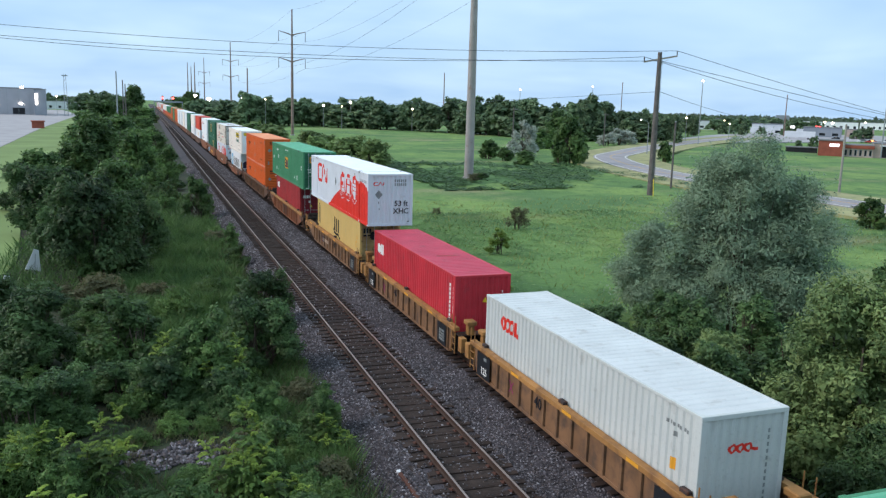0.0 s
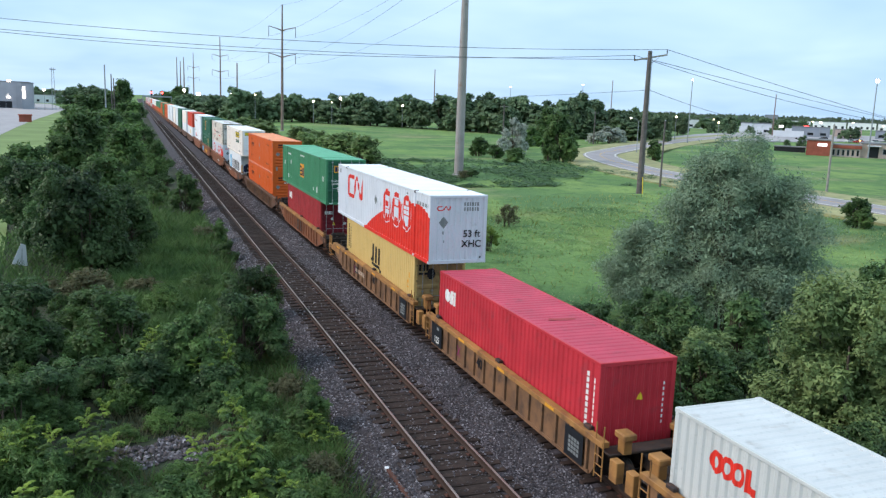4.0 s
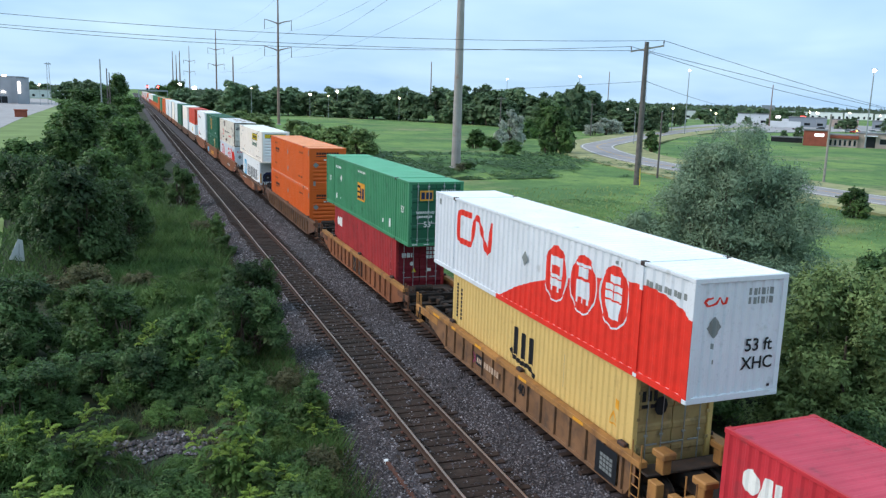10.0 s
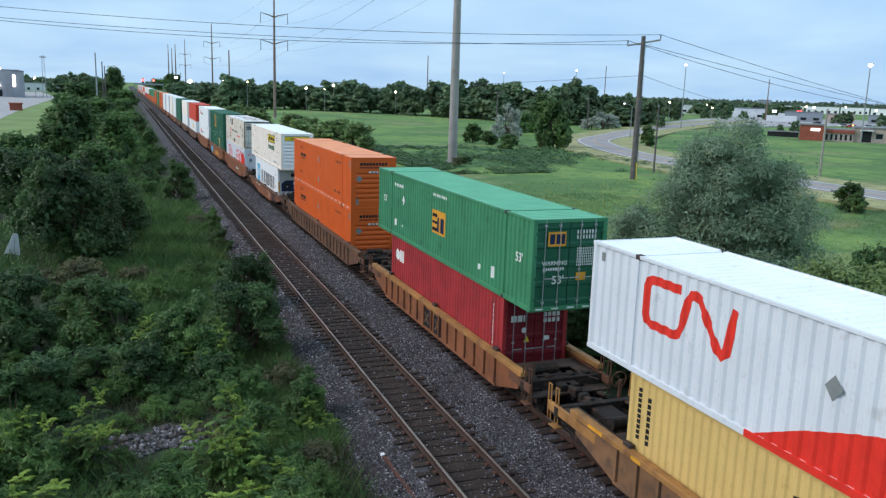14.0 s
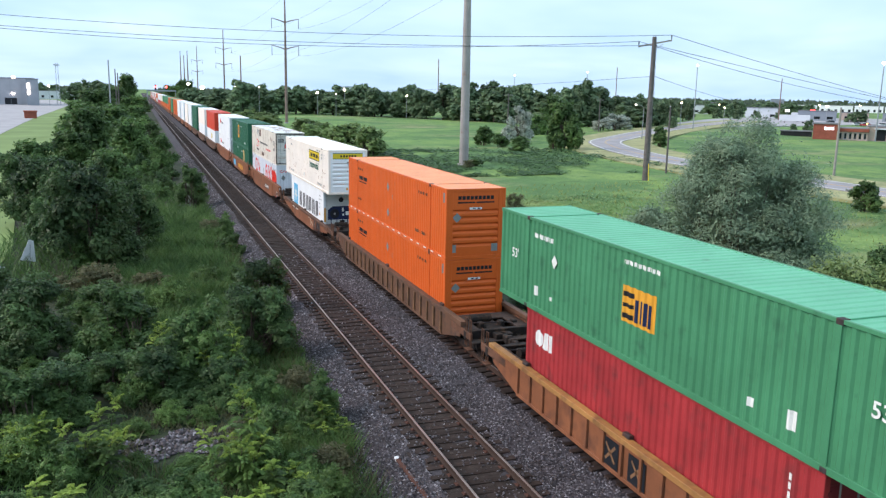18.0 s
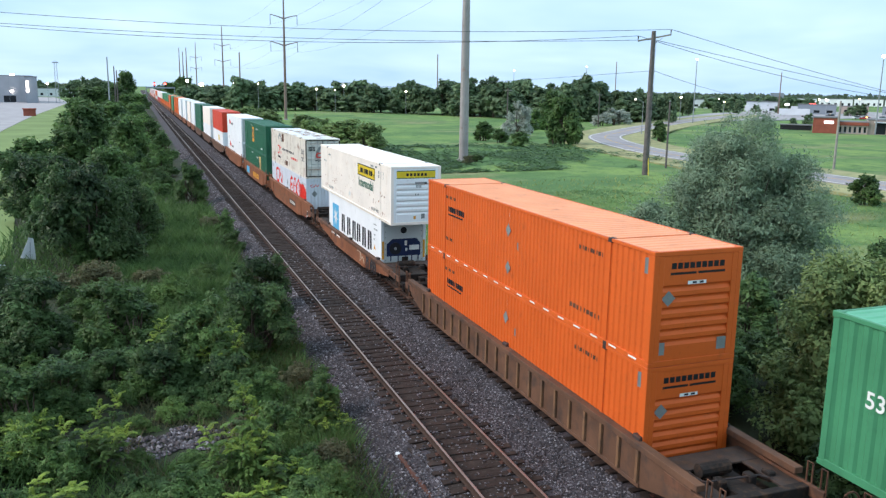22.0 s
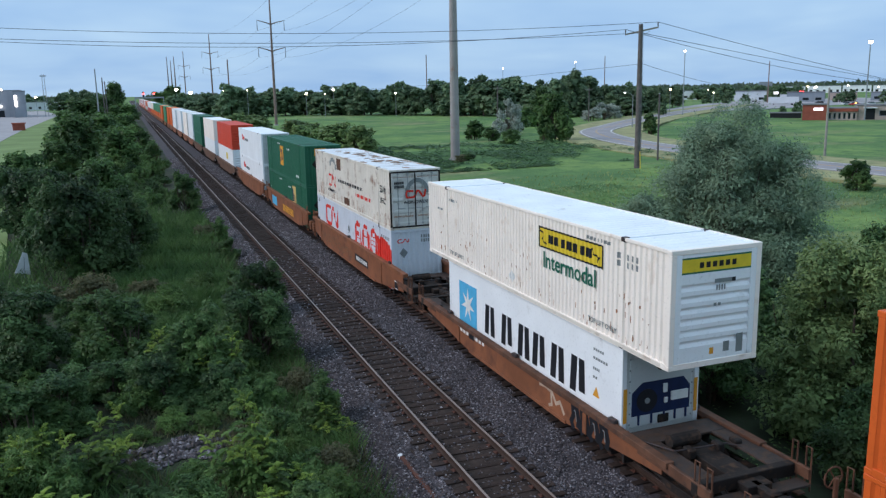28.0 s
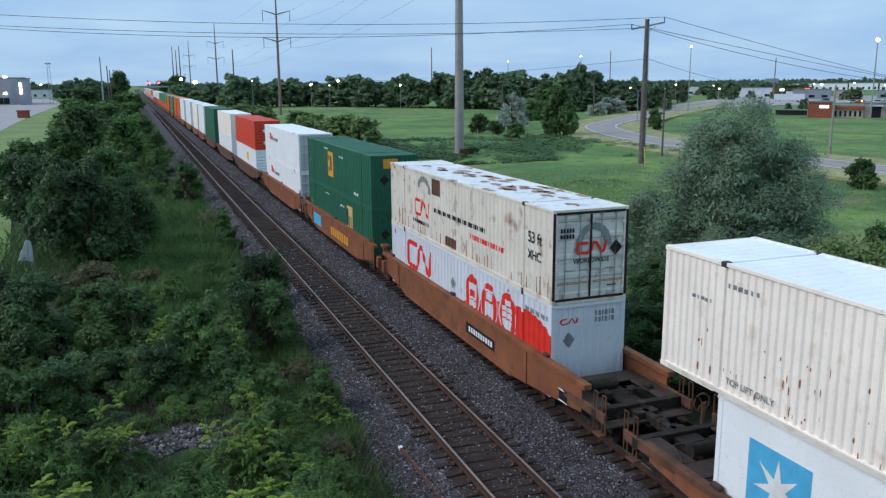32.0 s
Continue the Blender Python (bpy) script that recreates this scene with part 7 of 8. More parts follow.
    put(w, 22.8, 17.6, 0.9, 1.0, 90)
    w = plant("maple_shrub", "tall light green shrub with vines", "tree", "maple", 29, 2.9, 6.5, 24000, 0.09, 16, 0.0, 5, 0.12, 0.5, 0.2, 0.15)
    put(w, 19.6, 23.4, 0.68, 0.72, 200, None, True)
    put(w, 23.4, 12.5, 0.95, 1.0, 250)
    put(w, 27.5, 20.5, 0.8, 0.8, 310)
    w = plant("shrub", "dark green shrub at the field edge", "shrub", "dark", 24, 1.8, 4.6, 13000, 0.088, 12, 0.0, 5, 0.07, 0.5, cone=0.1)
    put(w, 32.6, 27.4, 1, 1, 0, None, True)
    put(w, 36.5, 24.5, 1.1, 0.9, 100)
    put(w, 17.9, 27.8, 0.6, 0.5, 40)
    put(w, 24.0, 26.6, 1.0, 0.8, 70)
    put(w, 21.2, 28.6, 0.7, 0.6, 150)
    put(w, 28.4, 26.0, 1.0, 0.85, 230)
    w = plant("shrub", "yellow-green young shrub at the field edge", "shrub", "lime", 25, 1.3, 3.5, 8000, 0.06, 9, 0.0, 5, 0.05, 0.45, cone=0.2, sprigs=0.35)
    put(w, 32.9, 31.2, 1, 1, 0, None, True)
    put(w, 18.9, 41.5, 0.75, 0.72, 60)
    put(w, 25.4, 56.3, 0.85, 0.75, 160)
    w = plant("shrub", "brown-green dry bush in the meadow", "shrub", "dry", 34, 1.3, 2.4, 6000, 0.05, 8, 0.0, 6, 0.04, 0.4, sprigs=0.4, group="meadow shrubs")
    put(w, 32.4, 68.0, 1.0, 0.95, 0, None, True)
    put(w, 44.9, 110.0, 1.1, 0.6, 50)
    put(w, 28.2, 78.5, 0.5, 0.7, 140)
    w = plant("shrub", "dense green thicket shrub beside the train", "shrub", "dark", 30, 1.9, 3.6, 15000, 0.064, 13, 0.0, 5, 0.06, 0.5, cone=0.1, group="thicket beside the train")
    for k, (x, y, sc, tall) in enumerate(((17.6, 21.3, 1.0, 0.95), (17.7, 24.6, 0.9, 0.85), (18.2, 28.6, 1.0, 0.8), (19.9, 26.0, 1.1, 1.0), (21.4, 21.2, 1.1, 1.1), (22.4, 30.6, 1.0, 0.85), (19.6, 32.2, 0.8, 0.7), (17.4, 14.4, 0.9, 1.0), (25.6, 23.4, 1.1, 1.0), (18.6, 36.0, 0.7, 0.6))):
        put(w, x, y, sc, tall, k * 77, None, k == 9)
    # shrubs in the meadow
    spread(plant("shrub", "round green shrub in the meadow", "shrub", "mid", 26, 1.0, 2.0, 7000, 0.065, 11, 0.0, 4, 0.05, 0.6, group="meadow shrubs"),
           [(70.5, 164, 2.8, 0.75), (68.7, 142, 2.7, 0.55), (71.3, 157, 2.4, 0.6), (47.8, 114, 1.6, 0.35), (80.7, 146, 3.9, 1.25), (79.2, 147.5, 2.6, 1.0), (82.6, 145.5, 2.4, 0.9), (111, 208, 4.8, 1.15), (108, 206, 3.2, 0.9), (68.3, 61.0, 1.9, 0.8), (107, 151, 2.2, 1.1), (95, 190, 3, 0.6), (104, 205, 3.4, 0.8), (122, 215, 3, 0.7)])
    spread(plant("shrub", "bushy green hedge along the far meadow edge", "shrub", "maple", 27, 1.0, 2.0, 8000, 0.062, 13, 0.0, 4, 0.05, 0.6, group="meadow shrubs"),
           [(34.9, 180, 5.5, 0.46), (35.2, 145, 5.0, 0.55), (30.5, 214, 5.8, 0.46), (36.8, 135, 3.8, 0.68), (28.0, 236, 5.5, 0.5), (32, 160, 4.0, 0.6), (24, 250, 4, 0.6)])
    spread(plant("olive_tree", "silvery olive tree in the meadow", "tree", "silver", 28, 1.0, 2.0, 7000, 0.06, 10, 0.1, 2, 0.05, 0.4, group="olive trees", sprigs=0.3),
           [(83.6, 173, 3.6, 1.2), (78, 168, 2.4, 0.9), (86, 178, 2.4, 0.8), (146, 232, 5.6, 0.5), (138, 226, 4.0, 0.5), (152, 236, 4.0, 0.65), (205, 172, 3.5, 0.9)])


# leaders of the willow: shift along its front, height, radius, shift to the rear
WILLOW = ((-1.3, 7.4, 1.7, 0.6), (0.3, 8.2, 1.7, 0.8), (-0.4, 6.2, 2.0, 0.0), (1.9, 7.2, 1.7, 0.9), (2.7, 5.4, 1.9, 0.6), (-1.8, 5.3, 1.6, 0.4), (3.3, 3.6, 2.0, 0.3), (0.4, 3.7, 2.0, -0.6),
          (-2.5, 2.9, 1.9, -0.4), (-4.2, 3.2, 1.6, 0.6), (-4.9, 1.7, 1.6, 0.2), (1.5, 2.2, 1.9, -1.2), (4.1, 1.8, 1.8, -0.4), (-3.7, 4.6, 1.1, 0.8),
          (-1.0, 1.4, 1.9, -1.0), (2.8, 1.2, 1.7, -0.8), (-3.0, 1.2, 1.7, -0.6), (0.4, 4.9, 1.9, -0.5))
build_plants()


def blades(name, label, material, spots, seed):
    """Many grass blades as bent triangles. Spots: x0, x1, y0, y1, number, height."""
    rng = np.random.default_rng(seed)
    out = []
    for x0, x1, y0, y1, n, h in spots:
        x, y = x0 + (x1 - x0) * rng.random(n), y0 + (y1 - y0) * rng.random(n) ** 1.25
        clump = np.array([noise.noise((a * 0.6, b * 0.6, 2)) for a, b in zip(x, y)])
        hh = h * (0.55 + 0.7 * rng.random(n)) * (1 + 0.7 * clump)
        z = np.array([ground_height(a, b) for a, b in zip(x, y)])
        z = np.where((x > -9) & (x < 5.8), np.maximum(z, GROUND + 0.2), z)
        pile = ((x - 0.5) / 1.2) ** 2 + ((y - 24.2) / 1.3) ** 2 + 1.6 * clump < 1
        hh = np.where(pile, 0.03, hh)
        a = rng.random(n) * 6.283
        wdt = (0.010 + 0.012 * rng.random(n)) * (0.6 + y / 28)
        lean = 0.8 * hh
        b = rng.random(n) * 6.283
        p0 = np.stack([x - np.cos(a) * wdt, y - np.sin(a) * wdt, z - 0.05], 1)
        p1 = np.stack([x + np.cos(a) * wdt, y + np.sin(a) * wdt, z - 0.05], 1)
        p2 = np.stack([x + np.cos(b) * lean, y + np.sin(b) * lean, z + hh], 1)
        out.append(np.stack([p0, p1, p2], 1).reshape(-1, 3))
    solo(name, raw_mesh(name, np.concatenate(out), 3), material, label, "grass", kind="stuff")


blades("tall_grass", "tall green grass among the shrubs beside the track", LEAF["grass"], [(-8, 5.6, 14, 22.5, 11000, 0.5), (3.6, 5.6, 22, 48, 9000, 0.5), (-1.5, 4.5, 35, 48, 14000, 0.6), (-1, 5.2, 40, 75, 16000, 0.7), (-9, 3, 45, 110, 14000, 0.6)], 31)
def meadow_weeds(name, label, material, seed, n, size, cut, x0=15.8, x1=76.0, y0=8.0, y1=80.0, tall=0.28):
    """Broad weeds that gather in drifts over the meadow, tallest in the middle of each clump."""
    rng = np.random.default_rng(seed)
    x, y = x0 + (x1 - x0) * rng.random(n) ** 1.3, y0 + (y1 - y0) * rng.random(n) ** 1.2
    clump = np.array([noise.noise((a * 0.55, b * 0.55, seed)) for a, b in zip(x, y)])
    drift = np.array([noise.noise((a * 0.09, b * 0.07, seed)) for a, b in zip(x, y)]) + 0.8 * clump
    keep = (drift + 0.15 * rng.random(n) > cut) & (x < 76 + 0.12 * y)
    x, y, lift = x[keep], y[keep], np.clip(clump[keep] - cut * 0.5, 0.05, 1.0)
    z = np.array([ground_height(a, b) for a, b in zip(x, y)]) + 0.03 + tall * (0.3 + 2.6 * lift) * rng.random(len(x)) ** 0.7
    far = (0.7 + y / 90)[:, None]
    solo(name, raw_mesh(name, leaf_array(np.stack([x, y, z], 1), np.tile([0.0, 0.0, 2.6], (len(x), 1)), size * far, rng, 0.5), 3), material, label, "weeds", kind="stuff")


meadow_weeds("meadow_weed", "low green weeds in drifts over the meadow", G["field"], 51, 110000, 0.075, -0.05, tall=0.22)
meadow_weeds("meadow_weed", "paler yellowish weeds in drifts over the meadow", LEAF["pale"], 52, 30000, 0.06, 0.2)
meadow_weeds("meadow_weed", "fresh yellow-green weeds in clumps over the meadow", LEAF["maple"], 55, 50000, 0.065, 0.12, tall=0.3)
meadow_weeds("meadow_weed", "dark green broad-leaved weeds in clumps over the meadow", LEAF["weed"], 53, 40000, 0.07, 0.22)
meadow_weeds("meadow_weed", "dark blue-green tall weeds in a band before the road", LEAF["weed"], 54, 60000, 0.10, 0.02, 37.0, 80.0, 100.0, 150.0, 0.35)
blades("meadow_grass", "pale straw-tinted grass in drifts over the meadow", LEAF["pale"], [(24, 70, 40, 90, 3500, 0.3)], 63)
blades("dry_weeds", "dry brownish weed stalks at the ballast edge", LEAF["dry"], [(3.6, 6.0, 14, 60, 7000, 0.4), (-1, 4, 20, 28, 3000, 0.35)], 33)


def tree_line():
    """The wood along the far side of the meadow, each tree a thing of its own."""
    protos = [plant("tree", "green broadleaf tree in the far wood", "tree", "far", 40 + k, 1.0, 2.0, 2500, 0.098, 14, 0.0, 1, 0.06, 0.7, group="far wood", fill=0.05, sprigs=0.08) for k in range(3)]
    rnd = random.Random(6)
    line = [(20, 420, 10), (47, 378, 14.5), (61, 388, 12.5), (85, 374, 14.6), (98, 354, 14), (113, 343, 13), (125, 320, 14.3), (133, 302, 14.2), (147, 280, 13.6), (150, 264, 14), (162, 256, 13.2), (167, 250, 11), (176, 262, 8.5), (190, 285, 8)]
    rows = []
    for (xa, ya, ha), (xb, yb, hb) in zip(line, line[1:]):
        n = max(3, int(math.hypot(xb - xa, yb - ya) / 6.2))
        for i in range(n):
            u = (i + rnd.random() * 0.6) / n
            h = ha + (hb - ha) * u
            for back in (0, 1):
                rr = h * rnd.uniform(0.46, 0.66)
                rows.append((xa + (xb - xa) * u + rnd.uniform(-2, 2) + back * rnd.uniform(3, 12), ya + (yb - ya) * u + rnd.uniform(-3, 3) + back * rnd.uniform(5, 18), rr, h * rnd.uniform(0.82, 1.16) * (0.62 if back == 0 and rnd.random() < 0.45 else 1) / (2.0 * rr)))
    def stand(az, dist, r, h):
        rows.append((math.sin(math.radians(az)) * dist, math.cos(math.radians(az)) * dist, r, h / (2.0 * r)))
    # trees where the road leaves the meadow, then singly before and between the far halls
    for k in range(16):
        stand(rnd.uniform(33.4, 37.2), rnd.uniform(330, 420), rnd.uniform(4, 6), rnd.uniform(8.5, 11.5))
    for az, dist, r, h in ((39.6, 480, 5.0, 8.0), (40.2, 470, 4.2, 7.0), (38.9, 470, 3.8, 6.2), (41.3, 490, 3.2, 4.6), (42.6, 500, 2.4, 4.0), (43.6, 317, 1.7, 3.0), (44.5, 320, 2.2, 4.4), (47.4, 480, 4.6, 6.8), (46.9, 470, 3.6, 5.2), (49.4, 470, 4.2, 5.6), (45.8, 560, 3.6, 5.4), (36.0, 300, 3.0, 4.5)):
        stand(az, dist, r, h)
    for k in range(46):
        stand(rnd.uniform(37.5, 44.5), rnd.uniform(600, 900), rnd.uniform(5, 8), rnd.uniform(7, 9.5))
    for k in range(30):
        stand(rnd.uniform(44, 54), rnd.uniform(930, 1100), rnd.uniform(6, 9), rnd.uniform(7, 9.5))
    for k in range(40):
        rows.append((rnd.uniform(-190, -20), rnd.uniform(620, 900), rnd.uniform(5, 9), rnd.uniform(0.75, 1.0)))
    for k in range(26):
        rows.append((rnd.uniform(30, 330), rnd.uniform(480, 1000), rnd.uniform(5, 8), rnd.uniform(0.6, 0.9)))
    for k in range(3):
        spread(protos[k], rows[k::3])


tree_line()


def far_woods():
    """Woods on the horizon, one mass of crowns; the haze is in the leaf colour."""
    rng = np.random.default_rng(77)
    n = 26000
    a = np.radians(rng.uniform(-25, 75, n))
    d = rng.uniform(950, 1900, n)
    x, y = np.sin(a) * d, np.cos(a) * d
    keep = np.abs(x - 10) > 25
    x, y = x[keep], y[keep]
    n = len(x)
    top = 7 + 6 * np.array([noise.noise((p * 0.012, q * 0.012, 0)) for p, q in zip(x, y)])
    z = GROUND + top * rng.random(n) ** 0.6
    c = np.stack([x, y, z], 1)
    solo("far_wood", raw_mesh("far_wood", leaf_array(c, np.tile([0.0, -1.0, 0.6], (n, 1)), 3.0, rng, 0.8), 3), LEAF["horizon"], "dark woods along the horizon, haze painted into the leaf colour", "wood", kind="stuff")


far_woods()


# ---- poles, wires, lamps, buildings ----
def sag(a, b, drop, n=24):
    a, b = Vector(a), Vector(b)
    return [tuple(a.lerp(b, i / n) - Vector((0, 0, drop * 4 * (i / n) * (1 - i / n)))) for i in range(n + 1)]


def wire(name, label, a, b, drop, r, group="overhead wires"):
    solo(name, Geo().tube(sag(a, b, drop), r, 5), G["wire"], label, "cable", group)


LINE_X = 46.4
TOWERS = ((-25.0, 41), (115.4, 41), (275.7, 41), (482.9, 43.6), (703.8, 45), (839.0, 46.6), (902.0, 45), (975.0, 52))


def power_line():
    """Tall steel monopoles with curved arms, and their conductors."""
    tips = []
    for k, (y, h) in enumerate(TOWERS):
        big = k < 2
        ob = thing("power_pole", "tall grey steel monopole, rust-tinged" if big else "tall rust-brown steel pole with two pairs of arms" if k < 5 else "tall rust-brown bare steel pole far off", "power pole", "power line poles", (LINE_X, y, GROUND))
        r = 0.72 if big else 0.5 if k < 5 else 0.75
        part("mast", Geo().tube([(0, 0, -0.3), (0, 0, h * 0.5), (0, 0, h)], [r, r * 0.82, r * 0.42], 16), G["monopole" if big else "pole_far"], ob)
        part("footing", Geo().tube([(0, 0, -0.2), (0, 0, 0.35)], [r * 1.5, r * 1.45], 16), G["lot"], ob)
        row = []
        for z in (39.0, 31.5) if big else (32.8, 24.2) if k < 5 else ():
            for s in (-1, 1):
                part("arm", Geo().tube([(s * r * 0.5, 0, z), (s * 1.6, 0, z + 0.5), (s * 4.4, 0, z + 1.2)], [0.22, 0.17, 0.10], 8), G["pole_far"], ob, "upswept steel arm")
                part("insulator", Geo().tube([(s * 4.4, 0, z + 1.15), (s * 4.4, 0, z - 2.0)], [0.08, 0.11], 8), G["insulator"], ob, "hanging insulator string")
                row.append((LINE_X + s * 4.4, y, GROUND + z - 2.0))
        row.append((LINE_X, y, GROUND + h))
        tips.append(row)
    for a, b in zip(tips[:4], tips[1:4]):
        for p, q in zip(a, b):
            wire("conductor", "thin overhead power conductor", p, q, 3.2, 0.022 if a[0][1] < 300 else 0.03, "power line conductors")


power_line()


def wooden_pole():
    ob = thing("utility_pole", "weathered wooden utility pole with crossarm", "utility pole", "", (63.0, 91.6, GROUND))
    part("mast", Geo().tube([(0, 0, -0.4), (0, 0, 9), (0, 0, 18.6)], [0.42, 0.36, 0.27], 12), G["wood_pole"], ob)
    a = Vector((1.55, -1.05, 0))
    d = a.normalized()
    n = Vector((-d.y, d.x, 0)) * 0.09
    p, q = -a * 1.06, a * 1.18
    part("crossarm", Geo().add([tuple(e + s * n + Vector((0, 0, z))) for e, z0 in ((p, 17.35), (q, 18.15)) for z in (z0 - 0.1, z0 + 0.1) for s in (-1, 1)],
                               [(0, 1, 3, 2), (4, 5, 7, 6), (0, 1, 5, 4), (2, 3, 7, 6), (0, 2, 6, 4), (1, 3, 7, 5)]), G["wood_grey"], ob, "grey wooden crossarm")
    tops = []
    for e, z in ((p * 0.97, 17.45), (q * 0.97, 18.25)):
        part("insulator", Geo().tube([(e.x, e.y, z), (e.x, e.y, z + 0.4), (e.x, e.y, z + 0.55)], [0.05, 0.09, 0.05], 8), G["insulator"], ob)
        tops.append((63.0 + e.x, 91.6 + e.y, GROUND + z + 0.55))
    part("brace", Geo().tube([(0.1, 0, 16.9), tuple(q * 0.5 + Vector((0, 0, 17.7)))], 0.03, 5), G["galv"], ob)
    part("ground_wire", Geo().tube([(0.24, -0.24, 18), (0.3, -0.3, 9), (0.36, -0.34, 0.3)], 0.015, 5), G["wire"], ob)
    part("guy_guard", Geo().tube([(-0.6, -1.6, 0.1), (-0.45, -1.2, 2.3)], 0.05, 6), M["yellow_mark"], ob, "yellow guy guard")
    mid = (63.1, 91.5, GROUND + 17.5)
    left = [(-70.0, 130.0, 23.4, 3.0), (-70.0, 131.0, 21.6, 2.6), (-70.0, 129.0, 23.0, 4.0)]
    right = [(200.0, 130.0, 3.0, 1.0), (200.0, 131.0, 3.8, 0.5), (200.0, 130.0, 8.5, 3.5)]
    for src, l, r in zip((tops[1], mid, tops[0]), left, right):
        wire("overhead_wire", "dark overhead wire across the tracks", l[:3], src, l[3], 0.030)
        wire("overhead_wire", "dark overhead wire to the far poles", src, r[:3], r[3], 0.035)
    wire("communication_cable", "thin lower cable on the wooden pole", (63.2, 91.4, 12.6), (85, 372, 10.5), 1.0, 0.025)
    wire("communication_cable", "thin lower cable on the wooden pole", (63.2, 91.4, 12.6), (160, 170, 8.0), 1.2, 0.03)


wooden_pole()


def plain_pole(x, y, h, r, mat, label, arm=False):
    ob = thing("utility_pole", label, "utility pole", "roadside poles", (x, y, GROUND))
    part("mast", Geo().tube([(0, 0, -0.3), (0, 0, h)], [r, r * 0.7], 10), G[mat], ob)
    if arm:
        part("crossarm", Geo().box(-1.2, -0.06, h - 0.6, 1.2, 0.06, h - 0.45), G["wood_grey"], ob)
        for x2 in (-1.1, 1.1):
            part("insulator", Geo().tube([(x2, 0, h - 0.45), (x2, 0, h - 0.2)], 0.06, 6), G["insulator"], ob)
    else:
        part("cap", Geo().tube([(0, 0, h), (0, 0, h + 0.12)], [r * 0.75, r * 0.4], 8), G["galv"], ob)


for row in ((95.8, 91.7, 9.9, 0.19, "wood_grey", "pale grey wooden pole beside the road"), (71.5, 98.9, 9.6, 0.16, "wood_pole", "slim wooden pole beside the road"), (134.9, 222.9, 10.3, 0.2, "wood_pole", "wooden pole at the wood edge", True),
            (91.2, 196.4, 11.3, 0.2, "wood_pole", "wooden pole in the meadow", True), (-6.2, 210.0, 17.0, 0.2, "galv", "slim grey pole beyond the shrubs"),
            (-6.9, 300.0, 16.8, 0.25, "wood_pole", "distant pole beside the track"), (-8.0, 390.0, 16.9, 0.3, "wood_pole", "distant pole beside the track"),
            (180.0, 262.0, 10.0, 0.18, "wood_pole", "wooden pole by the road", True), (64.1, 556.3, 32.4, 0.55, "pole_far", "tall brown pole far off"), (205.2, 563.8, 35.2, 0.45, "pole_far", "tall slim pole beyond the wood"), (341.1, 541.5, 32.9, 0.4, "pole_far", "tall slim pole beyond the wood"), (325.3, 353.0, 22.2, 0.34, "pole_far", "tall brown pole beyond the field")):
    plain_pole(*row)


def lamp(x, y, h, label, arm=0.0, power=60.0, col=(1.0, 0.86, 0.66), head=0.45, mast=0.14, group="street lamps"):
    ob = thing("street_lamp", label, "street lamp", group, (x, y, GROUND))
    part("mast", Geo().tube([(0, 0, -0.2), (0, 0, h)], [mast, mast * 0.6], 10), G["galv"], ob)
    if arm:
        part("arm", Geo().tube([(0, 0, h - 0.1), (arm * 0.5, 0, h + 0.55), (arm, 0, h + 0.75)], [0.06, 0.05, 0.045], 6), G["galv"], ob)
    z = h + (0.75 if arm else 0.1)
    part("housing", Geo().box(arm - head * 0.6, -head * 0.4, z, arm + head * 0.6, head * 0.4, z + 0.18, 0.05), G["galv"], ob)
    m = glowing("lamp_glow", col, power)
    r = head * 0.55
    part("lens", Geo().tube([(arm, 0, z - 1.3 * r), (arm, 0, z - 1.0 * r), (arm, 0, z - 0.3 * r), (arm, 0, z + 0.0)], [r * 0.4, r * 0.85, r, r * 0.7], 12), m, ob, "glowing lamp lens")


lamp(182, 238, 22.3, "tall mast lamp with warm glow", 0, 8, (1, 0.9, 0.78), 0.8, 0.2)
lamp(194.3, 172.8, 21.7, "tall mast lamp with warm glow", 0, 12, (1, 0.9, 0.75), 1.1, 0.22)
lamp(256, 542, 25, "tall mast lamp far off", 0, 10, (1, 0.85, 0.65), 1.1, 0.25)
lamp(282, 484, 27, "tall mast lamp far off", 0, 10, (1, 0.85, 0.65), 1.1, 0.25)
lamp(120.6, 178, 8.4, "curved-arm street lamp by the road", -2.4, 4, (1, 0.95, 0.8), 0.4, 0.12)
lamp(196.5, 265.0, 9.2, "warm street lamp by the far road", 0, 14, (1, 0.72, 0.4), 0.7)
lamp(253, 309, 7, "small yellow street lamp", 0, 8, (1, 0.85, 0.5), 0.7)
lamp(321, 316, 8.5, "bright lamp over the parking lot", 0, 14, (1, 0.86, 0.6), 1.2)
for x, y, h, p, hd in ((30.9, 559, 14.2, 30, 1.8), (36.8, 518.7, 12.2, 36, 2.2), (54.2, 497, 12.6, 24, 1.3), (50.6, 372, 12.0, 10, 0.5), (76.2, 369, 10.2, 24, 0.9), (88.3, 367, 11.8, 26, 1.0), (82.4, 359, 9.8, 10, 0.5), (109.6, 341, 9.7, 14, 0.8),
                       (420, 420, 8, 9, 1.1), (460, 400, 7, 9, 1.1), (520, 480, 8, 9, 1.2), (380, 470, 7, 6, 1.0), (-44, 480, 11, 20, 1.0)):
    lamp(x, y, h, "warm yard lamp far off", 0, p, (1, 0.8, 0.5), hd, 0.12, "distant yard lamps")


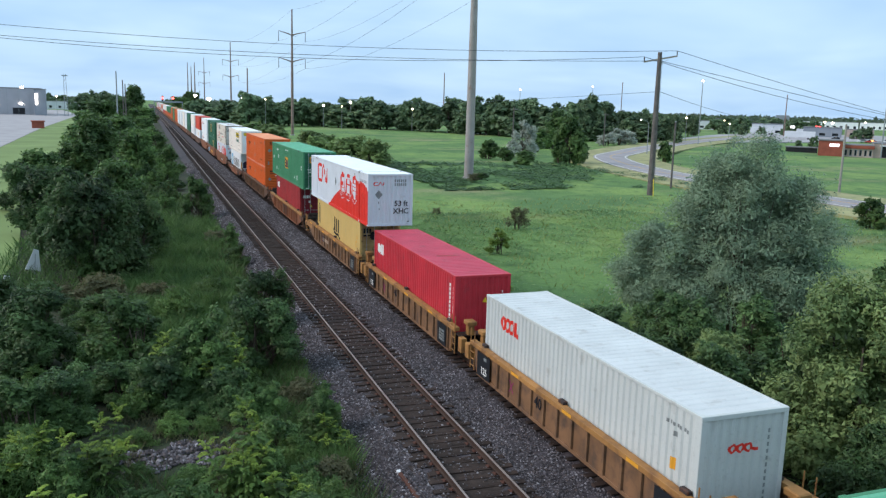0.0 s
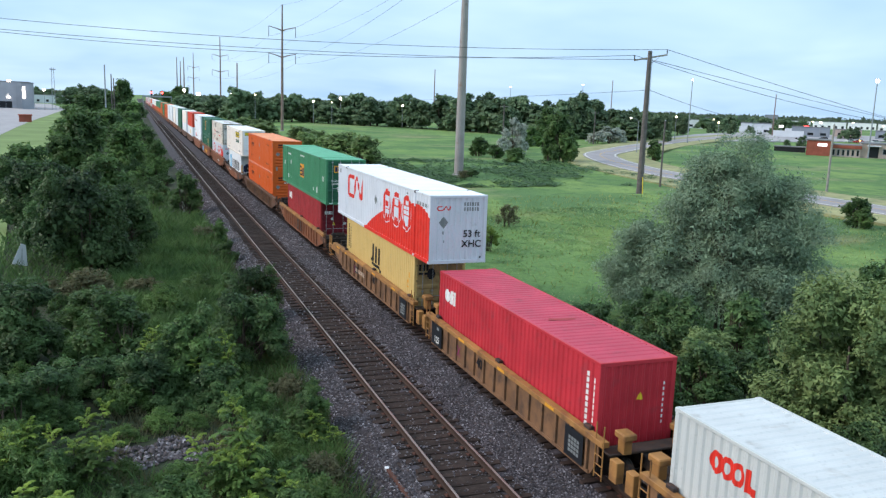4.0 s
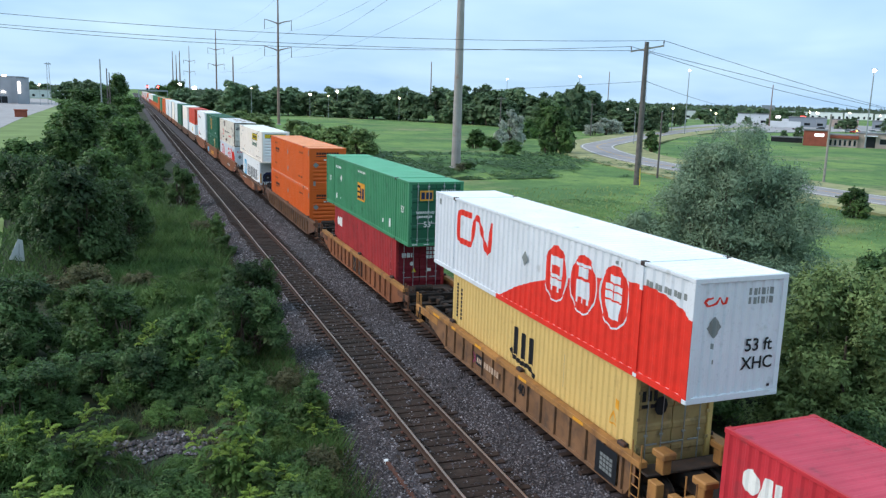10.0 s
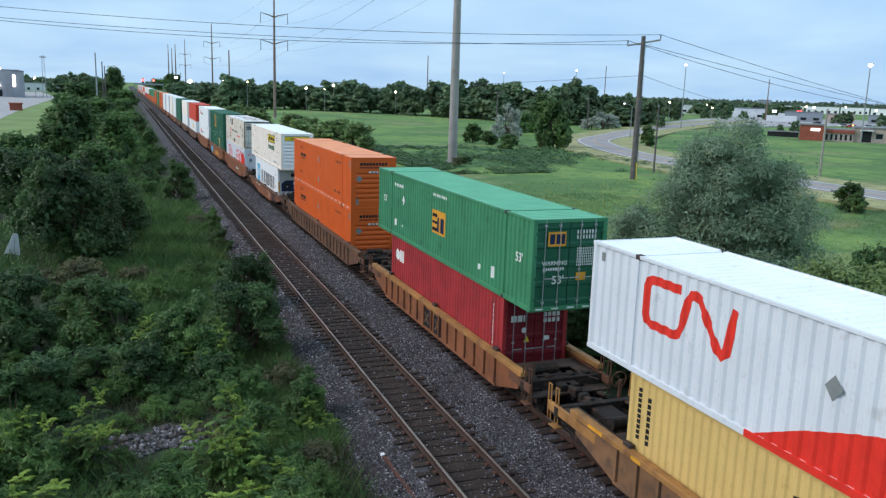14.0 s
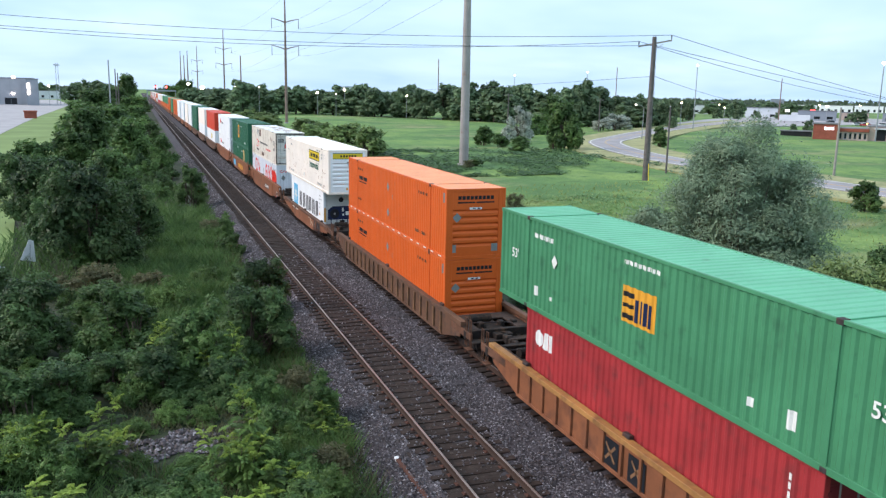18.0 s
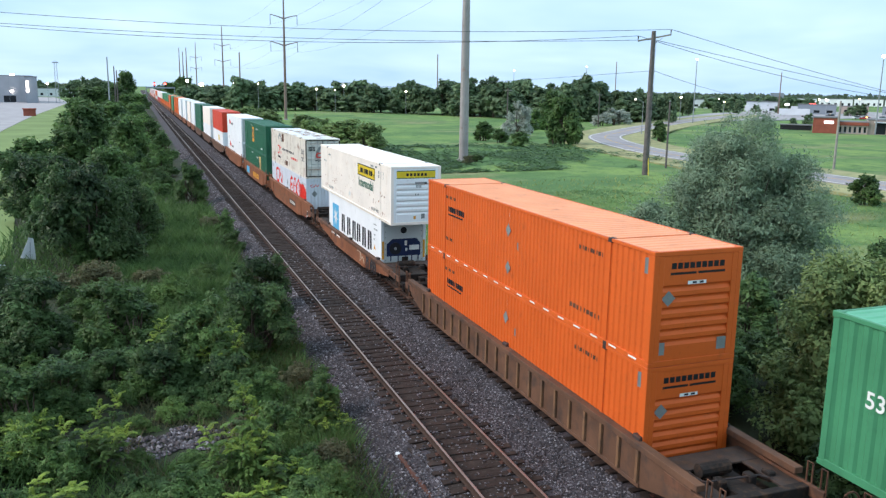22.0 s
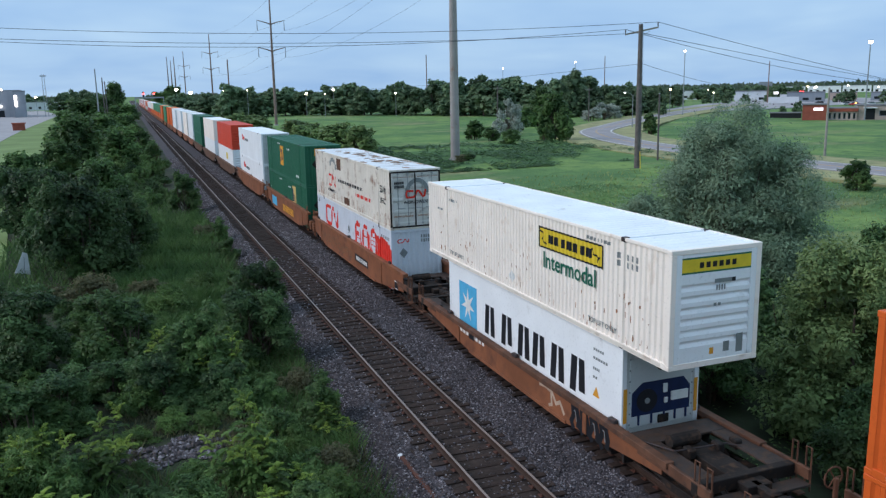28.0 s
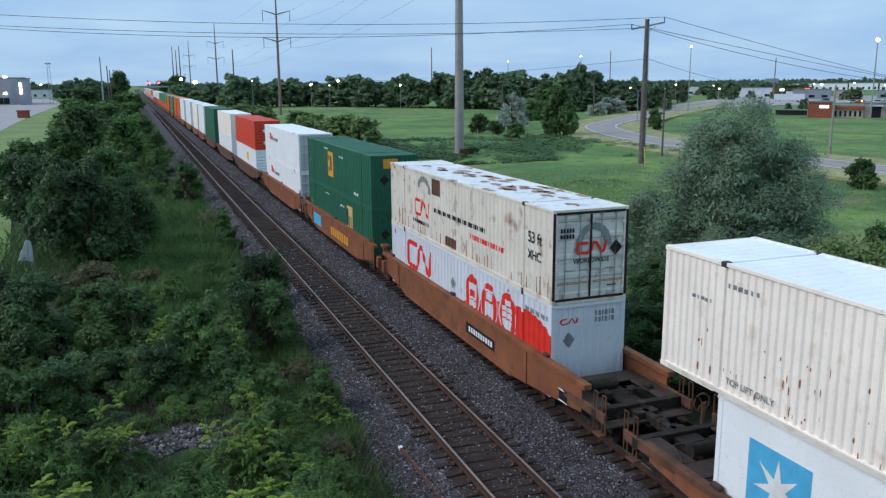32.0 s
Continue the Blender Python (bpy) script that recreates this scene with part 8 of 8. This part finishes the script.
def signal_bridge(y):
    ob = thing("signal_bridge", "steel signal bridge over both tracks with two red lights", "signal", "", (0, y, GROUND))
    for x in (4.2, 17.2):
        part("leg", Geo().box(x - 0.2, -0.2, 0, x + 0.2, 0.2, 9.6), G["galv"], ob)
    part("beam", Geo().box(4.0, -0.3, 9.2, 17.4, 0.3, 9.9), G["galv"], ob)
    for x in (8.1, 12.95):
        head = part("signal_head", Geo().box(x - 0.4, -0.5, 9.9, x + 0.4, -0.3, 12.4, 0.05), M["black_panel"], ob, "black signal head")
        part("red_lens", Geo().tube([(x, -0.62, 11.35), (x, -0.52, 11.35)], [0.36, 0.46], 12), glowing("red_signal_glow", (1.0, 0.04, 0.03), 14), head, "glowing red lens")


signal_bridge(420)


def frame_ring(o):
    """A window frame of four mitred bars in one ring."""
    u0, u1, z0, z1 = o[:4]
    g, w = Geo(), 0.12
    for y in (0.2, 0.29):
        g.v += [(u0, y, z0), (u1, y, z0), (u1, y, z1), (u0, y, z1), (u0 + w, y, z0 + w), (u1 - w, y, z0 + w), (u1 - w, y, z1 - w), (u0 + w, y, z1 - w)]
    for i in range(4):
        j = (i + 1) % 4
        g.f += [(i, j, 4 + j, 4 + i), (8 + i, 8 + j, 12 + j, 12 + i), (i, j, 8 + j, 8 + i), (4 + i, 4 + j, 12 + j, 12 + i)]
    return g


def shed(name, label, x, y, w, d, h, mat, turn=0.0, windows=(), roof="roof_flat", trim=None, category="building"):
    """A flat-roofed building: walls with recessed openings on the front, parapet and roof. Windows: u0, u1, z0, z1, kind."""
    ob = thing(name, label, category, "", (x, y, GROUND), turn)
    g = Geo()
    us = sorted({0.0, w, *[q for a in windows for q in a[:2]]})
    zs = sorted({-0.5, h, *[q for a in windows for q in a[2:4]]})
    for a, b in zip(us, us[1:]):
        for c, e in zip(zs, zs[1:]):
            if not any(o[0] <= a and b <= o[1] and o[2] <= c and e <= o[3] for o in windows):
                g.add([(a, 0, c), (b, 0, c), (b, 0, e), (a, 0, e)], [(0, 1, 2, 3)])
    for o in windows:
        for p, q in (((o[0], o[2]), (o[1], o[2])), ((o[1], o[2]), (o[1], o[3])), ((o[1], o[3]), (o[0], o[3])), ((o[0], o[3]), (o[0], o[2]))):
            g.add([(p[0], 0, p[1]), (q[0], 0, q[1]), (q[0], 0.3, q[1]), (p[0], 0.3, p[1])], [(0, 1, 2, 3)])
    g.add([(0, 0, -0.5), (0, d, -0.5), (0, d, h), (0, 0, h), (w, 0, -0.5), (w, d, -0.5), (w, d, h), (w, 0, h)], [(0, 1, 2, 3), (4, 5, 6, 7), (1, 5, 6, 2)])
    part("wall", g, G[mat], ob)
    part("roof", Geo().box(-0.25, -0.25, h, w + 0.25, d + 0.25, h + 0.35, 0.03), G[roof], ob)
    for o in windows:
        win = part("window" if o[4] == "glass" else "door", Geo().box(o[0], 0.28, o[2], o[1], 0.34, o[3]), G["glass"] if o[4] == "glass" else M["black_panel"], ob)
        if o[4] == "glass":
            part("frame", frame_ring(o), G["galv"], win)
    return ob


def row_windows(w, n, z0, z1, fill=0.6, kind="glass"):
    s = w / n
    return tuple((i * s + s * (1 - fill) / 2, i * s + s * (1 + fill) / 2, z0, z1, kind) for i in range(n))


# right-hand background: shops, warehouses, trailers
b = shed("shop_building", "red brick shop with a lit white sign", 182.6, 184.0, 6.3, 9, 4.3, "brick", -46)
part("sign", Geo().box(2.9, -0.2, 2.7, 5.4, -0.02, 3.5, 0.05), glowing("white_sign_glow", (1, 0.95, 0.95), 1.4), b, "lit white sign board")
b = shed("shop_building", "low reddish building with an arcade of openings", 188.6, 180.6, 7.6, 9, 3.1, "beige", -46, row_windows(7.6, 6, 0.2, 2.0, 0.6), "roof_flat")
part("fascia", Geo().box(-0.3, -0.35, 2.3, 7.9, -0.02, 3.2, 0.04), G["brick"], b, "dull red fascia")
b = shed("shop_building", "pale building with a dark entrance", 194.4, 175.6, 8.5, 10, 3.9, "beige", -46, ((2.0, 4.6, 0.0, 3.2, "door"), (5.6, 7.6, 1.0, 2.6, "glass")))
part("canopy", Geo().box(1.5, -1.6, 3.2, 5.0, 0.0, 3.5, 0.04), G["pale"], b)
# white hall, dark store and long pale warehouses beyond the far road: bearing, distance, width, height
for az, dist, w, h, m, label in ((40.69, 515, 17, 6.0, "pale", "white flat-roofed hall beyond the far road"), (43.8, 486, 19, 5.3, "slate", "dark grey store beyond the far road"), (38.4, 700, 13, 7.5, "slate", "grey flat-roofed hall far off"),
                                 (46.3, 520, 14, 4.4, "beige", "beige flat-roofed building far off"), (48.6, 500, 18, 4.6, "slate", "grey flat-roofed building far off"), (42.1, 1000, 14, 11.5, "slate", "distant grey office block"),
                                 (37.3, 620, 11, 6.0, "pale", "pale flat-roofed building far off"), (50.2, 520, 20, 5, "pale", "pale flat-roofed building far off")):
    a = math.radians(az)
    shed("warehouse", label, math.sin(a) * dist, math.cos(a) * dist, w, 14, h, m, -az, row_windows(w, max(2, int(w / 5)), 1.0, 2.6, 0.5))
for k, (az, w) in enumerate(((43.4, 22), (45.0, 30), (47.0, 26), (48.7, 30), (50.6, 34), (52.8, 30))):
    a, dist = math.radians(az), 860 + 35 * (k % 3)
    shed("warehouse", "long white warehouse beyond the road", math.sin(a) * dist, math.cos(a) * dist, w, 18, 6.6, "bright", -az, row_windows(w, 5, 0.5, 3.0, 0.4))
patch("pavement_lot", [(196, 262), (206, 286), (270, 345), (330, 392), (440, 400), (420, 330), (300, 285), (262, 272)], G["lot"], "pale concrete road and lot beyond the far field", GROUND + 0.3)
b = shed("flat_wagon_store", "row of low dark parked trailers before the lot", 187.5, 202.0, 9.0, 2.4, 1.4, "dark", -43.4, category="trailers")
b = shed("flat_wagon_store", "row of low dark parked trailers before the lot", 194.6, 195.4, 5.5, 2.4, 1.7, "dark", -43.4, category="trailers")


def lit_sign(x, y, h, w, tall, col, power, label):
    ob = thing("lit_sign", label, "sign", "lit signs far off", (x, y, GROUND), -45)
    part("post", Geo().box(-0.15, 0, 0, 0.15, 0.3, h, 0.02), G["galv"], ob)
    part("board", Geo().box(-w / 2, -0.12, h, w / 2, 0.35, h + tall, 0.05), M["black_panel"], ob)
    part("lit_panel", Geo().box(-w / 2 + 0.15, -0.2, h + 0.15, w / 2 - 0.15, -0.13, h + tall - 0.15), glowing("sign_glow", col, power), ob, "glowing sign panel")


lit_sign(400, 405, 3.2, 3.4, 2.2, (1.0, 0.06, 0.05), 4, "red lit sign far off")
lit_sign(262, 222, 3.2, 1.3, 1.3, (1.0, 0.16, 0.04), 5, "orange-red lit sign beside the shops")
lit_sign(247, 224, 2.6, 0.9, 0.8, (1.0, 0.45, 0.12), 3, "amber lit sign beside the shops")
lit_sign(330, 352, 4.5, 2.6, 1.6, (1.0, 0.97, 0.92), 1.5, "white lit sign on a post")
for x, y, w, h in ((95, 720, 60, 9), (60, 690, 40, 7), (150, 700, 40, 7), (190, 760, 50, 11), (135, 560, 18, 14)):
    shed("warehouse", "pale warehouse far behind the wood", x, y, w, 20, h, "pale", -8, row_windows(w, 6, 1, 3.5, 0.4))
# left-hand background
b = shed("warehouse", "pale grey panelled warehouse by the parking lot", -98, 500, 44, 40, 14.5, "grey", 4, ((4, 12, 0.5, 4.0, "door"), (30, 36, 0.5, 4.0, "door")), "roof_flat")
for k in range(1, 8):
    part("panel_joint", Geo().box(k * 5.5 - 0.06, -0.05, 0, k * 5.5 + 0.06, 0.02, 14.4), G["galv"], b)
for u in (8.0, 21.0, 33.5):
    part("wall_lamp", Geo().box(u, -0.6, 6.0, u + 1.6, -0.05, 6.6, 0.05), glowing("wall_lamp_glow", (1, 0.9, 0.75), 9), b, "glowing wall lamp")
part("roof_lamp", Geo().box(34.0, -0.4, 14.6, 36.0, 0.2, 15.6, 0.1), glowing("roof_lamp_glow", (1, 0.8, 0.55), 6), b, "glowing roof lamp")
b = shed("warehouse", "grey stair tower lit by a bright lamp", -55.5, 488, 5.5, 10, 14, "slate", 4)
part("wall_lamp", Geo().box(0.4, -0.5, 6, 1.6, -0.05, 12, 0.05), glowing("tower_lamp_glow", (1, 0.88, 0.75), 4), b, "bright tall lamp strip")
for x, y, w, h in ((-78, 760, 28, 6.5), (-130, 740, 44, 6), (-52, 850, 14, 6)):
    shed("warehouse", "low white building behind the lot", x, y, w, 16, h, "pale", 3, row_windows(w, 4, 1, 3, 0.3))
b = shed("dumpster_enclosure", "red brick enclosure on the parking lot", -34.8, 296, 3.6, 4, 2.4, "brick", 8, (), "brick", category="enclosure")


def cell_tower(x, y, h):
    ob = thing("radio_tower", "grey lattice radio tower far off", "tower", "", (x, y, GROUND))
    for s in (-1, 1):
        for q in (-1, 1):
            part("leg", Geo().tube([(s * 0.9, q * 0.9, 0), (s * 0.5, q * 0.5, h)], 0.07, 5), G["galv"], ob)
    for k in range(10):
        z, r = h * k / 10, 0.9 - 0.04 * k
        part("brace", Geo().tube([(-r, -r, z), (r, -r, z + h / 10)], 0.05, 4), G["galv"], ob)
    part("platform", Geo().box(-1.5, -1.5, h - 1.2, 1.5, 1.5, h - 0.7, 0.05), G["galv"], ob)


cell_tower(-41, 498, 23)


def trailer(x, y, turn, mat="pale"):
    ob = thing("semi_trailer", "white box trailer parked beyond the field", "trailer", "parked trailers", (x, y, GROUND), turn)
    part("box", Geo().box(0, 0, 1.1, 13.5, 2.6, 4.0, 0.05), G[mat], ob)
    for u in (10.6, 12.0):
        for v in (0.2, 2.4):
            part("wheel", Geo().tube([(u, v - 0.15, 0.5), (u, v + 0.15, 0.5)], 0.5, 14), G["tyre"], ob)
    part("landing_gear", Geo().box(2.4, 0.4, 0, 2.6, 2.2, 1.1), M["steel_black"], ob)


for x, y, t in ((287.5, 311.5, -43), (330, 385, -40), (352, 372, -40), (402, 352, -45)):
    trailer(x, y, t)


def vehicle(x, y, turn, paint, label):
    ob = thing("parked_car", label, "car", "parked cars", (x, y, GROUND + 0.1), turn)
    part("body", Geo().add([(s * 0.9, u, z) for s in (-1, 1) for u, z in ((-2.2, 0.3), (2.2, 0.3), (2.25, 0.75), (1.2, 0.95), (-2.1, 1.0), (-2.25, 0.7))],
                           [(0, 1, 2, 3, 4, 5), (6, 7, 8, 9, 10, 11)] + [(i, (i + 1) % 6, 6 + (i + 1) % 6, 6 + i) for i in range(6)]), paint, ob)
    part("cabin", Geo().add([(s * w, u, z) for s in (-1, 1) for u, z, w in ((-1.8, 0.98, 0.85), (1.1, 0.96, 0.85), (0.4, 1.45, 0.68), (-1.3, 1.45, 0.68))],
                            [(0, 1, 2, 3), (4, 5, 6, 7)] + [(i, (i + 1) % 4, 4 + (i + 1) % 4, 4 + i) for i in range(4)]), G["glass"], ob, "dark glazed cabin")
    for s in (-1, 1):
        for u in (-1.4, 1.4):
            part("wheel", Geo().tube([(s * 0.72, u, 0.32), (s * 0.92, u, 0.32)], 0.32, 12), G["tyre"], ob)


rv = random.Random(2)
for k in range(22):
    vehicle(rv.uniform(265, 420), rv.uniform(262, 330), rv.uniform(0, 180), rv.choice((PAINT["white"], PAINT["red_old"], G["slate"], M["black_panel"], PAINT["white_grey"])), "small parked car far across the field")


def rod_on_ballast():
    ob = thing("discarded_rod", "rusty discarded rail piece with a pale painted tip", "scrap metal", "", (6.52, 20.5, -0.56))
    part("bar", Geo().box(-0.06, -3.4, -0.03, 0.06, 0.0, 0.08, 0.015), G["plate"], ob)
    part("tip", Geo().box(-0.062, 0.0, -0.03, 0.062, 0.16, 0.083, 0.015), G["pale"], ob, "pale painted tip")
    ob.matrix_basis = pose(6.41, 20.4, -0.385, 0, 0, 1.5)


rod_on_ballast()


def small_sign(x, y, h):
    ob = thing("marker_sign", "white marker sign leaning in the shrubs", "sign", "", (x, y, GROUND), 15)
    part("post", Geo().tube([(0, 0, 0), (0.1, 0, h)], 0.04, 6), G["galv"], ob)
    part("board", Geo().add([(-0.5, -0.03, h - 0.9), (0.35, -0.03, h - 1.1), (0.3, -0.03, h + 0.2), (0.05, -0.03, h + 0.3), (-0.5, 0.0, h - 0.9), (0.35, 0.0, h - 1.1), (0.3, 0.0, h + 0.2), (0.05, 0.0, h + 0.3)],
                            [(0, 1, 2, 3), (4, 5, 6, 7), (0, 1, 5, 4), (1, 2, 6, 5), (2, 3, 7, 6), (3, 0, 4, 7)]), G["pale"], ob)


small_sign(-6.6, 53.2, 1.5)
small_sign(-7.4, 47.6, 1.1)

# pieces of the two tracks
build_track("track_main", TRACK_X, -2.0, 316, "main track of rust-brown rails on dark wooden ties")
build_track("track_siding", TRAIN_X, -2.0, 200, "second track under the train on dark wooden ties")


def motions():
    for ob, x, y, z in MOVERS:
        walk(ob, [(t, pose(x, y - s, z)) for t, s in TRAVEL])
    ts = np.array([t for t, _ in TRAVEL], dtype=float)
    ss = np.array([s for _, s in TRAVEL])
    for ob, y in SPINNERS:
        rows = []
        for k in range(0, 257):
            t = k * 0.125
            rows.append((t, pose(0, y, 0.42, math.degrees(float(np.interp(t, ts, ss)) / 0.42) % 360)))
        walk(ob, rows)


motions()
